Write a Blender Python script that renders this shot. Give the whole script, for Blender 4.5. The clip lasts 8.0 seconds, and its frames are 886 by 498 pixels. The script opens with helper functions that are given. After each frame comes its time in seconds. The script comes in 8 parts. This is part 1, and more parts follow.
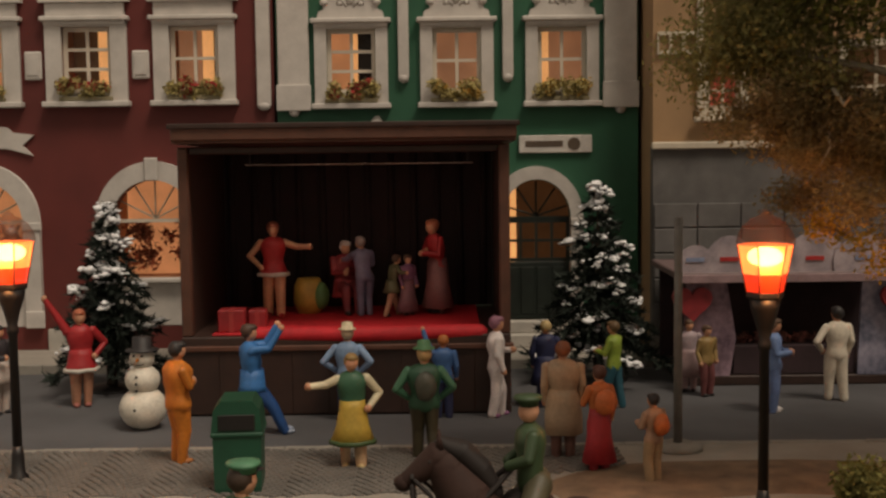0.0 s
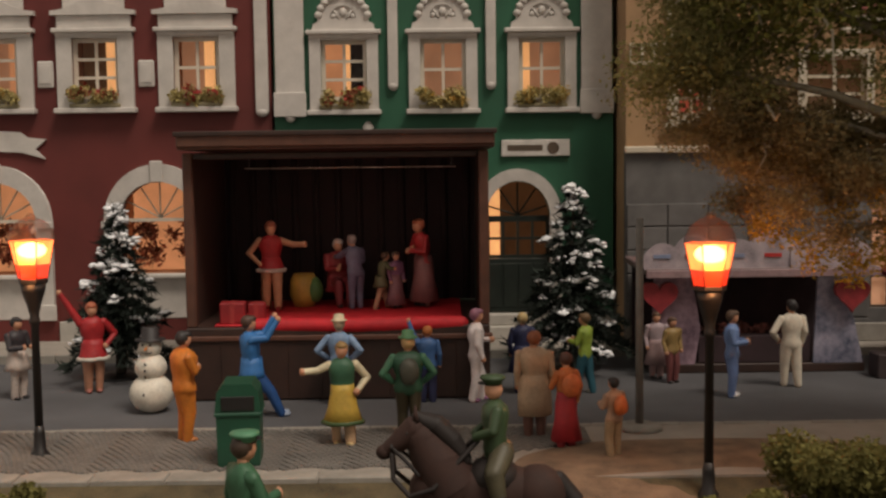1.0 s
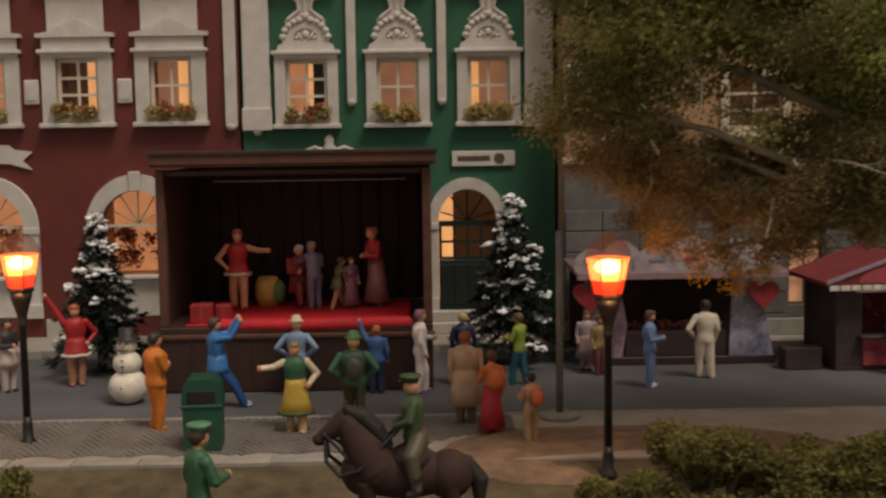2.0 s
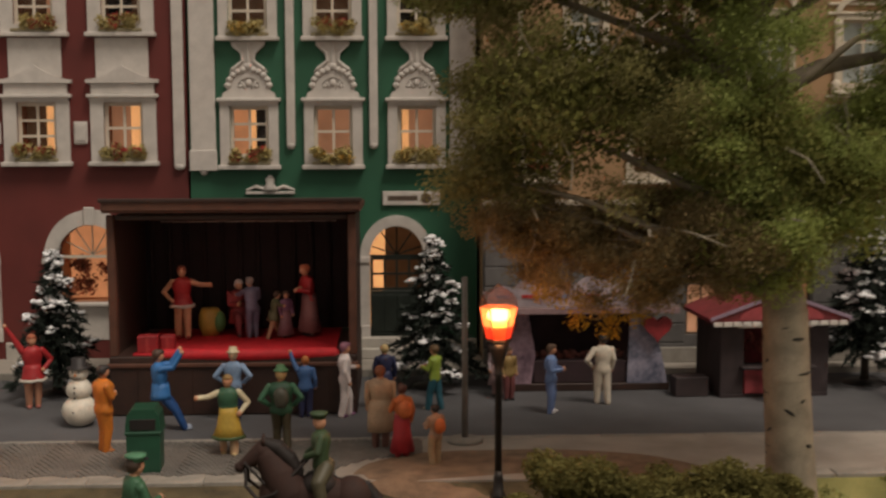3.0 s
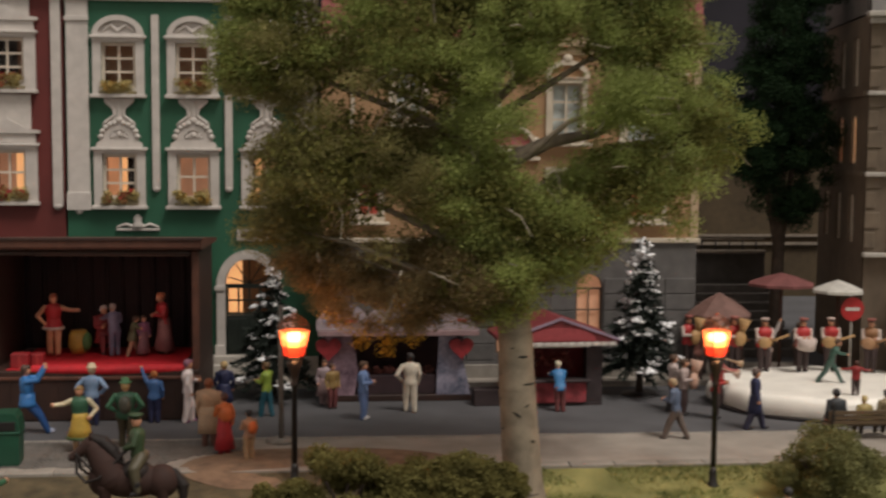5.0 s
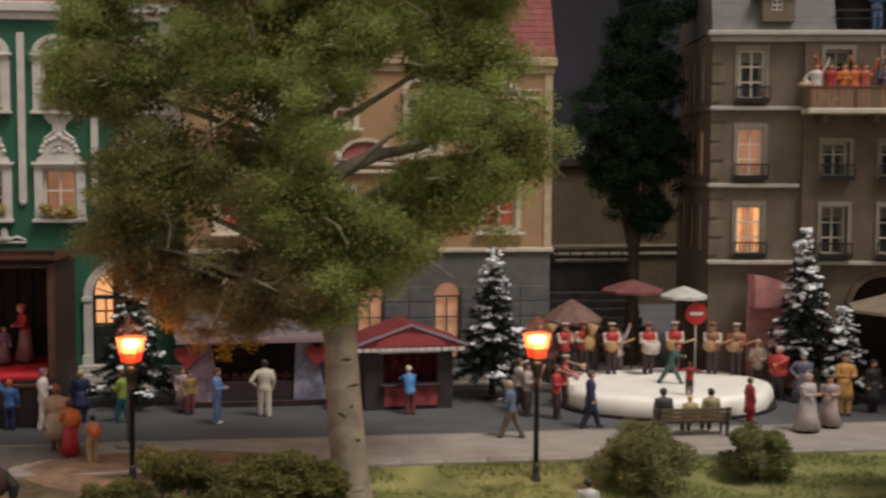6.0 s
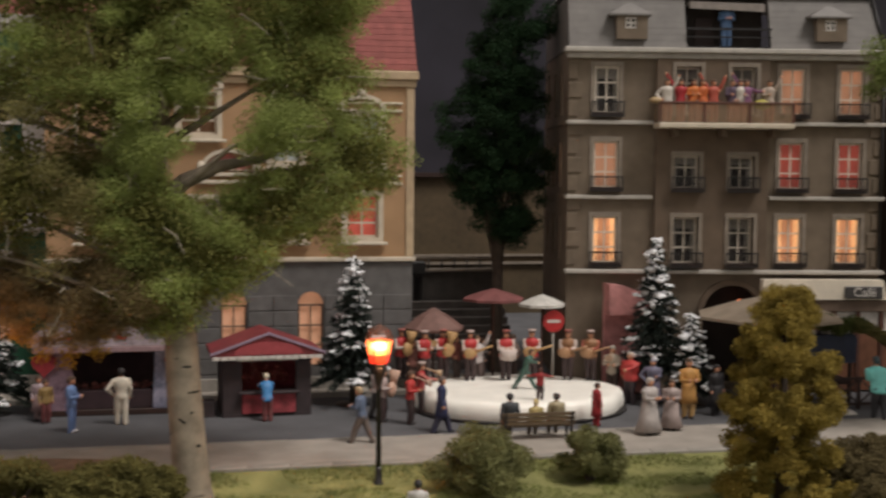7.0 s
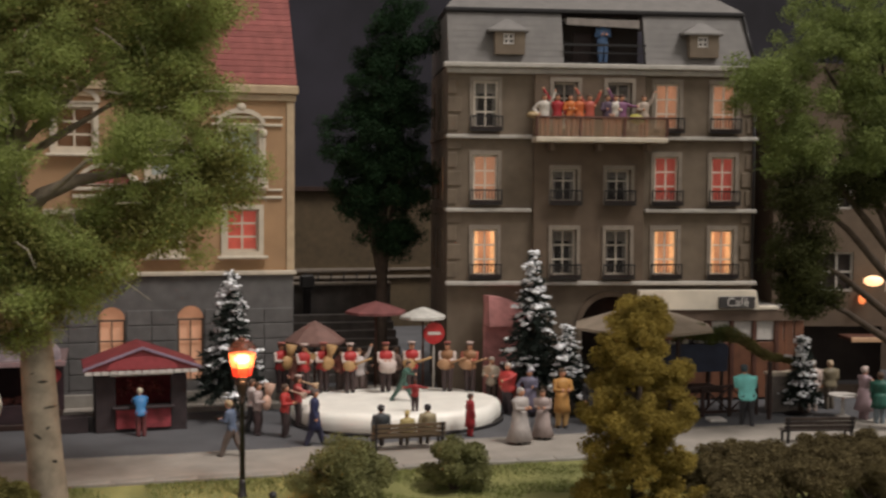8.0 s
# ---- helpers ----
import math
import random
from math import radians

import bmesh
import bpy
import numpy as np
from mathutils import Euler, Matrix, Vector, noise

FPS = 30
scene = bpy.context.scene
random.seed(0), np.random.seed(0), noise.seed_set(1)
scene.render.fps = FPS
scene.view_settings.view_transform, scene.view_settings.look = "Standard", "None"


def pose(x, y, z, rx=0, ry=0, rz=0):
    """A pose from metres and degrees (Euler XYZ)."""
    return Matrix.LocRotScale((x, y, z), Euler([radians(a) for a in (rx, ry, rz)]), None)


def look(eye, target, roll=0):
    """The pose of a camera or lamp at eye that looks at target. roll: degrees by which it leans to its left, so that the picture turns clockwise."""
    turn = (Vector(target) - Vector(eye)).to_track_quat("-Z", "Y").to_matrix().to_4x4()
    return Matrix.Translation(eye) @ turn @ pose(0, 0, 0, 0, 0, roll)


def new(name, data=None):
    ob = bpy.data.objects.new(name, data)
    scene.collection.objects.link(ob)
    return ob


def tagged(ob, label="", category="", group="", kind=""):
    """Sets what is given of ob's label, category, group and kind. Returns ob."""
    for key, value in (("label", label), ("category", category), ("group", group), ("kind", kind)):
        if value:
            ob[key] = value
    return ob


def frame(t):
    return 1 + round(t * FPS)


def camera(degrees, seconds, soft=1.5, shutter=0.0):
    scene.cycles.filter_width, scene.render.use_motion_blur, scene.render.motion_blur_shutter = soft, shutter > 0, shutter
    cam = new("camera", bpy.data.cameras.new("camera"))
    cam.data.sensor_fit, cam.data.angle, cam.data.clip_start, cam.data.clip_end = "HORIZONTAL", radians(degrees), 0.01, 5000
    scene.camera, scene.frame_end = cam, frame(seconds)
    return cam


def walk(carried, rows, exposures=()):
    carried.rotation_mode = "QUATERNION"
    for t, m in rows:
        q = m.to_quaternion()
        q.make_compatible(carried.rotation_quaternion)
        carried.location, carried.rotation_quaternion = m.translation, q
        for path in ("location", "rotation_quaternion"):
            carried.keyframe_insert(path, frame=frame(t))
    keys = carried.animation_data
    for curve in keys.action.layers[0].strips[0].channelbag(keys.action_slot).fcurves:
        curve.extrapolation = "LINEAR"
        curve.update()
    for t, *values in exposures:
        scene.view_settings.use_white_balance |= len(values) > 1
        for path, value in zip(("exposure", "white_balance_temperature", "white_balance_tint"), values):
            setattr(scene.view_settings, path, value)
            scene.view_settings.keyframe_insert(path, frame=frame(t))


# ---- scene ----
cam = camera(40.0, 8.0, soft=2.5, shutter=0.5)
CM = 0.01  # a model town at about 1:87: all places and sizes below are in centimetres
PATH = [
    (0, (1.310, -0.749, 6.073), (1.538, 198.544, -10.723), -0.70),
    (0.5, (1.432, -1.739, 6.265), (2.929, 197.546, -10.564), -0.46),
    (1, (1.651, -3.079, 6.303), (2.158, 196.160, -11.122), -0.71),
    (2.5, (3.505, -8.187, 7.962), (7.666, 190.699, -12.699), -0.74),
    (3, (4.075, -10.052, 8.751), (11.795, 188.784, -11.363), -0.18),
    (3.5, (4.729, -12.305, 9.433), (14.548, 186.455, -10.516), 0.04),
    (4, (5.552, -14.844, 9.853), (16.198, 183.876, -10.068), 0.01),
    (5.3, (8.519, -18.122, 9.941), (29.568, 180.133, -5.924), 0.42),
    (5.5, (9.179, -18.691, 9.901), (32.163, 179.381, -5.563), 0.32),
    (6, (10.839, -19.631, 9.927), (38.796, 177.876, -4.546), 0.25),
    (6.5, (11.746, -20.556, 10.021), (45.396, 176.148, -3.219), 0.39),
    (7, (13.050, -21.106, 9.993), (54.370, 174.164, -2.746), 0.52),
    (7.5, (14.094, -21.389, 10.020), (62.725, 172.289, -1.112), 0.33),
    (8, (15.119, -22.050, 9.975), (67.662, 170.650, -0.313), 0.38),
]
walk(cam, [(t, look(CM * Vector(eye), CM * Vector(target), roll)) for t, eye, target, roll in PATH],
     [(0.0, -0.02, 7150, 10), (0.5, 0.21, 6750, 10), (1.0, 0.20, 6650, 10), (2.5, 0.08, 6750, 10), (4.0, 0.18, 6450, 10), (5.5, 0.35, 6150, 10), (8.0, 0.46, 6050, 10)])

# ---- light: a dimmed exhibition hall, warm ceiling lights from the front right ----
world = bpy.data.worlds.new("hall")
scene.world = world
world.use_nodes = True
wbg = world.node_tree.nodes["Background"]
wbg.inputs["Color"].default_value = (1.0, 0.90, 0.78, 1)
wbg.inputs["Strength"].default_value = 0.375
sun_data = bpy.data.lights.new("hall_light", "SUN")
sun_data.energy, sun_data.angle, sun_data.color = 1.9, radians(20), (1.0, 0.89, 0.77)
sun = new("hall_light", sun_data)
sun.matrix_world = look((0.30, -0.36, 0.80), (0, 0, 0))


# ---- materials ----
def mat(name, base, rough=0.6, size=0.2, vary=0.15, bump=0.0, metal=0.0, fine=0.03, emit=None, strength=0.0, wear=None, island=0.0, thin=0.0):
    """A painted, printed or flocked surface: stains of the given size and fine grain, both in centimetres."""
    m = bpy.data.materials.new(name)
    m.use_nodes = True
    nt = m.node_tree
    n, l = nt.nodes, nt.links
    b = n["Principled BSDF"]
    b.inputs["Roughness"].default_value, b.inputs["Metallic"].default_value = rough, metal
    co = n.new("ShaderNodeTexCoord")
    big = n.new("ShaderNodeTexNoise")
    big.inputs["Scale"].default_value, big.inputs["Detail"].default_value = 1 / (size * CM), 4
    small = n.new("ShaderNodeTexNoise")
    small.inputs["Scale"].default_value, small.inputs["Detail"].default_value = 1 / (fine * CM), 2
    l.new(co.outputs["Object"], big.inputs["Vector"])
    l.new(co.outputs["Object"], small.inputs["Vector"])
    add = n.new("ShaderNodeMath")
    add.operation = "MULTIPLY_ADD"
    l.new(small.outputs["Fac"], add.inputs[0])
    add.inputs[1].default_value = 0.5
    l.new(big.outputs["Fac"], add.inputs[2])
    rng = n.new("ShaderNodeMapRange")
    rng.inputs["From Min"].default_value, rng.inputs["From Max"].default_value = 0.5, 1.0
    l.new(add.outputs[0], rng.inputs["Value"])
    ramp = n.new("ShaderNodeMix")
    ramp.data_type = "RGBA"
    dark = [c * (1 - vary) for c in base]
    lite = wear if wear else [min(1, c * (1 + vary)) for c in base]
    ramp.inputs["A"].default_value, ramp.inputs["B"].default_value = (*dark, 1), (*lite, 1)
    l.new(rng.outputs["Result"], ramp.inputs["Factor"])
    col = ramp.outputs["Result"]
    if island:
        geo = n.new("ShaderNodeNewGeometry")
        ob = n.new("ShaderNodeObjectInfo")
        both = n.new("ShaderNodeMath")
        both.operation = "ADD"
        l.new(geo.outputs["Random Per Island"], both.inputs[0])
        l.new(ob.outputs["Random"], both.inputs[1])
        fr = n.new("ShaderNodeMath")
        fr.operation = "FRACT"
        l.new(both.outputs[0], fr.inputs[0])
        hsv = n.new("ShaderNodeHueSaturation")
        r2 = n.new("ShaderNodeMapRange")
        r2.inputs["To Min"].default_value, r2.inputs["To Max"].default_value = 1 - island, 1 + island
        l.new(fr.outputs[0], r2.inputs["Value"])
        l.new(r2.outputs["Result"], hsv.inputs["Value"])
        l.new(col, hsv.inputs["Color"])
        col = hsv.outputs["Color"]
    l.new(col, b.inputs["Base Color"])
    if bump:
        bp = n.new("ShaderNodeBump")
        bp.inputs["Strength"].default_value, bp.inputs["Distance"].default_value = bump, 0.02 * CM
        l.new(add.outputs[0], bp.inputs["Height"])
        l.new(bp.outputs["Normal"], b.inputs["Normal"])
    if emit:
        b.inputs["Emission Strength"].default_value = strength
        em = n.new("ShaderNodeMix")
        em.data_type = "RGBA"
        em.inputs["A"].default_value = (*[c * 0.62 for c in emit], 1)
        em.inputs["B"].default_value = (*emit, 1)
        l.new(rng.outputs["Result"], em.inputs["Factor"])
        l.new(em.outputs["Result"], b.inputs["Emission Color"])
    if thin:
        b.inputs["Specular IOR Level"].default_value = 0.15
        tl = n.new("ShaderNodeBsdfTranslucent")
        l.new(col, tl.inputs["Color"])
        mx = n.new("ShaderNodeMixShader")
        mx.inputs["Fac"].default_value = thin
        l.new(b.outputs["BSDF"], mx.inputs[1])
        l.new(tl.outputs["BSDF"], mx.inputs[2])
        l.new(mx.outputs["Shader"], n["Material Output"].inputs["Surface"])
    return m


def glass_mat(name, tint, rough=0.08, alpha=0.25, emit=None, strength=0.0):
    """Thin model glazing: a clear film with a glossy front."""
    m = bpy.data.materials.new(name)
    m.use_nodes = True
    n, l = m.node_tree.nodes, m.node_tree.links
    b = n["Principled BSDF"]
    b.inputs["Base Color"].default_value, b.inputs["Roughness"].default_value = (*tint, 1), rough
    if emit:
        b.inputs["Emission Color"].default_value, b.inputs["Emission Strength"].default_value = (*emit, 1), strength
    tr = n.new("ShaderNodeBsdfTransparent")
    mx = n.new("ShaderNodeMixShader")
    mx.inputs["Fac"].default_value = alpha
    l.new(tr.outputs["BSDF"], mx.inputs[1])
    l.new(b.outputs["BSDF"], mx.inputs[2])
    l.new(mx.outputs["Shader"], n["Material Output"].inputs["Surface"])
    return m


PAINTS = {}


def paint(r, g, b, rough=0.55):
    """Matt enamel on a cast figure or small part."""
    key = (round(r, 3), round(g, 3), round(b, 3), rough)
    if key not in PAINTS:
        PAINTS[key] = mat("enamel", (r, g, b), rough, size=0.35, vary=0.22, fine=0.06, bump=0.15)
    return PAINTS[key]


RED_WALL = mat("red_render", (0.122, 0.020, 0.0165), 0.7, size=1.6, vary=0.22, bump=0.2)
GREEN_WALL = mat("green_render", (0.020, 0.100, 0.054), 0.65, size=1.8, vary=0.22, bump=0.2)
BEIGE_WALL = mat("ochre_render", (0.36, 0.22, 0.115), 0.75, size=1.5, vary=0.18, bump=0.2)
GREY_STONE = mat("grey_stone", (0.122, 0.115, 0.112), 0.8, size=0.6, vary=0.25, bump=0.5, island=0.10)
BROWN_STONE = mat("grey_brown_stone", (0.150, 0.114, 0.080), 0.8, size=0.8, vary=0.22, bump=0.5)
BROWN_DARK = mat("brown_stone_bay", (0.118, 0.083, 0.056), 0.8, size=0.8, vary=0.22, bump=0.5)
TRIM = mat("white_trim", (0.545, 0.505, 0.47), 0.55, size=0.5, vary=0.13, bump=0.15)
CAFE_TRIM = mat("dull_stone_trim", (0.235, 0.195, 0.155), 0.75, size=0.4, vary=0.2, bump=0.3)
CREAM = mat("cream_trim", (0.55, 0.48, 0.38), 0.6, size=0.5, vary=0.12)
SILL_GREY = mat("light_stone_trim", (0.42, 0.39, 0.35), 0.7, size=0.4, vary=0.15, bump=0.3)
SLATE = mat("slate_roof", (0.15, 0.138, 0.128), 0.6, size=0.5, vary=0.18, bump=0.3)
RED_TILE = mat("red_roof_tile", (0.37, 0.12, 0.11), 0.65, size=0.5, vary=0.2, bump=0.3, island=0.12)
WOOD_DARK = mat("dark_stained_wood", (0.030, 0.013, 0.009), 0.6, size=0.5, vary=0.35, bump=0.4)
WOOD_FRAME = mat("brown_wood", (0.092, 0.036, 0.022), 0.6, size=0.5, vary=0.3, bump=0.4)
CURTAIN = mat("dark_stage_cloth", (0.012, 0.004, 0.004), 0.9, size=0.4, vary=0.3)
CARPET = mat("red_carpet", (0.42, 0.008, 0.016), 0.7, size=0.25, vary=0.25, bump=0.4)
ASPHALT = mat("asphalt", (0.084, 0.083, 0.089), 0.85, size=2.2, vary=0.25, bump=0.5)
PAVING = mat("pale_paving", (0.285, 0.255, 0.222), 0.85, size=1.2, vary=0.2, bump=0.5)
COBBLE = mat("cobblestone", (0.128, 0.116, 0.105), 0.8, size=0.9, vary=0.25, bump=0.4, island=0.06)
KERB = mat("kerb_stone", (0.255, 0.234, 0.205), 0.8, size=0.4, vary=0.2, bump=0.4, island=0.08)
EARTH = mat("brown_earth", (0.175, 0.115, 0.074), 0.95, size=0.5, vary=0.4, bump=0.8)
GRASS = mat("static_grass_bed", (0.175, 0.185, 0.056), 0.95, size=1.6, vary=0.4, bump=0.8, wear=(0.29, 0.275, 0.10))
TURF = mat("dull_turf", (0.078, 0.061, 0.032), 0.95, size=0.5, vary=0.5, bump=0.8)
GRASS_BLADE = mat("static_grass", (0.18, 0.20, 0.058), 0.9, size=1.3, vary=0.4, island=0.35)
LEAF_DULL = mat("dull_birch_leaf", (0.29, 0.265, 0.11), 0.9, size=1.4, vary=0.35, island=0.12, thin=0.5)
LEAF = mat("birch_leaf", (0.32, 0.37, 0.118), 0.9, size=1.6, vary=0.35, island=0.10, thin=0.45)
LEAF_BROWN = mat("withered_birch_leaf", (0.26, 0.20, 0.10), 0.9, size=1.2, vary=0.35, island=0.15, thin=0.45)
LEAF_YELLOW = mat("yellow_leaf", (0.46, 0.30, 0.05), 0.8, size=0.6, vary=0.3, island=0.2, thin=0.4)
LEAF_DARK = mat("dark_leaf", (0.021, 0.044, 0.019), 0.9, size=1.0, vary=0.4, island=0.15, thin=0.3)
LEAF_BUSH = mat("bush_leaf", (0.20, 0.20, 0.085), 0.85, size=0.7, vary=0.4, island=0.2, thin=0.35)
LEAF_THUJA = mat("golden_thuja_leaf", (0.285, 0.215, 0.05), 0.85, size=0.9, vary=0.5, island=0.2, thin=0.35)
BARK_DARK = mat("dark_bark", (0.06, 0.042, 0.03), 0.9, size=0.3, vary=0.4, bump=0.8)
# darker birch leaf: the shade inside the crown is put into its colour
LEAF_CORE_SHADE = mat("shaded_inner_leaf", (0.17, 0.17, 0.05), 0.9, size=1.0, vary=0.3, island=0.12, thin=0.4)
NEEDLE = mat("fir_needle", (0.012, 0.020, 0.014), 0.8, size=0.4, vary=0.4, island=0.4)
SNOW = mat("model_snow", (0.86, 0.86, 0.88), 0.75, size=0.3, vary=0.12, bump=0.6)
ICE = mat("white_ice", (0.88, 0.85, 0.78), 0.45, size=0.9, vary=0.10, bump=0.2)
BLACK = mat("black_iron", (0.012, 0.010, 0.010), 0.45, size=0.3, vary=0.3)
GREEN_BIN = mat("green_bin_plastic", (0.010, 0.062, 0.034), 0.45, size=0.4, vary=0.2)
DOOR_GREEN = mat("dark_green_door", (0.012, 0.018, 0.014), 0.5, size=0.3, vary=0.3)
FRAME_WHITE = mat("window_frame_paint", (0.66, 0.58, 0.48), 0.5, size=0.3, vary=0.1)
FRAME_DARK = mat("dark_window_frame", (0.10, 0.07, 0.05), 0.5, size=0.3, vary=0.2)
ROOM = mat("room_wall", (0.42, 0.22, 0.12), 0.8, size=0.8, vary=0.2)
GLOW = mat("lamp_lit_blind", (0.5, 0.3, 0.18), 0.8, size=0.9, vary=0.2, emit=(1.0, 0.40, 0.17), strength=0.42)
GLOW_SOFT = mat("softly_lit_blind", (0.5, 0.3, 0.2), 0.8, size=0.9, vary=0.2, emit=(1.0, 0.44, 0.22), strength=0.24)
GLOW_HOT = mat("brightly_lit_curtain", (0.6, 0.4, 0.25), 0.8, size=0.9, vary=0.2, emit=(1.0, 0.46, 0.17), strength=0.9)
GLOW_RED = mat("red_lit_blind", (0.5, 0.1, 0.06), 0.8, size=0.6, vary=0.2, emit=(1.0, 0.20, 0.14), strength=0.16)
GLOW_DIM = mat("dimly_lit_room", (0.10, 0.06, 0.035), 0.8, size=0.6, vary=0.3, emit=(1.0, 0.40, 0.15), strength=0.035)
# near-black sheet colour standing for the shade in unlit rooms and recesses
ROOM_SHADE = mat("unlit_room_shade", (0.035, 0.026, 0.022), 0.85, size=0.8, vary=0.3)
BLUE_PANE = mat("pale_blue_curtain", (0.48, 0.53, 0.53), 0.4, size=0.5, vary=0.15)
GLAZE = glass_mat("window_glass", (0.10, 0.09, 0.08), 0.1, 0.10)
LANTERN_RED = glass_mat("lantern_glass_red", (0.5, 0.03, 0.01), 0.3, 0.62, (1.0, 0.045, 0.014), 1.1)
LANTERN_HOT = glass_mat("lantern_glass_amber", (0.7, 0.2, 0.05), 0.3, 0.68, (1.0, 0.17, 0.045), 2.4)
BULB = mat("glowing_bulb", (0.9, 0.6, 0.3), 0.4, size=0.2, vary=0.2, emit=(1.0, 0.50, 0.17), strength=16.0)
BULB_RED = mat("small_orange_globe", (0.8, 0.3, 0.1), 0.4, size=0.3, vary=0.1, emit=(1.0, 0.22, 0.06), strength=1.0)
FLOWER_RED = mat("red_geranium", (0.30, 0.022, 0.018), 0.8, size=0.1, vary=0.4, island=0.3)
FLOWER_YELLOW = mat("yellow_blossom", (0.42, 0.25, 0.05), 0.8, size=0.1, vary=0.4, island=0.3)
FLOWER_GREEN = mat("flower_box_leaf", (0.40, 0.325, 0.125), 0.85, size=0.2, vary=0.4, island=0.25)
NIGHT = mat("painted_night_sky", (0.020, 0.018, 0.026), 0.9, size=14.0, vary=0.5, fine=3.0)
HILL = mat("brown_far_wall", (0.085, 0.060, 0.032), 0.9, size=3.0, vary=0.3, fine=0.4)
NET_CURTAIN = mat("net_curtain", (0.30, 0.27, 0.24), 0.9, size=0.3, vary=0.25)
SIGN_RED = paint(0.42, 0.03, 0.03, 0.4)
PLASTIC_WHITE = paint(0.62, 0.58, 0.54, 0.4)


# ---- building blocks, in centimetres ----
class Geo:
    """Vertices and faces of one mesh."""

    def __init__(self):
        self.v, self.f, self.m, self.s = [], [], [], []

    def face(self, ids, mi=0, smooth=False):
        self.f.append(tuple(ids))
        self.m.append(mi)
        self.s.append(smooth)

    def box(self, x0, x1, y0, y1, z0, z1, mi=0, b=0.0):
        n = len(self.v)
        if b <= 0:
            self.v += [(x, y, z) for x in (x0, x1) for y in (y0, y1) for z in (z0, z1)]
            for q in ((0, 1, 3, 2), (4, 6, 7, 5), (0, 4, 5, 1), (2, 3, 7, 6), (0, 2, 6, 4), (1, 5, 7, 3)):
                self.face([n + i for i in q], mi)
            return self
        lo, hi = (x0, y0, z0), (x1, y1, z1)
        idx = {}
        for c in range(8):
            sgn = [(c >> k) & 1 for k in range(3)]
            for a in range(3):
                p = [(hi[k] if sgn[k] else lo[k]) + (0 if k == a else (-b if sgn[k] else b)) for k in range(3)]
                idx[c, a] = len(self.v)
                self.v.append(tuple(p))
        for a in range(3):
            u, w = (a + 1) % 3, (a + 2) % 3
            for s in (0, 1):
                cs = [s << a | i << u | j << w for i, j in ((0, 0), (1, 0), (1, 1), (0, 1))]
                q = [idx[c, a] for c in cs]
                self.face(q if s else q[::-1], mi)
                for t in (0, 1):  # the edge along w between faces a and u
                    c0, c1 = s << a | t << u, s << a | t << u | 1 << w
                    q = [idx[c0, a], idx[c0, u], idx[c1, u], idx[c1, a]]
                    self.face(q if s == t else q[::-1], mi)
        for c in range(8):
            q = [idx[c, 0], idx[c, 1], idx[c, 2]]
            self.face(q if bin(c).count("1") % 2 else q[::-1], mi)
        return self

    def tube(self, p0, p1, r0, r1=None, seg=8, mi=0, caps=True, smooth=True):
        r1 = r0 if r1 is None else r1
        a, b = Vector(p0), Vector(p1)
        d = (b - a)
        if d.length < 1e-6:
            return self
        q = d.to_track_quat("Z", "Y")
        n = len(self.v)
        for c, r in ((a, r0), (b, r1)):
            for i in range(seg):
                t = 2 * math.pi * i / seg
                self.v.append(tuple(c + q @ Vector((r * math.cos(t), r * math.sin(t), 0))))
        for i in range(seg):
            j = (i + 1) % seg
            self.face((n + i, n + j, n + seg + j, n + seg + i), mi, smooth)
        if caps:
            self.face([n + i for i in range(seg)][::-1], mi)
            self.face([n + seg + i for i in range(seg)], mi)
        return self

    def ball(self, c, r, mi=0, seg=10, rings=7, wob=0.0):
        r = (r, r, r) if not isinstance(r, tuple) else r
        n = len(self.v)
        for i in range(rings + 1):
            p = math.pi * i / rings
            for j in range(seg):
                t = 2 * math.pi * j / seg
                k = 1 + (random.uniform(-wob, wob) if wob else 0)
                self.v.append((c[0] + k * r[0] * math.sin(p) * math.cos(t), c[1] + k * r[1] * math.sin(p) * math.sin(t), c[2] + k * r[2] * math.cos(p)))
        for i in range(rings):
            for j in range(seg):
                k = (j + 1) % seg
                self.face((n + i * seg + j, n + (i + 1) * seg + j, n + (i + 1) * seg + k, n + i * seg + k), mi, True)
        return self

    def limb(self, pts, radii, mi=0, seg=8):
        """A rounded tube through several points."""
        for p0, p1, r0, r1 in zip(pts, pts[1:], radii, radii[1:]):
            self.tube(p0, p1, r0, r1, seg, mi, caps=False)
        for p, r in zip(pts, radii):
            self.ball(p, r, mi, seg, 5)
        return self

    def lathe(self, profile, c=(0, 0, 0), seg=12, mi=0, smooth=True, sx=1.0, sy=1.0):
        """profile: radius and height, from below."""
        n = len(self.v)
        for r, z in profile:
            for j in range(seg):
                t = 2 * math.pi * j / seg
                self.v.append((c[0] + sx * r * math.cos(t), c[1] + sy * r * math.sin(t), c[2] + z))
        for i in range(len(profile) - 1):
            for j in range(seg):
                k = (j + 1) % seg
                self.face((n + i * seg + j, n + i * seg + k, n + (i + 1) * seg + k, n + (i + 1) * seg + j), mi, smooth)
        self.face([n + j for j in range(seg)][::-1], mi)
        m = n + (len(profile) - 1) * seg
        self.face([m + j for j in range(seg)], mi)
        return self

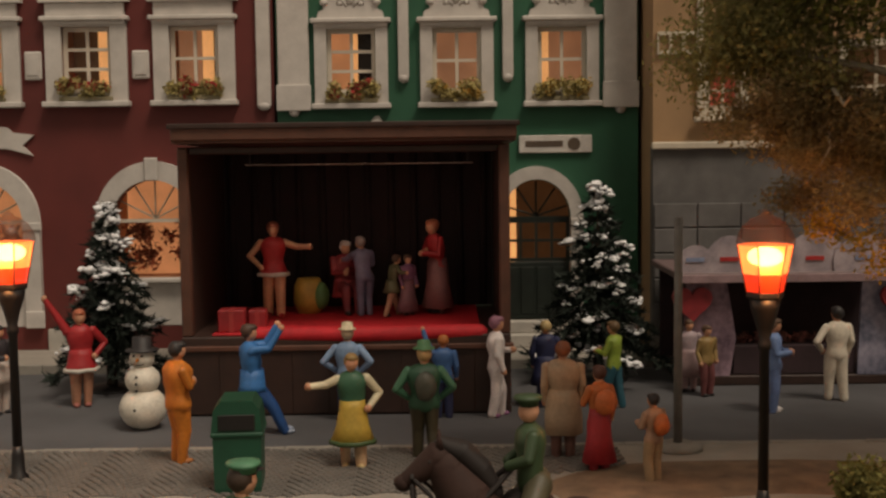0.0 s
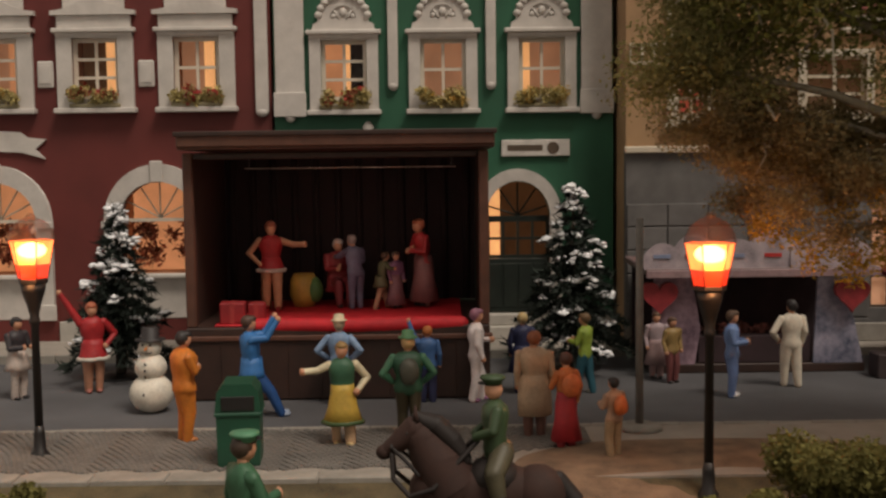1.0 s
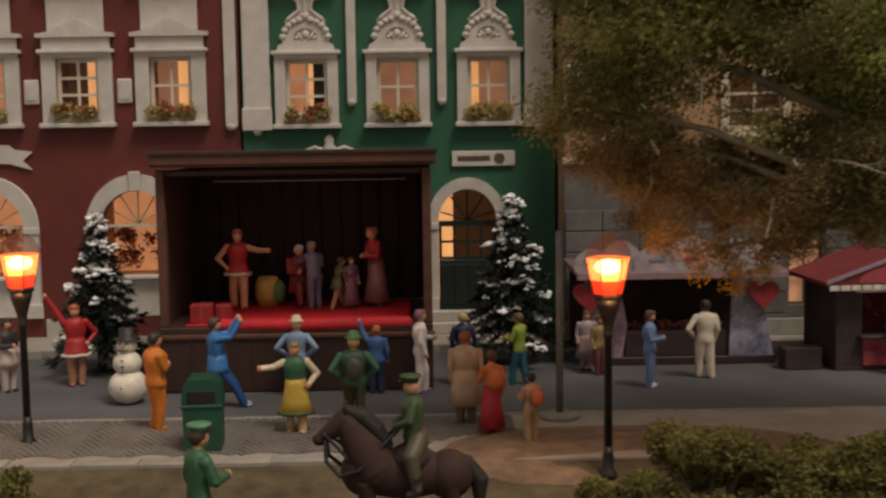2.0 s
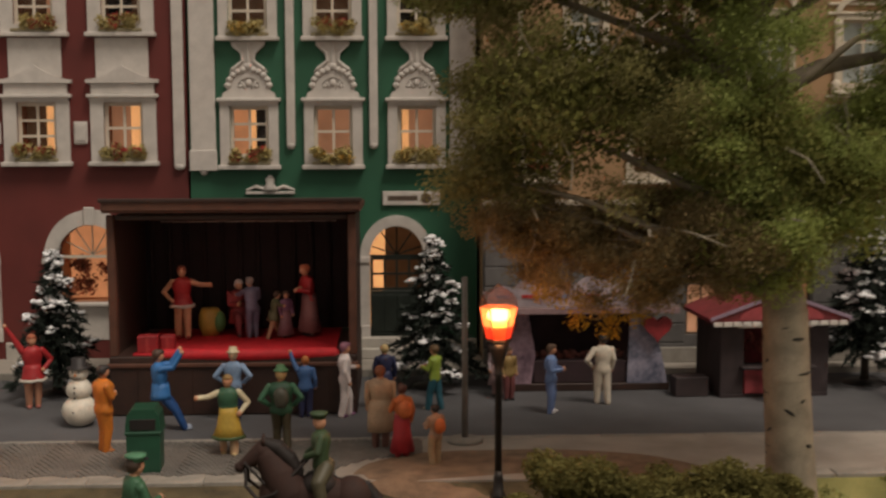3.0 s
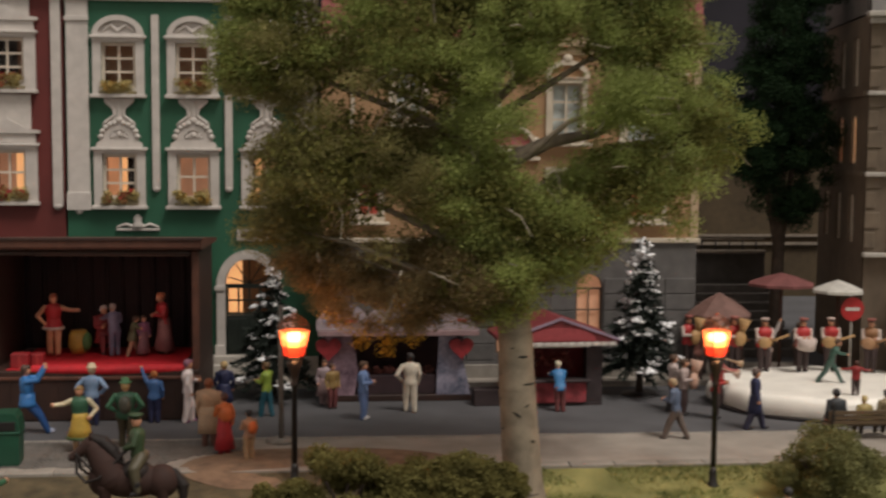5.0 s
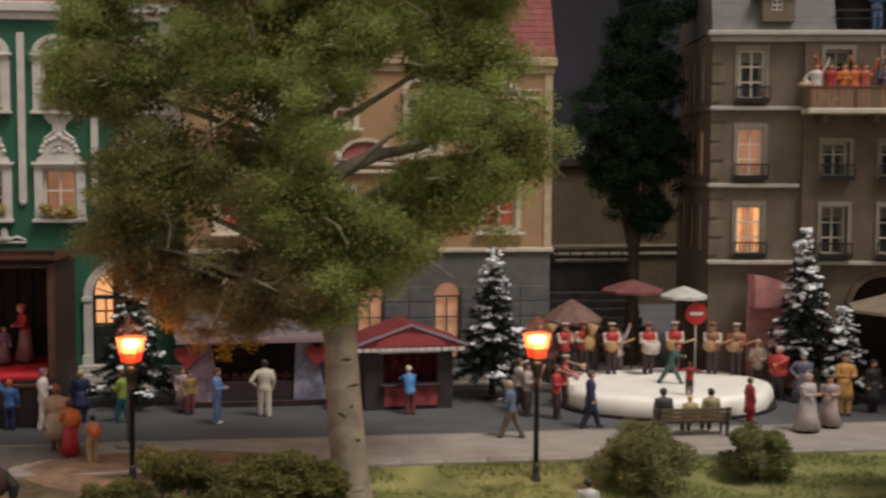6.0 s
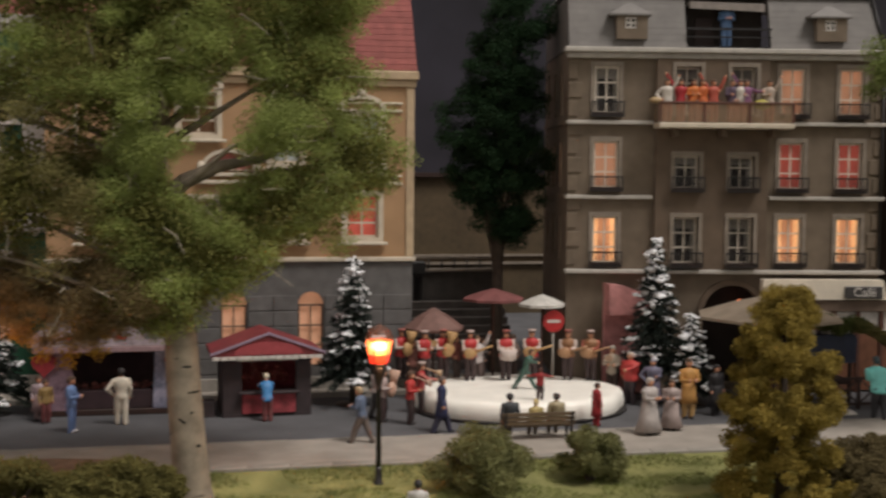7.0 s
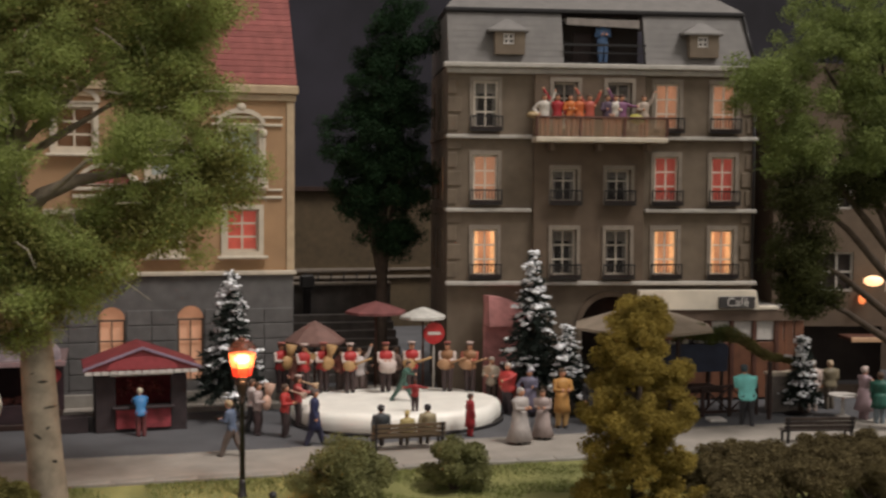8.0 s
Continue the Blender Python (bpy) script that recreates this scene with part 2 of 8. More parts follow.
    def plate(self, outline, y0, y1, holes=(), mi=0):
        """An outline in x and z with holes, y0 the front and y1 the back."""
        bm = bmesh.new()
        loops = []
        for loop in (outline, *holes):
            vs = [bm.verts.new((x, 0, z)) for x, z in loop]
            for i in range(len(vs)):
                bm.edges.new((vs[i], vs[(i + 1) % len(vs)]))
            loops.append(vs)
        if holes:
            bmesh.ops.triangle_fill(bm, use_beauty=True, edges=bm.edges[:])
        else:
            bm.faces.new(loops[0])
        bm.verts.index_update()
        n = len(self.v)
        vs = [v.co.copy() for v in bm.verts]
        k = len(vs)
        self.v += [(v.x, y0, v.z) for v in vs] + [(v.x, y1, v.z) for v in vs]
        for f in bm.faces:
            ids = [v.index for v in f.verts]
            if f.normal.y > 0 or (f.normal.y == 0 and f.calc_area() == 0):
                ids = ids[::-1]
            f.normal_update()
            if f.normal.y > 0:
                ids = [v.index for v in f.verts][::-1]
            else:
                ids = [v.index for v in f.verts]
            self.face([n + i for i in ids], mi)
            self.face([n + k + i for i in ids[::-1]], mi)
        for e in bm.edges:
            if len(e.link_faces) == 1:
                a, b = e.verts[0].index, e.verts[1].index
                self.face((n + a, n + b, n + k + b, n + k + a), mi)
        bm.free()
        return self

    def add(self, other, m=None):
        n = len(self.v)
        self.v += [tuple(m @ Vector(p)) for p in other.v] if m else other.v
        self.f += [tuple(i + n for i in f) for f in other.f]
        self.m += other.m
        self.s += other.s
        return self

    def mesh(self, name, mats, fix=False):
        me = bpy.data.meshes.new(name)
        me.from_pydata([(x * CM, y * CM, z * CM) for x, y, z in self.v], [], self.f)
        for m in (mats if isinstance(mats, (list, tuple)) else [mats]):
            me.materials.append(m)
        me.polygons.foreach_set("material_index", self.m)
        me.polygons.foreach_set("use_smooth", self.s)
        me.update()
        if fix:
            bm = bmesh.new()
            bm.from_mesh(me)
            bmesh.ops.remove_doubles(bm, verts=bm.verts, dist=1e-7)
            bmesh.ops.recalc_face_normals(bm, faces=bm.faces)
            bm.to_mesh(me)
            bm.free()
        return me


def part(name, geo, mats, parent, label="", at=None, fix=True):
    ob = new(name, geo.mesh(name, mats, fix))
    ob.parent = parent
    if at is not None:
        ob.matrix_basis = at
    if label:
        ob["label"] = label
    return ob


def spot(x, y, z=0.0, rz=0.0, k=1.0):
    """A pose in centimetres and degrees."""
    return pose(x * CM, y * CM, z * CM, 0, 0, rz) @ Matrix.Scale(k, 4)


def thing(name, m, label, category, group="", kind=""):
    ob = new(name)
    ob.empty_display_size = 0.01
    ob.matrix_basis = m
    return tagged(ob, label, category, group, kind)


def solid(name, geo, mats, m, label, category, group="", kind="", fix=True):
    """A thing of one mesh."""
    ob = new(name, geo.mesh(name, mats, fix))
    ob.matrix_basis = m
    return tagged(ob, label, category, group, kind)


def rect(cx, z0, w, h):
    return [(cx - w / 2, z0), (cx + w / 2, z0), (cx + w / 2, z0 + h), (cx - w / 2, z0 + h)]


def arch(cx, z0, w, spring, rise, n=12):
    """An arched outline: z0 its foot, spring where the curve starts."""
    pts = [(cx - w / 2, z0), (cx + w / 2, z0)]
    for i in range(n + 1):
        t = math.pi * i / n
        pts.append((cx + w / 2 * math.cos(t), spring + rise * math.sin(t)))
    return pts


def leaf_cloud(lobes, count, size, rng, flat=0.0, shell=0.55):
    """Many small bent leaves in rounded lobes (centre, radii). Their outline stays ragged."""
    g = Geo()
    vol = np.array([r[0] * r[1] * r[2] for _, r in lobes]) ** 0.75
    pick = rng.choice(len(lobes), count, p=vol / vol.sum())
    d = rng.normal(size=(count, 3))
    d /= np.linalg.norm(d, axis=1)[:, None]
    rad = shell + (1.08 - shell) * rng.random(count) ** 0.8
    c = np.array([l[0] for l in lobes])[pick] + d * np.array([l[1] for l in lobes])[pick] * rad[:, None]
    ax = rng.normal(size=(count, 3))
    ax /= np.linalg.norm(ax, axis=1)[:, None]
    bx = np.cross(ax, rng.normal(size=(count, 3)))
    bx /= np.linalg.norm(bx, axis=1)[:, None]
    s = size * rng.uniform(0.6, 1.4, count)[:, None]
    up = np.cross(ax, bx)
    p = np.stack([c - ax * s, c + bx * s * 0.5 + up * s * 0.15, c + ax * s, c - bx * s * 0.5 + up * s * 0.15], 1).reshape(-1, 3)
    g.v = [tuple(q) for q in p]
    g.f = [(4 * i, 4 * i + 1, 4 * i + 2, 4 * i + 3) for i in range(count)]
    g.m, g.s = [0] * count, [True] * count
    return g


# ---- the setting ----
def lawn_z(x, y):
    """Height of the lawn: a short bank below the pavement, then gentle humps."""
    edge = min(1, max(0, (19.3 - y) / 1.3))
    edge = edge * edge * (3 - 2 * edge)
    return -0.02 + edge * (-0.44 + 0.09 * noise.noise((x * 0.35, y * 0.35, 3)) + 0.03 * noise.noise((x * 1.7, y * 1.7, 7)))


def ground_sheet():
    g = Geo().box(-34, 151, -32, 84, -1.4, -0.62)
    solid("ground", g, EARTH, spot(0, 0), "brown flocked baseboard of the model landscape", "ground", kind="structure")
    g = Geo().box(-34, 70, 23.55, 74, -0.64, 0.0)
    solid("road", g, ASPHALT, spot(0, 0), "dark grey asphalt street of the model town", "road", kind="structure")
    g = Geo().box(-34, 62, 19.3, 23.35, -0.64, 0.03)
    solid("pavement_near", g, PAVING, spot(0, 0), "pale worn pavement beside the street", "pavement", kind="structure")
    g = Geo().box(-34, 7.1, 32.3, 36, -0.6, 0.22).box(7.1, 29, 31.9, 36, -0.6, 0.22)
    solid("pavement_far", g, PAVING, spot(0, 0), "pale pavement along the foot of the houses", "pavement", kind="structure")
    # grass in front, with gentle humps
    g = Geo()
    nx, ny = 120, 46
    for j in range(ny + 1):
        for i in range(nx + 1):
            x, y = -30 + 90 * i / nx, -15 + 34.3 * j / ny
            g.v.append((x, y, lawn_z(x, y)))
    for j in range(ny):
        for i in range(nx):
            a = j * (nx + 1) + i
            cx, cy = -30 + 90 * (i + 0.5) / nx, -15 + 34.3 * (j + 0.5) / ny
            bare = cx < 12.6 + 1.6 * noise.noise((cy * 0.5, cx * 0.5, 2))
            g.face((a, a + 1, a + nx + 2, a + nx + 1), 1 if bare else 0, True)
    solid("lawn", g, [GRASS, TURF], spot(0, 0), "worn olive lawn, darker dull brown towards the stage", "lawn", kind="structure", fix=False)
    # kerb stones
    k = Geo().box(-0.48, 0.48, -0.1, 0.1, -0.3, 0.05, b=0.015)
    me = k.mesh("kerb_stone", KERB, True)
    kerb = thing("kerb", spot(0, 23.45), "pale stone kerb between pavement and street", "kerb", kind="structure")
    for i in range(75):
        o = new("stone", me)
        o.parent = kerb
        o.matrix_basis = spot(-22 + i * 0.98, 0, random.uniform(-0.01, 0.01))
    k2 = Geo().box(-0.48, 0.48, -0.1, 0.1, -0.3, 0.24, b=0.015).mesh("kerb_stone", KERB, True)
    kerb2 = thing("kerb", spot(0, 32.2), "pale stone kerb along the far pavement", "kerb", kind="structure")
    for i in range(24):
        o = new("stone", k2)
        o.parent = kerb2
        o.matrix_basis = spot(-16 + i * 0.98, 0, random.uniform(-0.01, 0.01))
    # bare earth by the lamp
    g = Geo()
    ring = []
    for i in range(40):
        t = 2 * math.pi * i / 40
        k = 1 + 0.16 * noise.noise((math.cos(t) * 1.5, math.sin(t) * 1.5, 5))
        ring.append((7.2 + 4.6 * k * math.cos(t), 20.1 + 1.95 * k * math.sin(t)))
    def bed(x, y, up):
        return (0.03 if y > 19.25 else lawn_z(x, y)) + up
    g.v = [(x, y, bed(x, y, 0.0)) for x, y in ring]
    for x, y in ring:
        x, y = 7.2 + (x - 7.2) * 0.9, 20.1 + (y - 20.1) * 0.88
        g.v.append((x, y, bed(x, y, 0.04 + 0.02 * random.random())))
    g.v.append((7.2, 20.1, 0.10))
    for i in range(40):
        j = (i + 1) % 40
        g.face((i, j, 40 + j, 40 + i), 0, True)
        g.face((40 + i, 40 + j, 80), 0, True)
    solid("earth_patch", g, EARTH, spot(0, 0), "bare brown earth spread over the pavement", "earth", kind="stuff")
    # painted night behind the town
    g = Geo().box(-34, 150, 82, 83, -0.06, 60)
    solid("backdrop", g, NIGHT, spot(0, 0), "painted dark violet night sky", "backdrop", kind="structure")


ground_sheet()


# ---- houses ----
def house_shell(name, m, w, h, depth, holes, material, label, thick=0.4, front=None, back=True):
    """A house: its front wall with the openings cut through, and the plain walls behind."""
    hs = thing(name, m, label, "house")
    part("front_wall", Geo().plate([(0, 0), (w, 0), (w, h), (0, h)], 0, thick, holes), material, hs)
    for x in (0, w - thick):
        part("side_wall", Geo().box(x, x + thick, thick + 0.002, depth, 0, h), front or material, hs)
    part("back_wall", Geo().box(thick, w - thick, depth - thick, depth, 0, h), front or material, hs)
    return hs


def lit_room(win, cx, z0, w, h, y0, deep, strips, side=None):
    """The room behind a window: sides and, at the back, strips of blind, curtain or painted shade."""
    g = Geo()
    x0, x1, z1 = cx - w / 2, cx + w / 2, z0 + h
    g.box(x0 - 0.1, x0 - 0.02, y0, y0 + deep, z0 - 0.1, z1 + 0.1).box(x1 + 0.02, x1 + 0.1, y0, y0 + deep, z0 - 0.1, z1 + 0.1)
    g.box(x0, x1, y0, y0 + deep, z1 + 0.02, z1 + 0.1).box(x0, x1, y0, y0 + deep, z0 - 0.1, z0 - 0.02)
    part("room", g, side or ROOM, win)
    for a, b, m in strips:
        s = Geo().box(x0 + a * w, x0 + b * w, y0 + deep, y0 + deep + 0.05, z0 - 0.1, z1 + 0.1)
        part("blind", s, m, win)


def sash(cx, z0, w, h, cols, rows, y, bar=0.06, edge=0.10, t=0.07, skew=None):
    """A window sash: its outline with a hole for each pane."""
    holes = []
    pw, ph = (w - 2 * edge - bar * (cols - 1)) / cols, (h - 2 * edge - bar * (rows - 1)) / rows
    for i in range(cols):
        for j in range(rows):
            x, z = cx - w / 2 + edge + i * (pw + bar), z0 + edge + j * (ph + bar)
            holes.append([(x, z), (x + pw, z), (x + pw, z + ph), (x, z + ph)])
    return Geo().plate(rect(cx, z0, w, h), y, y + t, holes)


FLOWER_BOX = mat("flower_box_wood", (0.26, 0.22, 0.13), 0.7)


def flower_box(win, cx, z, w, blossom, seed, deep=0.30):
    part("flower_box", Geo().box(cx - w / 2, cx + w / 2, -deep - 0.05, -0.15, z - 0.01, z + 0.11, b=0.02), FLOWER_BOX, win)
    rng = np.random.default_rng(seed)
    lobes = [((cx + rng.uniform(-0.45, 0.45) * w, -0.14 - deep * 0.5 + rng.uniform(-.08, .05), z + 0.14 + rng.uniform(0, 0.36)), (0.24, 0.18, 0.19)) for _ in range(14)]
    part("foliage", leaf_cloud(lobes, 1500, 0.055, rng, shell=0.2), FLOWER_GREEN, win, "green and yellow foliage", fix=False)
    some = [lobes[i] for i in rng.choice(12, 4, replace=False)]
    part("blossom", leaf_cloud([((c[0], c[1] - 0.05, c[2] + 0.03), r) for c, r in some], 150, 0.06, rng, shell=0.3), blossom, win, fix=False)


def scroll_top(cx, z, w, h):
    """A carved gable with scrolls over a window."""
    g = Geo()
    pts = [(cx - w / 2, z), (cx + w / 2, z), (cx + w / 2 - 0.05, z + 0.16 * h)]
    n = 14
    for i in range(n + 1):
        t = math.pi * i / n
        pts.append((cx + w * 0.40 * math.cos(t) * (1 + 0.10 * math.sin(3 * t)), z + 0.22 * h + 0.74 * h * math.sin(t) ** 0.8))
    pts.append((cx - w / 2 + 0.05, z + 0.16 * h))
    hole = [(cx + 0.42 * w * 0.5 * math.cos(t), z + 0.30 * h + 0.34 * h * math.sin(t)) for t in [math.pi * i / 8 for i in range(9)]]
    g.plate(pts, -0.12, -0.002, [hole])
    g.plate(hole, -0.05, -0.002)
    for s in (-1, 1):
        for k in range(5):
            t = 0.25 + 0.27 * k
            c = (cx + s * w * 0.40 * math.cos(t), -0.13, z + 0.22 * h + 0.74 * h * math.sin(t) ** 0.8 - 0.08)
            g.ball(c, (0.13, 0.09, 0.11), 0, 8, 5)
        g.tube((cx + s * 0.10, -0.1, z + 0.28 * h), (cx + s * 0.28, -0.1, z + 0.52 * h), 0.05, 0.03, 6)
        g.ball((cx + s * 0.30, -0.1, z + 0.36 * h), (0.08, 0.06, 0.08), 0, 8, 5)
    g.ball((cx, -0.12, z + 0.98 * h), (0.16, 0.1, 0.14), 0, 8, 6)
    g.ball((cx, -0.08, z + 0.46 * h), (0.12, 0.08, 0.14), 0, 8, 6)
    return g


def console(cx, z0, z1):
    """The carved bracket between two storeys: wide, waisted, spreading into leaves."""
    h = z1 - z0
    half = [(0.62, 1.0), (0.60, 0.86), (0.40, 0.78), (0.27, 0.60), (0.24, 0.42), (0.36, 0.26), (0.62, 0.12), (0.70, 0.0)]
    pts = [(cx + x, z0 + k * h) for x, k in half] + [(cx - x, z0 + k * h) for x, k in half[::-1]]
    g = Geo().plate(pts[::-1], -0.10, -0.002)
    for s in (-1, 1):
        g.limb([(cx + s * 0.5, -0.1, z0 + 0.85 * h), (cx + s * 0.24, -0.12, z0 + 0.62 * h), (cx + s * 0.2, -0.12, z0 + 0.36 * h), (cx + s * 0.55, -0.11, z0 + 0.1 * h)], [0.07, 0.05, 0.05, 0.08], 0, 6)
    g.limb([(cx, -0.1, z0 + 0.9 * h), (cx, -0.12, z0 + 0.2 * h)], [0.06, 0.07], 0, 6)
    return g


def town_window(hs, cx, z0, strips, style, blossom, seed, cols=2, rows=3):
    """A dressed window of the green or the red house. z0: the underside of its sill."""
    w, h = 1.42, 1.86
    zo = z0 + 0.38
    sw = 2.12 if style[0] == "g" else 2.36
    win = part("window", Geo().plate(rect(cx, z0 + 0.1, sw, 2.3), -0.14, -0.002, [rect(cx, zo, w, h)]), TRIM, hs, "window with white carved surround")
    part("sash", sash(cx, zo, w, h, cols, rows, 0.08, bar=0.09, edge=0.13), FRAME_WHITE, win)
    part("pane", Geo().box(cx - w / 2, cx + w / 2, 0.205, 0.215, zo, zo + h), GLAZE, win).visible_shadow = False
    lit_room(win, cx, zo, w, h, 0.42, 0.8, strips)
    part("sill", Geo().box(cx - sw / 2 - 0.08, cx + sw / 2 + 0.08, -0.36, -0.002, z0 - 0.06, z0 + 0.1, b=0.025), TRIM, win)
    part("lintel", Geo().box(cx - sw / 2 - 0.1, cx + sw / 2 + 0.1, -0.30, -0.002, z0 + 2.4, z0 + 2.54, b=0.03).box(cx - sw / 2, cx + sw / 2, -0.2, -0.002, z0 + 2.3, z0 + 2.398), TRIM, win)
    flower_box(win, cx, z0 + 0.12, w * 1.08, blossom, seed)
    if style == "g_low":
        part("carved_gable", scroll_top(cx, z0 + 2.545, 1.95, 1.15), TRIM, win)
    elif style == "g_high":
        out = [(cx + 1.06 * math.cos(math.pi * i / 14), z0 + 2.545 + 0.82 * math.sin(math.pi * i / 14)) for i in range(15)]
        inn = [(cx + 0.80 * math.cos(math.pi * i / 14), z0 + 2.62 + 0.52 * math.sin(math.pi * i / 14)) for i in range(15)]
        part("arched_gable", Geo().plate(out, -0.22, -0.002, [inn]).plate(inn, -0.05, -0.002), TRIM, win)
        g = Geo()
        for s in (-1, 1):
            g.limb([(cx, -0.09, z0 + 2.7), (cx + s * 0.3, -0.09, z0 + 2.95), (cx + s * 0.6, -0.09, z0 + 2.72)], [0.08, 0.07, 0.05], 0, 6)
        part("garland", g, TRIM, win)
    else:
        part("frieze", Geo().box(cx - 1.14, cx + 1.14, -0.16, -0.002, z0 + 2.545, z0 + 2.93, b=0.02), TRIM, win)
        z = z0 + 2.935
        n = 10
        pts = [(cx - 1.3, z), (cx + 1.3, z), (cx + 1.3, z + 0.13)]
        pts += [(cx + 1.1 - 2.2 * i / n, z + 0.15 + 0.50 * (1 - abs(2 * i / n - 1)) ** 1.5) for i in range(n + 1)]
        pts += [(cx - 1.3, z + 0.13)]
        part("gable", Geo().plate(pts, -0.26, -0.002), TRIM, win)
        part("apron", Geo().box(cx - 0.95, cx + 0.95, -0.10, -0.004, z + 0.2, z + 1.62, b=0.02), TRIM, win)
    return win


def pilaster(hs, x0, x1, z0, z1, base=True):
    g = Geo().box(x0, x1, -0.16, -0.002, z0, z1, b=0.02)
    if base:
        xm = (x0 + x1) / 2
        g.box(x0 - 0.05, x1 + 0.05, -0.24, -0.162, z0, z0 + 0.75, b=0.02).box(x0 - 0.05, x1 + 0.05, -0.24, -0.162, z1 - 1.1, z1 - 0.9, b=0.02)
        g.ball((xm, -0.12, z0 - 0.02), (0.16, 0.1, 0.16), 0, 8, 6)
    else:
        g.ball(((x0 + x1) / 2, -0.1, z0), ((x1 - x0) * 0.5, 0.1, 0.14), 0, 8, 6)
    part("pilaster", g, TRIM, hs)


def arch_surround(hs, cx, foot, spring, ro, ri, rise_o, rise_i, name="arch", key=True):
    # the surround as two jambs and a curved band
    g = Geo()
    n = 18
    pts = []
    for i in range(n + 1):
        t = math.pi * i / n
        pts.append((cx + ro * math.cos(t), spring + rise_o * math.sin(t)))
    for i in range(n, -1, -1):
        t = math.pi * i / n
        pts.append((cx + ri * math.cos(t), spring + rise_i * math.sin(t)))
    for i in range(n):
        a, b = pts[i], pts[i + 1]
        c, d = pts[2 * n + 1 - i - 1], pts[2 * n + 1 - i]
        k = len(g.v)
        for x, z in (a, b, c, d):
            g.v += [(x, -0.2, z), (x, 0.3, z)]
        g.face((k, k + 2, k + 4, k + 6), 0)
        g.face((k, k + 1, k + 3, k + 2), 0, True)
        g.face((k + 4, k + 5, k + 7, k + 6), 0, True)
    g.box(cx - ro, cx - ri, -0.2, 0.3, foot, spring - 0.002).box(cx + ri, cx + ro, -0.2, 0.3, foot, spring - 0.002)
    g.box(cx - ro - 0.08, cx - ri + 0.02, -0.26, -0.202, spring - 0.22, spring, b=0.02).box(cx + ri - 0.02, cx + ro + 0.08, -0.26, -0.202, spring - 0.22, spring, b=0.02)
    g.box(cx - ro - 0.08, cx - ri, -0.26, -0.202, foot, foot + 0.5, b=0.02).box(cx + ri, cx + ro + 0.08, -0.26, -0.202, foot, foot + 0.5, b=0.02)
    if key:
        g.box(cx - 0.2, cx + 0.2, -0.28, -0.202, spring + rise_i - 0.02, spring + rise_o + 0.1, b=0.03)
    return part(name, g, TRIM, hs, "white plaster arch", fix=True)


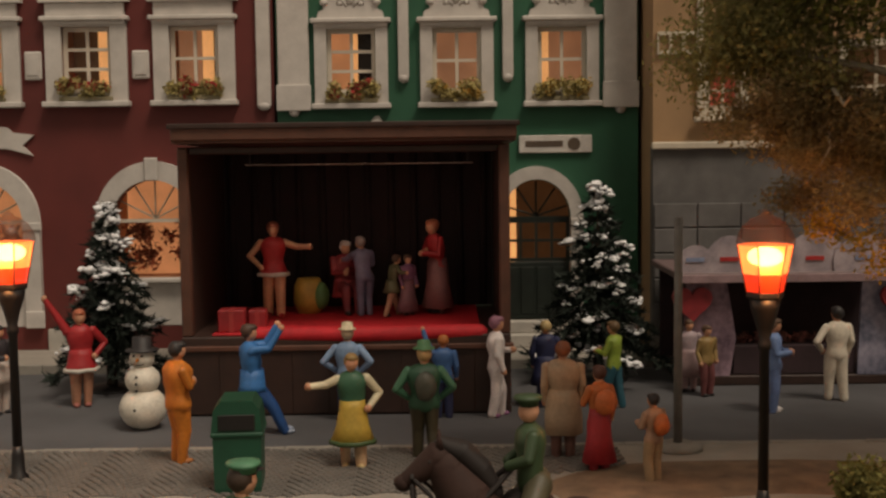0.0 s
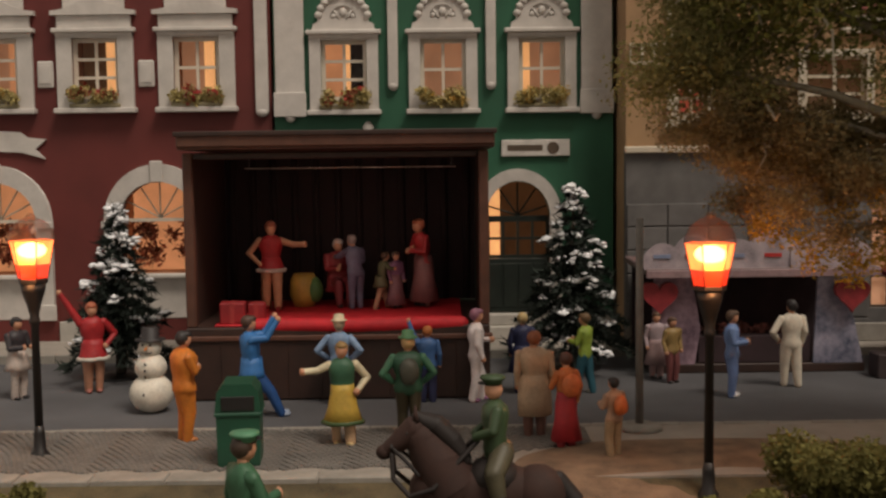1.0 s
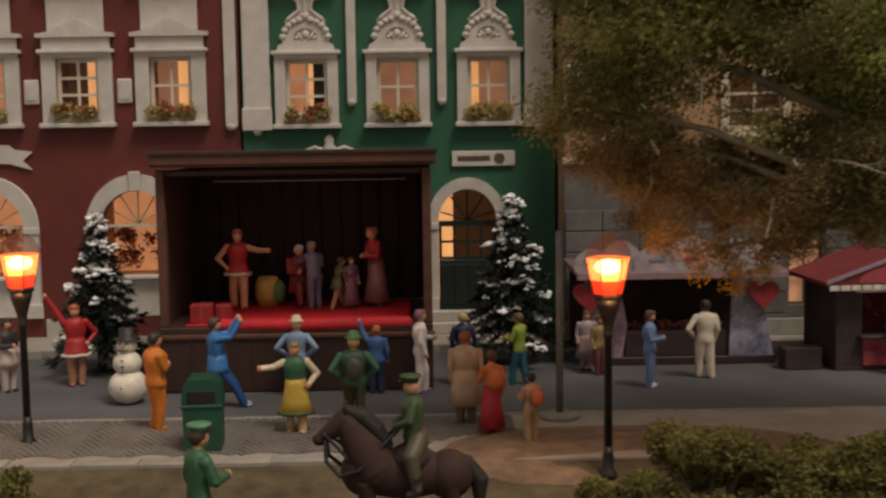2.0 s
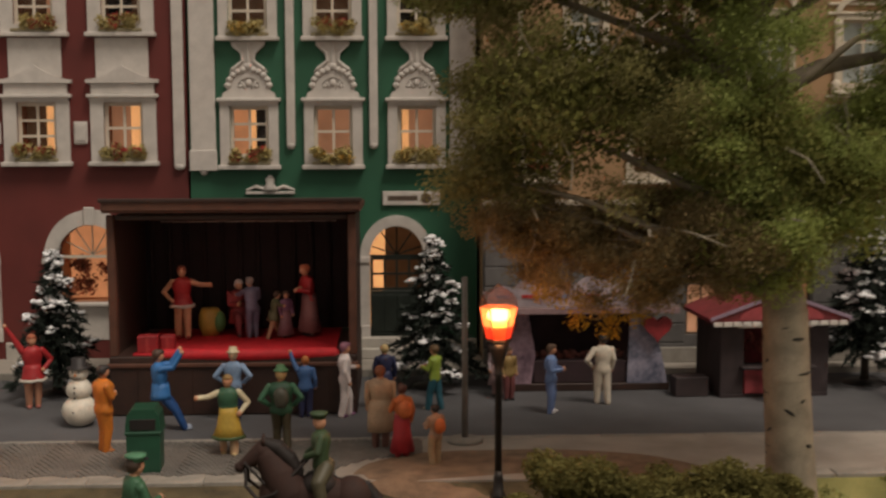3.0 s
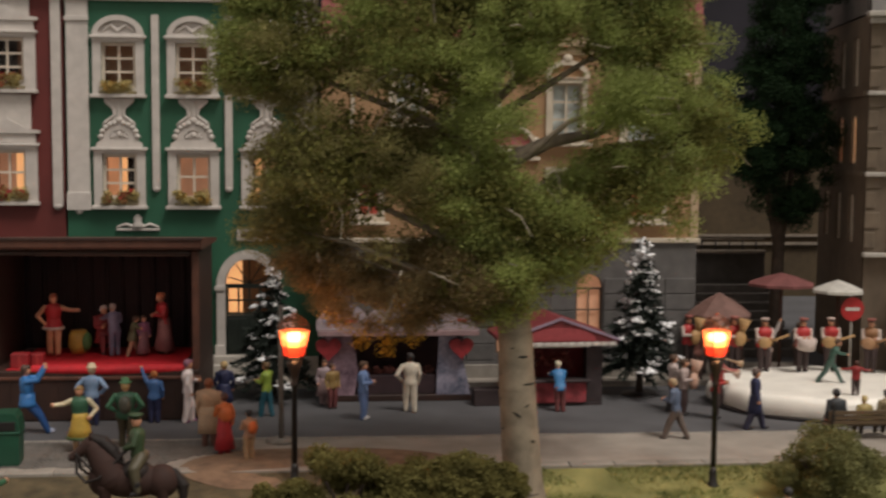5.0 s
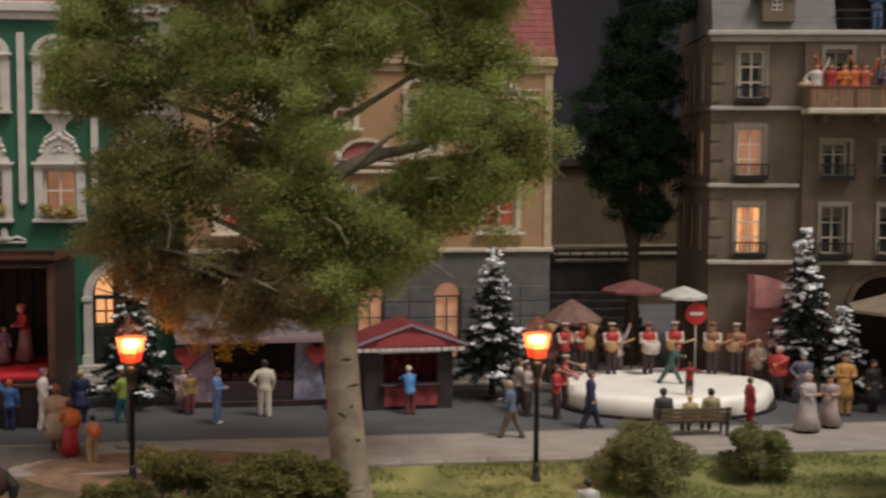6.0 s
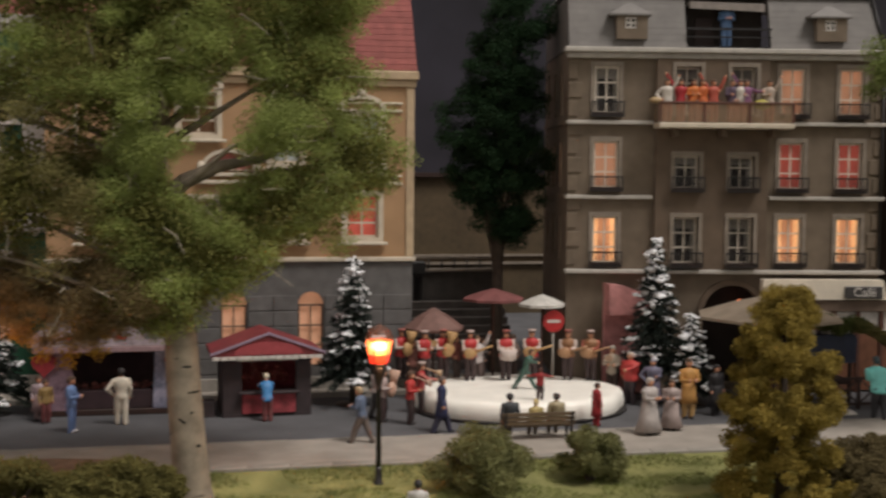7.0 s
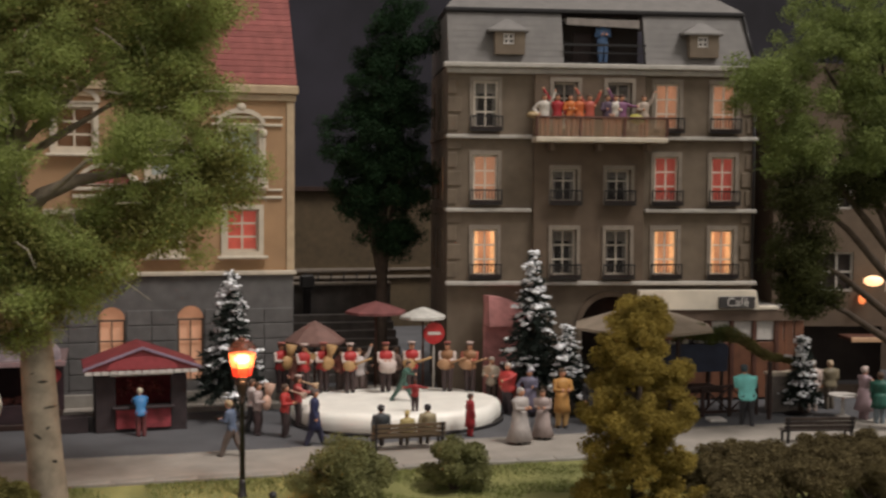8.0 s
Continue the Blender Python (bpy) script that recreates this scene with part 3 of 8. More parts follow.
def green_house():
    # x from -3.42 to 7.08: local x = x + 3.42
    o = 3.42
    cols = [-1.24 + o, 1.82 + o, 4.87 + o]
    holes = []
    for c in cols:
        holes += [rect(c, 7.25 + 0.38, 1.42, 1.86), rect(c, 11.9 + 0.38, 1.42, 1.86)]
    ax = 4.1 + o
    holes.append(arch(ax, 0.9, 2.0, 3.95, 1.12))
    hs = house_shell("green_town_house", spot(-o, 34.9), 10.5, 16.6, 9, holes, GREEN_WALL, "dark green town house with white rococo window surrounds")
    H, S, D, N, W = GLOW_HOT, GLOW_SOFT, ROOM_SHADE, GLOW, FLOWER_YELLOW
    low = [[(0, 0.42, N), (0.42, 0.58, H), (0.58, 1, D)], [(0, 1, S)], [(0, 0.12, D), (0.12, 0.3, H), (0.3, 1, S)]]
    high = [[(0, 0.6, GLOW_DIM), (0.6, 1, GLOW_DIM)], [(0, 1, GLOW_DIM)], [(0, 1, ROOM_SHADE)]]
    for i, c in enumerate(cols):
        town_window(hs, c, 7.25, low[i], "g_low", (FLOWER_RED, W, W)[i], 10 + i, rows=2 if i else 3)
        town_window(hs, c, 11.9, high[i], "g_high", (W, FLOWER_RED, W)[i], 20 + i)
        part("console", console(c, 10.72, 11.82), TRIM, hs)
    pilaster(hs, 0.06, 0.96, 7.15, 16.1)
    pilaster(hs, 9.50, 10.45, 7.15, 16.1)
    for x in (3.54, 6.56):
        pilaster(hs, x, x + 0.31, 8.05, 15.3, base=False)
    part("cornice", Geo().box(-0.05, 10.52, -0.45, -0.002, 16.15, 16.6, b=0.06).box(-0.02, 10.5, -0.28, -0.002, 15.85, 16.148, b=0.03), TRIM, hs)
    part("roof", Geo().plate([(0.02, 16.62), (10.46, 16.62), (10.0, 22.5), (0.6, 22.5)], 0.02, 8.9), RED_TILE, hs)
    # crest over the stage, and the shop sign
    g = Geo().box(2.0, 3.8, -0.12, -0.002, 6.28, 6.38, b=0.02).lathe([(0.2, 0), (0.26, 0.12), (0.14, 0.3), (0.18, 0.44), (0.06, 0.6)], (2.9, -0.1, 6.38), 10, sy=0.5)
    for q in (-1, 1):
        g.limb([(2.9 + q * 0.22, -0.08, 6.46), (2.9 + q * 0.5, -0.08, 6.56), (2.9 + q * 0.85, -0.08, 6.44)], [0.08, 0.07, 0.05], 0, 6)
    part("crest", g, TRIM, hs, "white plaster crest")
    sg = part("shop_sign", Geo().box(7.02, 9.14, -0.12, -0.01, 5.85, 6.36, b=0.02), PLASTIC_WHITE, hs, "white sign board with dark bars")
    part("lettering", Geo().box(7.2, 8.3, -0.13, -0.122, 6.02, 6.2), FRAME_DARK, sg)
    part("emblem", Geo().tube((8.62, -0.122, 6.1), (8.62, -0.135, 6.1), 0.19, seg=12), FRAME_DARK, sg)
    # the arched door
    arch_surround(hs, ax, 0.9, 3.95, 1.36, 1.0, 1.52, 1.14, key=False)
    door = part("door", Geo().box(ax - 0.98, ax + 0.98, 0.12, 0.2, 0.95, 2.65, b=0.02), DOOR_GREEN, hs, "dark green shop door under a fanlight")
    for k in range(4):
        x = ax - 0.93 + k * 0.475
        part("panel", Geo().box(x, x + 0.40, 0.095, 0.118, 1.1, 2.5, b=0.015), DOOR_GREEN, door)
    part("sash", sash(ax, 2.66, 1.96, 1.24, 4, 2, 0.13, bar=0.08), DOOR_GREEN, door)
    for k in range(5):
        t = math.pi * (k + 0.5) / 5
        part("fan_bar", Geo().tube((ax, 0.16, 4.0), (ax + 0.95 * math.cos(t), 0.16, 3.97 + 1.05 * math.sin(t)), 0.03, seg=6), DOOR_GREEN, door)
    part("transom", Geo().box(ax - 0.98, ax + 0.98, 0.12, 0.2, 3.9, 3.99), DOOR_GREEN, door)
    room = part("shop_room", Geo().box(ax - 1.3, ax - 1.22, 0.45, 2.4, 0.9, 5.4).box(ax + 1.22, ax + 1.3, 0.45, 2.4, 0.9, 5.4).box(ax - 1.22, ax + 1.22, 0.45, 2.4, 5.32, 5.4).box(ax - 1.22, ax + 1.22, 0.45, 2.4, 0.9, 0.98), ROOM, hs)
    part("lit_back_wall", Geo().box(ax - 1.2, ax - 0.45, 2.3, 2.36, 0.99, 5.3), GLOW_HOT, room)
    part("shelf_wall", Geo().box(ax - 0.44, ax + 1.2, 2.3, 2.36, 0.99, 5.3), GLOW_DIM, room)
    part("step", Geo().box(ax - 1.9, ax + 1.5, -0.7, -0.002, 0.22, 0.6, b=0.03).box(ax - 1.6, ax + 1.3, -0.4, -0.002, 0.6, 0.95, b=0.03), SILL_GREY, hs)
    for x0, x1 in ((0.02, ax - 1.95), (ax + 1.55, 10.48)):
        part("plinth", Geo().box(x0, x1, -0.15, -0.002, 0.2, 0.85, b=0.02), SILL_GREY, hs)


green_house()


def red_house():
    o = 16.0  # x from -16 to -3.5
    cols = [-12.0 + o, -8.9 + o, -5.78 + o]
    holes = []
    arches = [-12.1 + o, -7.1 + o]
    for c in cols:
        holes += [rect(c, 7.4 + 0.38, 1.42, 1.86), rect(c, 12.05 + 0.38, 1.42, 1.86)]
    for a in arches:
        holes.append(arch(a, 2.3, 2.4, 4.0, 1.2))
    hs = house_shell("red_town_house", spot(-o, 34.9), 12.5, 16.6, 9, holes, RED_WALL, "dark red town house with white plaster surrounds")
    H, S, D, N = GLOW_HOT, GLOW_SOFT, ROOM_SHADE, GLOW
    low = [[(0, 0.5, S), (0.5, 1, N)], [(0, 0.5, GLOW_DIM), (0.5, 0.72, H), (0.72, 1, S)], [(0, 0.5, S), (0.5, 0.74, H), (0.74, 1, D)]]
    high = [[(0, 1, GLOW_DIM)], [(0, 0.6, GLOW_DIM), (0.6, 1, S)], [(0, 0.6, D), (0.6, 1, GLOW_DIM)]]
    for i, c in enumerate(cols):
        town_window(hs, c, 7.4, low[i], "r_low", (FLOWER_YELLOW, FLOWER_RED, FLOWER_RED)[i], 30 + i, rows=(3, 3, 2)[i])
        town_window(hs, c, 12.05, high[i], "r_high", FLOWER_RED, 40 + i)
    pilaster(hs, 12.02, 12.42, 7.3, 16.2, base=False)
    for x in (-7.34 + o, -10.45 + o):
        g = Geo().box(x - 0.25, x + 0.25, -0.1, -0.002, 8.13, 8.95, b=0.04).box(x - 0.17, x + 0.17, -0.13, -0.102, 8.25, 8.83, b=0.02)
        part("plaque", g, TRIM, hs)
    part("cornice", Geo().box(-0.05, 12.5, -0.45, -0.002, 16.15, 16.6, b=0.06), TRIM, hs)
    part("roof", Geo().plate([(0.02, 16.62), (12.46, 16.62), (12.0, 22.5), (0.6, 22.5)], 0.02, 8.9), RED_TILE, hs)
    for a in arches:
        arch_surround(hs, a, 0.9, 4.0, 1.68, 1.2, 1.75, 1.2)
        w = part("shop_window", Geo().box(a - 1.19, a + 1.19, -0.02, 0.3, 0.9, 2.28, b=0.03), TRIM, hs, "arched shop window with red flowers and warm light")
        for k in range(1, 6):
            t = math.pi * k / 6
            part("fan_bar", Geo().tube((a, 0.2, 4.06), (a + 1.18 * math.cos(t), 0.2, 4.0 + 1.18 * math.sin(t)), 0.025, seg=6), FRAME_WHITE, w)
        part("transom", Geo().box(a - 1.19, a + 1.19, 0.16, 0.24, 3.95, 4.05), FRAME_WHITE, w)
        part("ledge", Geo().box(a - 1.3, a + 1.3, -0.3, -0.022, 2.2, 2.34, b=0.03), TRIM, w)
        lit_room(w, a, 2.3, 2.4, 2.9, 0.45, 1.2, [(0, 1, GLOW)])
        rng = np.random.default_rng(int(a * 10))
        lob = [((a + rng.uniform(-0.9, 0.9), 0.9 + rng.uniform(-.2, .2), 2.6 + rng.uniform(0, 1.2)), (0.3, 0.2, 0.28)) for _ in range(12)]
        part("display", leaf_cloud(lob, 700, 0.10, rng, shell=0.2), mat("shop_display", (0.35, 0.10, 0.05), 0.7, size=0.3, vary=0.5, island=0.5), w, fix=False)
    # ribbon banner
    pts = [(2.9, 6.25), (4.75, 6.15), (5.45, 5.95), (5.15, 6.25), (5.5, 6.55), (4.9, 6.62), (4.7, 6.78), (2.9, 6.9)]
    part("ribbon", Geo().plate(pts, -0.1, -0.002), TRIM, hs, "white plaster ribbon")
    for x0, x1 in ((0.02, 2.1), (5.7, 7.15), (10.7, 12.48)):
        part("plinth", Geo().box(x0, x1, -0.15, -0.002, 0.2, 0.85, b=0.02), SILL_GREY, hs)


red_house()


OCHRE_TRIM = mat("pale_ochre_trim", (0.46, 0.345, 0.22), 0.65, size=0.5, vary=0.15)


def ochre_house():
    o, w = 7.2, 15.9
    arches_x = [7.9, 11.3]
    holes = [arch(x, 1.2, 1.15, 4.0, 0.58) for x in arches_x]
    wins = [(1.95, 7.0, 0.9, 1.5), (13.6, 7.0, 1.45, 1.9), (13.55, 10.15, 1.6, 2.3), (10.2, 7.0, 1.3, 1.9), (3.6, 11.0, 1.2, 2.0), (6.4, 11.5, 1.6, 1.8), (10.2, 10.3, 1.3, 2.3), (6.2, 7.0, 1.8, 1.7)]
    up = [rect(x, z, a, b) for x, z, a, b in wins]
    hs = thing("ochre_town_house", spot(o, 33.1), "ochre town house with grey stone ground floor and red roof", "house")
    base = part("ground_floor_wall", Geo().plate([(0, 0), (w, 0), (w, 6.0), (0, 6.0)], 0, 0.4, holes), GREY_STONE, hs)
    part("upper_wall", Geo().plate([(0, 6.0), (w, 6.0), (w, 14.3), (0, 14.3)], 0, 0.4, up), BEIGE_WALL, hs)
    part("side_wall", Geo().box(0, 0.4, 0.402, 10, 0, 14.3), BEIGE_WALL, hs)
    part("side_wall", Geo().box(w - 0.4, w, 0.402, 10, 6.0, 14.3), BEIGE_WALL, hs)
    part("back_wall", Geo().box(0.4, w - 0.4, 9.6, 10, 0, 14.3), BEIGE_WALL, hs)
    part("stone_side_wall", Geo().box(w - 0.4, w, 0.402, 10, 0, 5.998), GREY_STONE, hs)
    part("string_course", Geo().box(-0.05, w + 0.12, -0.16, -0.002, 5.92, 6.12, b=0.03), CREAM, hs)
    part("eaves_moulding", Geo().box(-0.05, w + 0.2, -0.3, -0.002, 14.05, 14.45, b=0.05).box(0, w + 0.1, -0.14, -0.002, 13.75, 14.045, b=0.03), OCHRE_TRIM, hs)
    part("quoin", Geo().box(w - 0.32, w + 0.04, -0.07, -0.002, 6.13, 13.74, b=0.02), OCHRE_TRIM, hs)
    # steep roof with rows of tiles
    roof = part("roof", Geo().plate([(-0.1, 14.47), (w + 0.15, 14.47), (w - 0.45, 20.2), (0.5, 20.2)], 0.0, 9.8), RED_TILE, hs, "steep roof of dull red tiles")
    for r in range(22):
        z = 14.5 + r * 0.26
        k = (z - 14.47) / 5.73
        part("tile_course", Geo().box(-0.1 + 0.6 * k, w + 0.15 - 0.6 * k, -0.05, -0.004, z, z + 0.245, b=0.012), RED_TILE, roof)
    # banded masonry
    for r in range(6):
        z = 0.25 + r * 0.7
        cuts = sorted([(x - 0.62, x + 0.62) for x in arches_x if z < 4.5])
        x = 0.02
        for a, b in cuts + [(w - 0.02, w)]:
            if a - x > 0.1:
                n = max(1, round((a - x) / 1.3))
                for i in range(n):
                    part("stone", Geo().box(x + (a - x) * i / n + 0.015, x + (a - x) * (i + 1) / n - 0.015, -0.06, -0.002, z, z + 0.66, b=0.02), GREY_STONE, base)
            x = b
    for i, x in enumerate(arches_x):
        wn = part("arched_window", sash(x, 1.2, 1.14, 2.8, 2, 3, 0.15, bar=0.06, edge=0.08), FRAME_DARK, hs, "arched window with a warm ochre blind")
        part("blind", Geo().plate(arch(x, 1.2, 1.14, 4.0, 0.57), 0.30, 0.36), GLOW_SOFT, wn)
    for i, (x, z, a, b) in enumerate(wins):
        fr = part("window", Geo().plate(rect(x, z - 0.2, a + 0.44, b + 0.4), -0.1, -0.002, [rect(x, z, a, b)]), CREAM, hs, "window with raised cream surround")
        part("sash", sash(x, z, a, b, 2, 3 if b < 3 else 5, 0.1, bar=0.09), CREAM, fr)
        part("blind", Geo().box(x - a / 2, x + a / 2, 0.3, 0.36, z, z + b), [GLOW_RED, GLOW_RED, BLUE_PANE, GLOW_DIM, BLUE_PANE, GLOW_DIM, BLUE_PANE, GLOW_DIM][i], fr)
        part("sill", Geo().box(x - a / 2 - 0.4, x + a / 2 + 0.4, -0.32, -0.102, z - 0.34, z - 0.2, b=0.03), CREAM, fr)
        if b < 3 and z > 9:
            out = [(x + (a / 2 + 0.3) * math.cos(math.pi * k / 12), z + b + 0.2 + 0.75 * math.sin(math.pi * k / 12)) for k in range(13)]
            inn = [(x + (a / 2 + 0.08) * math.cos(math.pi * k / 12), z + b + 0.24 + 0.5 * math.sin(math.pi * k / 12)) for k in range(13)]
            part("gable", Geo().plate(out, -0.16, -0.002, [inn]), CREAM, fr)
            part("scroll", Geo().ball((x, -0.1, z + b + 1.0), (0.22, 0.12, 0.2), 0, 8, 6), CREAM, fr)
    for z0, z1 in ((9.6, 12.3),):
        for x in (12.55, 14.55):
            part("corner_strip", Geo().box(x - 0.09, x + 0.09, -0.13, -0.004, z0, z1, b=0.03), CREAM, hs)
            part("capital", Geo().ball((x, -0.1, z0 + 0.5), (0.2, 0.12, 0.26), 0, 8, 6).ball((x, -0.1, z1), (0.17, 0.12, 0.2), 0, 8, 6), CREAM, hs)
    part("plinth", Geo().box(-0.02, w + 0.06, -0.16, -0.062, 0.22, 0.78, b=0.03), KERB, hs, "pale stone plinth")
    for z in (9.35, 12.6):
        part("band", Geo().box(12.2, w - 0.5, -0.1, -0.002, z, z + 0.13, b=0.03).box(12.2, w - 0.5, -0.1, -0.002, z + 0.35, z + 0.46, b=0.03), CREAM, hs)
    def band_arc(cx, z, r, h, t):
        out = [(cx + r * math.cos(math.pi * k / 16), z + h * math.sin(math.pi * k / 16)) for k in range(17)]
        inn = [(cx + (r - t) * math.cos(math.pi * k / 16), z + 0.04 + (h - t) * math.sin(math.pi * k / 16)) for k in range(17)]
        return Geo().plate(out, -0.2, -0.002, [inn])
    part("pediment", band_arc(7.7, 9.95, 1.25, 0.95, 0.2), CREAM, hs, "curved cream pediment")
    part("pediment_fill", Geo().plate([(7.7 + 1.0 * math.cos(math.pi * k / 12), 10.0 + 0.7 * math.sin(math.pi * k / 12)) for k in range(13)], -0.05, -0.003), RED_TILE, hs)
    for z in (9.35, 9.68):
        part("pediment_band", Geo().box(6.3, 9.1, -0.2, -0.002, z, z + 0.17, b=0.03), CREAM, hs)
    for x in (6.5, 8.9):
        part("finial", Geo().ball((x, -0.15, 10.1), (0.18, 0.14, 0.26), 0, 10, 7), CREAM, hs)
    # raised white strips by the green house
    part("upright", Geo().box(1.2, 1.36, -0.14, -0.002, 6.95, 12.8, b=0.02), CREAM, hs)
    part("rail", Geo().plate(rect(0.65, 8.52, 1.08, 0.62), -0.1, -0.002, [rect(0.29, 8.62, 0.28, 0.42), rect(0.65, 8.62, 0.28, 0.42), rect(1.01, 8.62, 0.28, 0.42)]), CREAM, hs)


ochre_house()


def cafe_house():
    w, h = 14.6, 15.6
    hs_m = spot(30.15, 32.33, 0, -9.5)
    cols = [1.75, 5.45, 8.0, 10.35, 13.1]
    rows = [5.85, 9.3, 12.7]
    ww, wh = 1.15, 2.15
    holes = [rect(c, z, ww, wh if j != 1 or i in (0, 3, 4) else 1.5) for j, z in enumerate(rows) for i, c in enumerate(cols)]
    holes += [arch(7.75, 0.3, 2.7, 3.6, 1.25), rect(11.6, 0.8, 3.6, 2.9)]
    hs = thing("cafe_house", hs_m, "grey-brown corner house with a slate mansard and a cafe", "house")
    part("front_wall", Geo().plate([(0, 0), (w, 0), (w, h), (0, h)], 0, 0.4, holes), BROWN_STONE, hs)
    sw = [rect(c, z, 0.8, 2.1) for c in (1.6, 3.9, 6.2) for z in rows]
    part("side_wall", Geo().plate([(0, 0), (8.5, 0), (8.5, h), (0, h)], 0, 0.4, sw), BROWN_STONE, hs, at=pose(0, 8.502 * CM, 0, 0, 0, -90))
    for c in (1.6, 3.9, 6.2):
        for j, z in enumerate(rows):
            fr = part("window", sash(c, z, 0.8, 2.1, 2, 3, 0.1), FRAME_WHITE, hs, at=pose(0, 8.502 * CM, 0, 0, 0, -90))
            part("blind", Geo().box(c - 0.4, c + 0.4, 0.3, 0.36, z, z + 2.1), GLOW_HOT if (c > 5 and j == 1) else GLOW if (c > 3 and j == 1) else ROOM_SHADE, fr)
    for z in (8.8, 12.2):
        part("side_sill", Geo().box(-0.12, -0.002, 0.5, 8.0, z, z + 0.2), BROWN_STONE, hs)
    part("side_wall", Geo().box(w - 0.4, w, 0.402, 8.5, 0, h), BROWN_STONE, hs)
    part("back_wall", Geo().box(0.4, w - 0.4, 8.1, 8.5, 0, h), BROWN_STONE, hs)
    part("bay", Geo().plate([(4.0, 5.6), (9.2, 5.6), (9.2, 15.2), (4.0, 15.2)], -0.28, -0.004, [rect(c, z - 0.05, ww + 0.1, (wh if j != 1 else 1.5) + 0.1) for j, z in enumerate(rows) for c in cols[1:3]]), BROWN_DARK, hs, "brown projecting bay")
    # ledges under each row
    for j, z in enumerate((5.5, 8.9, 12.3)):
        for a, b in ((-0.1, 3.9), (9.3, w + 0.1)) if j else ((-0.1, w + 0.1),):
            part("ledge", Geo().box(a, b, -0.45 if not j else -0.26, -0.006, z - 0.1, z + 0.08, b=0.03), SILL_GREY, hs)
    part("cornice", Geo().box(-0.25, w + 0.25, -0.5, -0.006, 15.45, 15.68, b=0.04).box(-0.1, w + 0.1, -0.25, -0.006, 15.2, 15.448, b=0.03), SILL_GREY, hs)
    # corner stones
    for j in range(11):
        z = 5.75 + j * 0.85
        for x0, x1 in ((-0.03, 0.62 if j % 2 else 0.42), (w - (0.62 if j % 2 else 0.42), w + 0.03)):
            part("quoin", Geo().box(x0, x1, -0.06, -0.003, z, z + 0.7, b=0.03), BROWN_STONE, hs)
    lit = {(0, 0): GLOW, (0, 3): GLOW, (0, 4): GLOW, (1, 0): GLOW_SOFT, (1, 3): GLOW_RED, (1, 4): GLOW_RED, (2, 3): GLOW_SOFT, (2, 4): GLOW_SOFT}
    for j, z in enumerate(rows):
        for i, c in enumerate(cols):
            wh2 = wh if j != 1 or i in (0, 3, 4) else 1.5
            y = -0.06 if i not in (1, 2) else -0.34
            fr = part("window", Geo().plate(rect(c, z - 0.1, ww + 0.34, wh2 + 0.3), y, y + 0.055, [rect(c, z, ww, wh2)]), CAFE_TRIM, hs, "tall window with stone surround")
            part("sash", sash(c, z, ww, wh2, 2, 3, 0.1, bar=0.07), FRAME_WHITE, fr)
            part("pane", Geo().box(c - ww / 2, c + ww / 2, 0.18, 0.19, z, z + wh2), GLAZE, fr).visible_shadow = False
            # unlit windows: the blind is a dark sheet painted as room shade
            m = lit.get((j, i), ROOM_SHADE)
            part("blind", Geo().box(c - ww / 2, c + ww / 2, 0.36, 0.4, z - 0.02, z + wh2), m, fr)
            if m is not ROOM_SHADE:
                part("curtain", Geo().box(c - ww / 2, c - ww / 4, 0.28, 0.31, z, z + wh2).box(c + ww / 4, c + ww / 2, 0.28, 0.31, z, z + wh2), GLOW_HOT if j == 0 else m, fr)
            if m is ROOM_SHADE:
                part("curtain", Geo().box(c - ww / 2 + 0.02, c + ww / 2 - 0.02, 0.28, 0.30, z + wh2 * 0.74, z + wh2).box(c - ww / 2 + 0.02, c - ww * 0.3, 0.28, 0.30, z, z + wh2 * 0.735).box(c + ww * 0.3, c + ww / 2 - 0.02, 0.28, 0.30, z, z + wh2 * 0.735), NET_CURTAIN, fr)
            if j != 2 or i not in (1, 2):
                bars = [(c - 0.745 + k * 0.144, z - 0.12) for k in range(11)]
                holes = [[(x + 0.035, z - 0.1), (x + 0.144, z - 0.1), (x + 0.144, z + 0.48), (x + 0.035, z + 0.48)] for x, _ in bars[:-1]]
                part("railing", Geo().plate(rect(c, z - 0.16, 1.52, 0.71), y - 0.28, y - 0.24, holes), BLACK, fr)
                part("planter", Geo().box(c - 0.7, c + 0.7, y - 0.235, y - 0.002, z - 0.16, z + 0.05, b=0.02), WOOD_DARK, fr)
    # balcony
    bx0, bx1 = 3.85, 10.0
    bal = part("balcony", Geo().box(bx0, bx1, -1.5, -0.3, 12.02, 12.26, b=0.04), CREAM, hs, "cream balcony with a brown glazed parapet")
    part("parapet", Geo().box(bx0 + 0.05, bx1 - 0.05, -1.46, -1.42, 12.262, 13.1).box(bx0 + 0.05, bx0 + 0.09, -1.418, -0.3, 12.262, 13.1).box(bx1 - 0.09, bx1 - 0.05, -1.418, -0.3, 12.262, 13.1), glass_mat("brown_parapet_glass", (0.34, 0.235, 0.15), 0.35, 0.34), bal, "brown clouded parapet glass").visible_shadow = False
    part("parapet_rail", Geo().box(bx0, bx1, -1.5, -1.38, 13.102, 13.2, b=0.02), WOOD_FRAME, bal)
    for x in (bx0 + 0.06, 5.9, 7.95, bx1 - 0.06):
        part("parapet_post", Geo().box(x - 0.05, x + 0.05, -1.49, -1.39, 12.27, 13.1), WOOD_FRAME, bal)
    for x in (4.7, 6.9, 9.2):
        part("bracket", Geo().box(x - 0.12, x + 0.12, -1.2, -0.3, 11.65, 12.018, b=0.03), BROWN_DARK, bal)
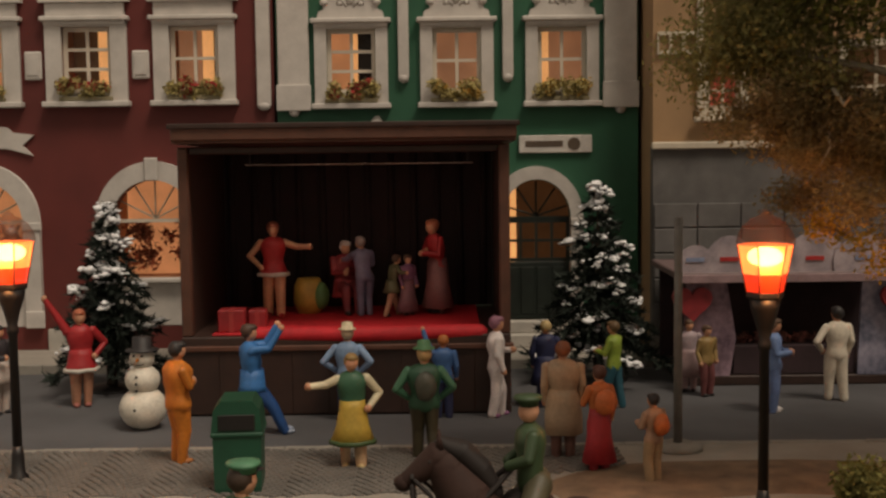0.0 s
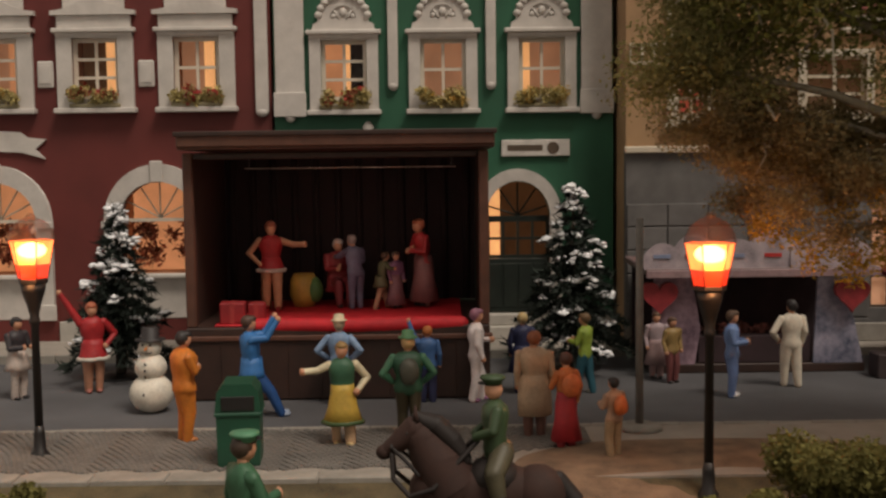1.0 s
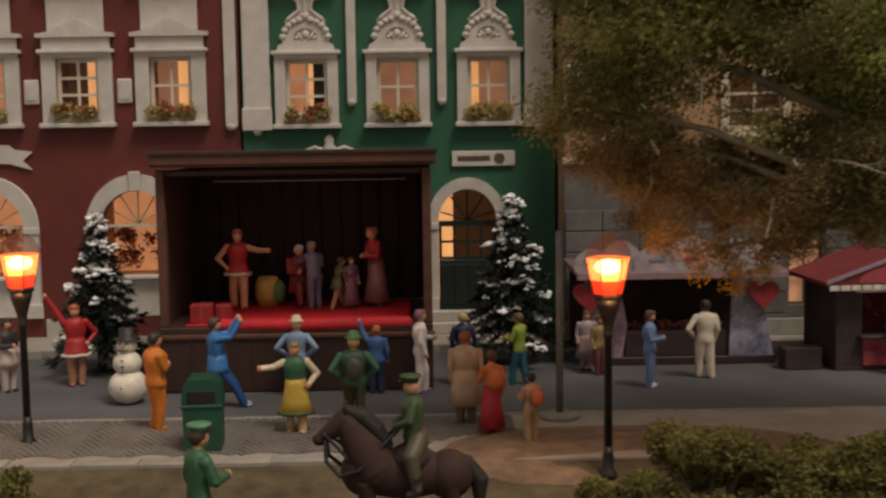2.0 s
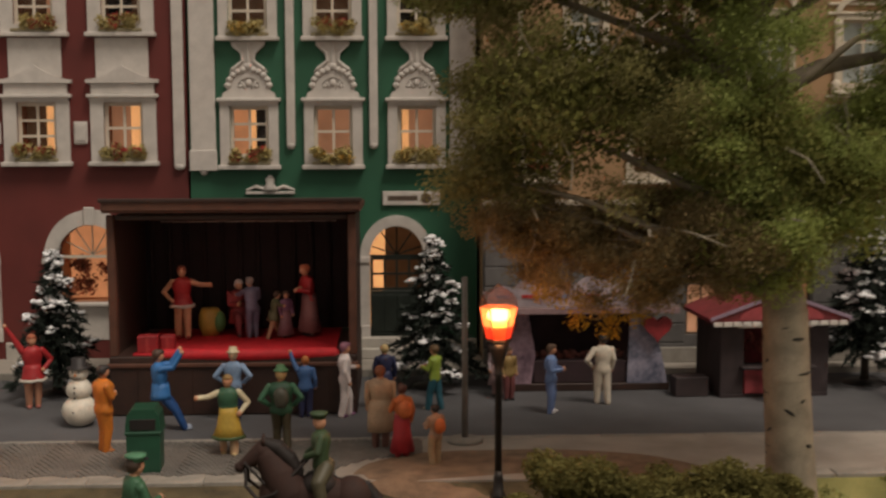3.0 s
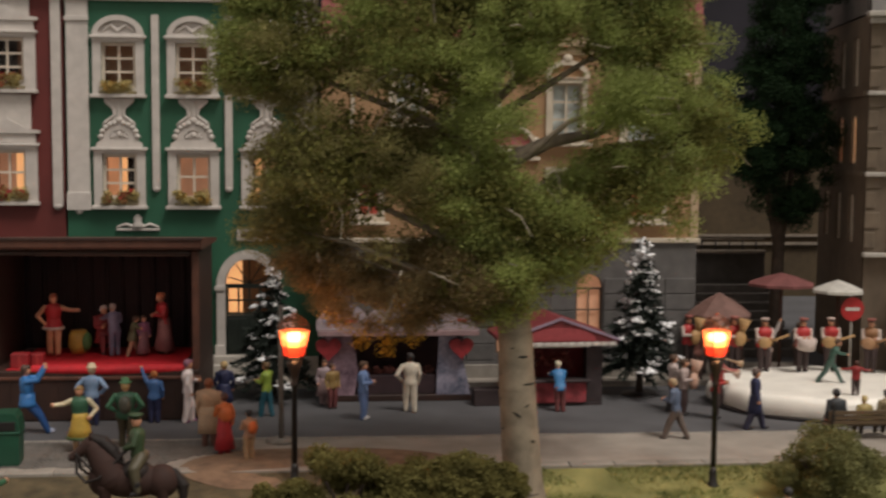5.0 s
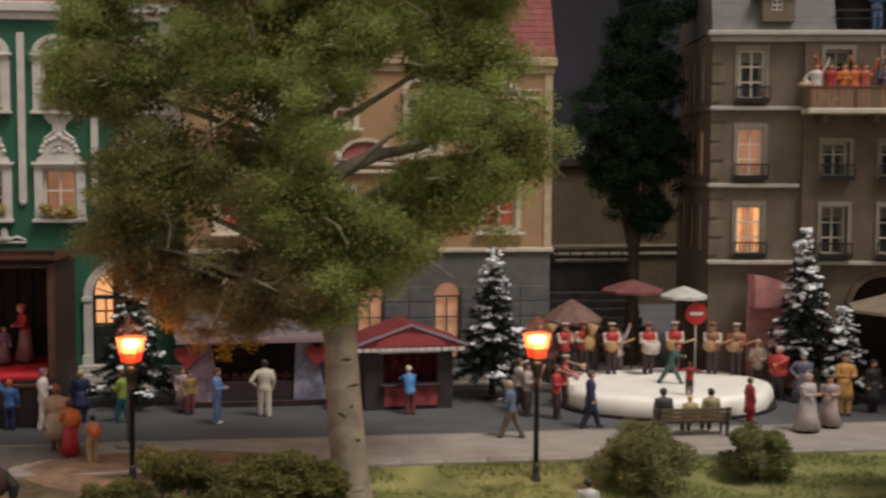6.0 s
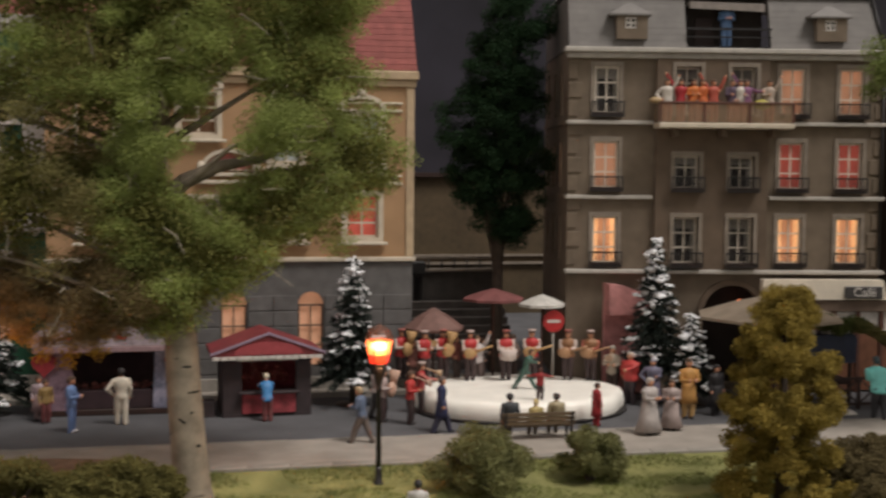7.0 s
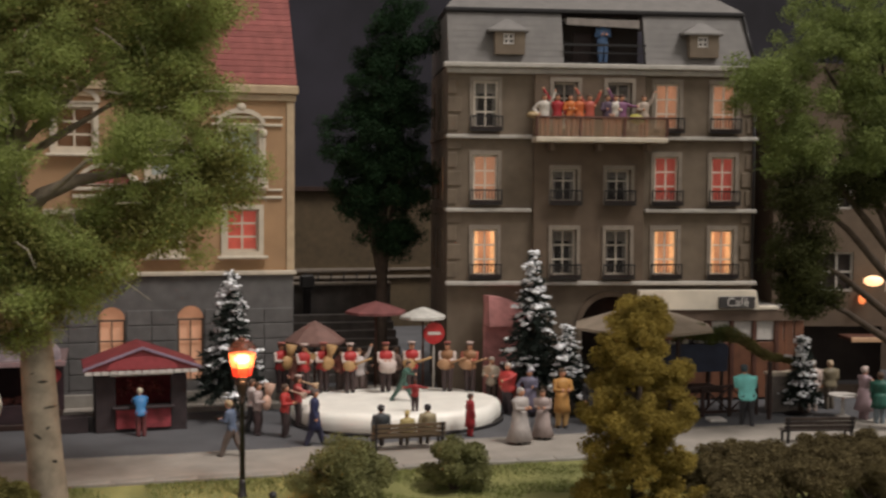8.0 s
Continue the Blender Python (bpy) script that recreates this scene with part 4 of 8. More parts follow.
    part("planter", Geo().ball((8.55, -1.25, 13.1), (0.42, 0.2, 0.22), 0, 10, 6, wob=0.2), paint(0.34, 0.30, 0.05), bal, "yellow-green balcony plant")
    part("planter", Geo().ball((3.75, -1.25, 13.25), (0.3, 0.2, 0.14), 0, 10, 6, wob=0.2), paint(0.34, 0.24, 0.12), bal, "straw-coloured balcony plant")
    # mansard with dormers and an open terrace
    roof = part("mansard", Geo(), SLATE, hs, "grey slate mansard roof")
    def slope(x0, x1, z0=15.7, z1=18.12, lean=0.8, d=0.3, hip=0.0):
        g = Geo()
        g.v = [(x0, 0.0, z0), (x1, 0.0, z0), (x1 - hip, lean, z1), (x0, lean, z1), (x0, d, z0), (x1, d, z0), (x1 - hip, lean + d, z1), (x0, lean + d, z1)]
        for q in ((0, 1, 2, 3), (7, 6, 5, 4), (0, 3, 7, 4), (1, 5, 6, 2), (3, 2, 6, 7), (0, 4, 5, 1)):
            g.face(q)
        return g
    part("slope", slope(0.0, 5.4), SLATE, roof)
    part("slope", slope(9.3, w, hip=0.42), SLATE, roof)
    # dark sheet painting the shade at the back of the terrace
    part("terrace_back", Geo().box(5.4, 9.3, 1.6, 1.7, 15.7, 18.1), ROOM_SHADE, roof)
    part("terrace_door", Geo().box(6.1, 7.0, 1.5, 1.59, 15.75, 17.3, b=0.02), WOOD_DARK, roof)
    awn = Geo()
    awn.v = [(5.5, 1.5, 18.0), (9.2, 1.5, 18.0), (9.05, 0.35, 17.80), (5.6, 0.35, 17.88), (5.5, 1.5, 17.94), (9.2, 1.5, 17.94), (9.05, 0.35, 17.44), (5.6, 0.35, 17.56)]
    for q in ((0, 1, 2, 3), (7, 6, 5, 4), (3, 2, 6, 7), (1, 5, 6, 2), (0, 3, 7, 4), (0, 4, 5, 1)):
        awn.face(q)
    part("awning", awn, mat("grey_awning_cloth", (0.24, 0.21, 0.19), 0.8, size=0.4, vary=0.2), roof, "pale grey sloping awning over the terrace")
    part("terrace_rail", Geo().box(5.4, 9.3, 0.0, 0.06, 16.55, 16.65).box(5.4, 9.3, 0.0, 0.06, 16.2, 16.26).box(5.4, 9.3, 0.0, 0.06, 15.72, 15.8), BLACK, roof)
    g = Geo()
    for x0, x1 in ((0.0, 5.4), (9.3, w)):
        for r in range(8):
            z = 15.74 + r * 0.295
            y = (z - 15.7) / 3.025
            x1 = (w - 0.175 * (z - 15.7)) if x0 > 5 else 5.4
            n = int((x1 - x0) / 0.42)
            for i in range(n):
                x = x0 + (x1 - x0) * i / n
                g.v += [(x + 0.002, y - 0.03, z), (x + (x1 - x0) / n - 0.002, y - 0.03, z), (x + (x1 - x0) / n - 0.002, y + 0.065, z + 0.285), (x + 0.002, y + 0.065, z + 0.285)]
                k = len(g.v)
                g.face((k - 4, k - 3, k - 2, k - 1))
    slates = part("slate_cladding", g, mat("slate_shingle", (0.15, 0.138, 0.128), 0.6, size=0.9, vary=0.2, bump=0.2, island=0.04), roof, fix=False)
    slates["kind"] = "stuff"
    part("side_slope", Geo().box(0.0, 0.3, 0.85, 8.4, 15.7, 18.1), SLATE, roof)
    part("ridge_beam", Geo().box(-0.1, w - 0.35, 0.62, 1.5, 18.13, 18.33, b=0.04), BLACK, roof)
    top = Geo()
    top.v = [(-0.05, 0.75, 18.34), (w - 0.4, 0.75, 18.34), (w - 1.6, 4.0, 19.9), (1.2, 4.0, 19.9), (-0.05, 8.4, 18.34), (w - 0.4, 8.4, 18.34)]
    for q in ((0, 1, 2, 3), (1, 5, 2), (0, 3, 4), (3, 2, 5, 4), (0, 4, 5, 1)):
        top.face(q)
    part("top_roof", top, SLATE, roof)
    part("downpipe", Geo().tube((w - 0.05, -0.12, 5.7), (w - 0.05, -0.12, 15.6), 0.07, seg=8).tube((w - 0.02, -0.06, 15.7), (w - 0.42, 0.66, 18.1), 0.07, seg=8), BLACK, roof)
    for x in (2.75, 11.95):
        d = part("dormer", Geo().plate([(x - 0.62, 16.08), (x + 0.78, 16.08), (x + 0.78, 17.2), (x - 0.62, 17.2)], -0.2, 0.9, [rect(x + 0.02, 16.55, 0.5, 0.5)]), BROWN_STONE, roof, "small boxed dormer with a white cross window")
        hood = Geo()
        hood.v = [(x - 0.95, -0.3, 17.2), (x + 0.95, -0.3, 17.2), (x + 0.12, 0.1, 17.72), (x - 0.12, 0.1, 17.72), (x - 0.95, 0.9, 17.3), (x + 0.95, 0.9, 17.3), (x - 0.95, -0.3, 17.12), (x + 0.95, -0.3, 17.12), (x - 0.95, 0.9, 17.12), (x + 0.95, 0.9, 17.12)]
        for q in ((0, 1, 2, 3), (1, 5, 2), (0, 3, 4), (3, 2, 5, 4), (6, 7, 1, 0), (7, 9, 5, 1), (8, 6, 0, 4), (6, 8, 9, 7)):
            hood.face(q)
        part("hood", hood, SLATE, d, "slate hood over the dormer")
        part("dormer_sash", sash(x + 0.02, 16.55, 0.5, 0.5, 2, 2, -0.14, bar=0.09, edge=0.07, t=0.05), PLASTIC_WHITE, d)
        part("dormer_pane", Geo().box(x - 0.22, x + 0.26, -0.04, -0.02, 16.56, 17.04), ROOM_SHADE, d)
    # cafe front
    part("fascia", Geo().plate([(8.9, 4.3), (w + 0.05, 4.3), (w - 0.12, 5.2), (8.9, 5.2)], -1.0, -0.5).box(w + 0.052, w + 1.0, -0.95, -0.55, 4.28, 4.46, b=0.03), mat("pale_cream_paint", (0.74, 0.66, 0.54), 0.6, size=0.8, vary=0.12), hs, "cream cafe fascia")
    front = part("cafe_front", Geo().box(8.9, 16.9, -0.9, -0.5, 3.74, 4.278, b=0.02), mat("brown_cafe_beam", (0.13, 0.088, 0.062), 0.7, size=0.5, vary=0.25, bump=0.3), hs, "brown beam over curtained cafe windows")
    panel = mat("orange_brown_panel", (0.17, 0.07, 0.036), 0.6, size=0.5, vary=0.35, bump=0.2)
    for i in range(7):
        x = 8.95 + i * 1.09
        part("mullion", Geo().box(x, x + 0.2, -0.85, -0.55, 0, 3.738, b=0.02), WOOD_FRAME, front)
        part("curtain", Geo().box(x + 0.21, x + 1.08, -0.70, -0.66, 2.85, 3.738), PLASTIC_WHITE if i > 2 else panel, front)
        part("panel", Geo().box(x + 0.21, x + 1.08, -0.78, -0.72, 0.1, 2.75 if i < 6 else 2.84, b=0.02), panel, front)
    for x0 in (15.45, 15.95, 16.45):
        part("panel", Geo().box(x0 + 0.01, x0 + 0.45, -0.80, -0.72, 0, 3.738, b=0.02), panel, front)
    part("side_panel", Geo().box(16.7, 16.9, -0.498, 3.5, 0, 4.27), WOOD_FRAME, front)
    part("flat_roof", Geo().box(w + 0.01, 16.9, -0.498, 3.5, 4.28, 4.4), SLATE, front)
    sign = part("cafe_sign", Geo().box(12.66, 14.4, -1.12, -1.002, 4.36, 4.92, b=0.03), mat("sign_board", (0.05, 0.045, 0.045), 0.5), hs, "dark sign with white lettering")
    cu = bpy.data.curves.new("cafe_text", "FONT")
    cu.body, cu.size, cu.align_x, cu.align_y, cu.extrude = "Café", 0.58 * CM, "CENTER", "CENTER", 0.015 * CM
    tx = new("lettering", cu)
    tx.data.materials.append(PLASTIC_WHITE)
    tx.parent = sign
    tx.matrix_basis = pose(13.55 * CM, -1.14 * CM, 4.64 * CM, 90, 0, 0)
    part("cafe_window", sash(11.6, 0.8, 3.6, 2.9, 4, 2, 0.1, bar=0.1), FRAME_DARK, hs)
    part("cafe_room", Geo().box(9.8, 13.4, 0.9, 0.96, 0.8, 3.7), GLOW_DIM, hs)
    # the passage's depth is a flat sheet in a shade colour
    ga = part("gateway", Geo().box(6.2, 9.3, 1.6, 1.7, 0.0, 5.0), ROOM_SHADE, hs, "dark arched gateway")
    part("gate_lamp", Geo().ball((8.35, 0.9, 3.9), (0.14, 0.14, 0.22), 0, 10, 7), BULB_RED, ga, "dull red lamp inside the gateway")
    part("lamp_chain", Geo().tube((8.35, 0.9, 4.1), (8.35, 0.9, 4.98), 0.02, seg=5), BLACK, ga)
    n = 14
    g = Geo()
    for i in range(n):
        t0, t1 = math.pi * i / n, math.pi * (i + 1) / n
        k = len(g.v)
        for t in (t0, t1):
            for r, rr in ((1.35, 1.25), (1.62, 1.52)):
                g.v += [(7.75 + r * math.cos(t), -0.12, 3.6 + rr * math.sin(t)), (7.75 + r * math.cos(t), -0.004, 3.6 + rr * math.sin(t))]
        g.face((k, k + 2, k + 6, k + 4))
        g.face((k + 2, k + 3, k + 7, k + 6))
        g.face((k, k + 4, k + 5, k + 1))
    part("gate_arch", g, BROWN_DARK, ga)


cafe_house()


def corner_shop():
    hs = thing("corner_shop", spot(46.0, 30.5, 0, -12), "dim brown corner shop with warm lights over its front", "house")
    part("wall", Geo().plate([(0, 0), (14, 0), (14, 16), (0, 16)], 0, 0.4, [rect(3.5, 0.4, 5.4, 2.9), rect(3.2, 5.0, 1.6, 1.9), rect(6.4, 5.0, 1.6, 1.9), rect(3.2, 9.0, 1.4, 2.2), rect(6.4, 9.0, 1.4, 2.2)]), BROWN_DARK, hs)
    part("side_wall", Geo().box(0, 0.4, 0.402, 8, 0, 16), BROWN_DARK, hs)
    part("back_wall", Geo().box(0.4, 14, 7.6, 8, 0, 16), BROWN_DARK, hs)
    part("fascia", Geo().box(3.3, 12, -1.72, -1.602, 2.72, 2.95, b=0.03), mat("lit_shop_fascia", (0.55, 0.34, 0.2), 0.6, size=0.5, vary=0.2), hs)
    part("canopy", Geo().box(3.3, 12, -1.6, -0.002, 2.75, 2.93, b=0.03), WOOD_FRAME, hs)
    part("shop_room", Geo().box(0.6, 6.4, 2.2, 2.3, 0.3, 3.4), ROOM_SHADE, hs)
    for x, z, w, h, m in ((3.2, 5.0, 1.6, 1.9, ROOM_SHADE), (6.4, 5.0, 1.6, 1.9, GLOW_SOFT), (3.2, 9.0, 1.4, 2.2, ROOM_SHADE), (6.4, 9.0, 1.4, 2.2, ROOM_SHADE)):
        fr = part("window", sash(x, z, w, h, 2, 2, 0.1, bar=0.09), SILL_GREY, hs)
        part("blind", Geo().box(x - w / 2, x + w / 2, 0.3, 0.36, z, z + h), m, fr)
    part("wall_lamp", Geo().ball((4.8, -0.5, 5.55), (0.5, 0.3, 0.26), 0, 12, 8), BULB_SOFT, hs, "glowing wall lamp")
    part("wall_lamp", Geo().ball((4.3, -0.4, 4.65), (0.2, 0.16, 0.24), 0, 10, 7), BULB_RED, hs, "small orange-red wall lamp")
    part("lamp_arm", Geo().tube((4.8, -0.3, 5.7), (4.8, 0.0, 5.8), 0.05, seg=6).tube((4.3, -0.3, 4.7), (4.3, 0.0, 4.8), 0.04, seg=6), BLACK, hs)


BULB_SOFT = mat("glowing_globe", (0.9, 0.7, 0.5), 0.4, size=0.3, vary=0.1, emit=(1.0, 0.55, 0.25), strength=1.6)
corner_shop()


def alley():
    # the far side of the alley: a low brown house and a stepped wall
    hs = thing("far_house", spot(16, 62), "dull brown house far down the dark alley", "house")
    part("wall", Geo().box(0, 30, 0, 4, 0, 9.6), HILL, hs)
    part("ledge", Geo().box(-0.2, 30.2, -0.2, -0.01, 4.05, 4.2).box(-0.2, 30.2, -0.25, -0.01, 3.5, 3.66), CAFE_TRIM, hs)
    part("roof_edge", Geo().box(-0.3, 30.3, -0.4, 4, 9.6, 9.9), WOOD_DARK, hs)
    wl = thing("terrace_wall", spot(22.9, 44), "dark stone terrace wall in the alley", "wall", kind="structure")
    part("coping", Geo().box(0, 7.2, -0.2, 0.6, 4.5, 4.66, b=0.03), CAFE_TRIM, wl)
    part("stonework", Geo().box(0, 7.2, 0, 0.5, 0, 4.5), mat("dark_alley_stone", (0.085, 0.074, 0.066), 0.85, size=0.6, vary=0.3, bump=0.4), wl)
    for k in range(10):
        part("baluster", Geo().tube((0.3 + 0.72 * k, 0.2, 4.66), (0.3 + 0.72 * k, 0.2, 5.2), 0.045, seg=6), BLACK, wl)
    part("handrail", Geo().box(0, 7.2, 0.14, 0.26, 5.2, 5.28), CAFE_TRIM, wl)
    ps = thing("iron_pillar", spot(25.3, 43.2), "black iron pillar with a square head in the alley", "pillar")
    part("shaft", Geo().lathe([(0.34, 0), (0.34, 0.2), (0.22, 0.3), (0.22, 4.3), (0.3, 4.4)], seg=10), BLACK, ps)
    part("head", Geo().box(-0.38, 0.38, -0.3, 0.3, 4.4, 5.15, b=0.08), BLACK, ps)
    st = thing("alley_steps", spot(24.2, 38.5), "dim grey stone steps rising into the alley", "steps", kind="structure")
    for k in range(8):
        part("step", Geo().box(-1.2, 5.6, k * 0.55, k * 0.55 + 0.6, 0, 0.38 * (k + 1), b=0.02), mat("grey_step_stone", (0.13, 0.115, 0.105), 0.85, size=0.6, vary=0.3, bump=0.4) if k == 0 else bpy.data.materials["grey_step_stone"], st)


alley()


# ---- the stage ----
def stage():
    st = thing("stage", spot(0, 0), "dark brown wooden open-air stage with red carpet", "stage")
    pl = part("platform", Geo().box(-4.62, 2.86, 26.6, 32.0, 0, 1.82, b=0.03), WOOD_DARK, st, "dark wooden platform")
    for i in range(9):
        x = -4.6 + i * 0.828
        part("plank", Geo().box(x + 0.004, x + 0.826, 26.57, 26.598, 0.05, 1.5, b=0.008), WOOD_DARK, pl)
    part("platform_rim", Geo().box(-4.68, 2.92, 26.5, 26.7, 1.50, 1.62, b=0.02), WOOD_FRAME, pl)
    part("carpet", Geo().box(-3.95, 2.2, 26.75, 31.7, 1.822, 1.87, b=0.015), CARPET, st, "deep red carpet")
    part("carpet_roll", Geo().limb([(-3.0, 26.78, 1.84), (-0.4, 26.74, 1.82), (2.15, 26.78, 1.84)], [0.19, 0.2, 0.19], 0, 12), CARPET, st, "glossy red carpet roll along the stage edge")
    for x in (-4.62, 2.62):
        part("post", Geo().box(x, x + 0.24, 26.7, 27.0, 1.822, 6.12, b=0.03), WOOD_FRAME, st)
    for x0, x1 in ((-4.60, -4.42), (2.66, 2.84)):
        part("side_wall", Geo().box(x0, x1, 27.002, 31.8, 1.822, 6.05), WOOD_DARK, st)
    part("back_cloth", Geo().box(-4.41, 2.65, 31.4, 31.5, 1.872, 6.05), CURTAIN, st, "near-black stage cloth")
    for i in range(12):
        x = -4.2 + i * 0.6
        part("fold", Geo().tube((x, 31.38, 1.9), (x + random.uniform(-.04, .04), 31.38, 6.0), 0.10, seg=8), CURTAIN, st)
    part("lintel", Geo().box(-4.36, 2.6, 26.72, 26.98, 5.95, 6.12, b=0.03), WOOD_DARK, st)
    g = Geo()
    g.v = [(x, y, z) for x in (-4.66, 3.0) for y, z in ((26.35, 6.2), (26.35, 6.62), (32.1, 6.06), (32.1, 6.22))]
    for q in ((0, 1, 5, 4), (2, 6, 7, 3), (1, 3, 7, 5), (0, 4, 6, 2), (0, 2, 3, 1), (4, 5, 7, 6)):
        g.face(q)
    rf = part("roof", g, WOOD_FRAME, st, "brown board roof sloping to the back")
    part("fascia", Geo().box(-4.66, 3.0, 26.24, 26.348, 6.26, 6.58, b=0.03), WOOD_FRAME, rf)
    part("fascia_strip", Geo().box(-4.72, 3.06, 26.18, 26.238, 6.52, 6.64, b=0.02), WOOD_DARK, rf)
    part("light_bar", Geo().limb([(-3.6, 30.0, 5.66), (2.1, 30.0, 5.66)], [0.02, 0.02], 0, 6), paint(0.30, 0.24, 0.20), st, "thin pale lighting bar")
    for x in (-3.5, 2.0):
        part("hanger", Geo().box(x - 0.02, x + 0.02, 29.98, 30.02, 5.68, 6.2), BLACK, st)


stage()
bar_light = bpy.data.lights.new("stage_bar_lamp", "AREA")
bar_light.shape, bar_light.size, bar_light.size_y, bar_light.energy, bar_light.color = "RECTANGLE", 5.4 * CM, 0.1 * CM, 0.0021, (1.0, 0.72, 0.6)
bar_lamp = new("stage_bar_lamp", bar_light)
bar_lamp.matrix_basis = pose(-0.75 * CM, 27.2 * CM, 5.85 * CM, 28, 0, 0)


# ---- street lamps ----
LAMP_BROWN = mat("lamp_bars", (0.10, 0.035, 0.02), 0.5)
LAMP_CAP = glass_mat("smoked_cap", (0.12, 0.06, 0.04), 0.35, 0.36)


def street_lamp(x, y, z):
    lp = thing("street_lamp", spot(x, y, z), "black cast-iron lantern post glowing orange-red", "street lamp", "lanterns along the pavement")
    rise = -z  # the lanterns hang level though their feet do not
    part("base", Geo().lathe([(0.19, -0.08), (0.19, 0.05), (0.13, 0.11), (0.115, 0.45), (0.09, 0.62)], seg=12), BLACK, lp)
    part("post", Geo().lathe([(0.09, 0.6), (0.08, 2.72 + rise), (0.11, 2.76 + rise), (0.11, 2.84 + rise), (0.09, 2.9 + rise), (0.14, 3.12 + rise), (0.23, 3.4 + rise), (0.26, 3.56 + rise)], seg=12), BLACK, lp)
    head = part("lantern", Geo().lathe([(0.27, 3.56 + rise), (0.31, 3.6 + rise), (0.31, 3.66 + rise), (0.28, 3.68 + rise)], seg=6, smooth=False), BLACK, lp, "six-sided lantern")
    part("lower_glass", Geo().lathe([(0.30, 3.68 + rise), (0.36, 3.97 + rise)], seg=6, smooth=False), LANTERN_RED, head, "red glowing glass")
    part("upper_glass", Geo().lathe([(0.362, 3.972 + rise), (0.455, 4.44 + rise)], seg=6, smooth=False), LANTERN_HOT, head, "bright orange glowing glass")
    part("bulb", Geo().ball((0, 0, 4.24 + rise), (0.29, 0.29, 0.16), 0, 14, 8), BULB, head)
    part("burner", Geo().tube((0, 0, 3.68 + rise), (0, 0, 4.1 + rise), 0.07, seg=8).limb([(-0.2, -0.16, 4.02 + rise), (0, -0.24, 3.96 + rise), (0.2, -0.16, 4.02 + rise)], [0.035, 0.045, 0.035], 0, 6), LAMP_BROWN, head)
    for k in range(6):
        t = 2 * math.pi * k / 6
        part("glazing_bar", Geo().tube((0.30 * math.cos(t), 0.30 * math.sin(t), 3.68 + rise), (0.46 * math.cos(t), 0.46 * math.sin(t), 4.44 + rise), 0.014, seg=5), LAMP_BROWN, head)
    part("cap", Geo().lathe([(0.47, 4.445 + rise), (0.48, 4.48 + rise), (0.44, 4.62 + rise), (0.35, 4.76 + rise), (0.22, 4.86 + rise), (0.10, 4.91 + rise), (0.09, 4.95 + rise), (0.02, 5.0 + rise)], seg=14), LAMP_CAP, head, "smoky brown domed cap")
    bulb = bpy.data.lights.new("lamp_bulb", "POINT")
    bulb.energy, bulb.color, bulb.shadow_soft_size = 0.013, (1.0, 0.38, 0.12), 0.003
    b = new("lamp_bulb", bulb)
    b.parent = lp
    b.matrix_basis = spot(0, -0.62, 4.1 + rise)


for x, y, z in ((-6.58, 21.4, 0.03), (6.52, 18.75, -0.2), (19.25, 18.2, -0.38)):
    street_lamp(x, y, z)


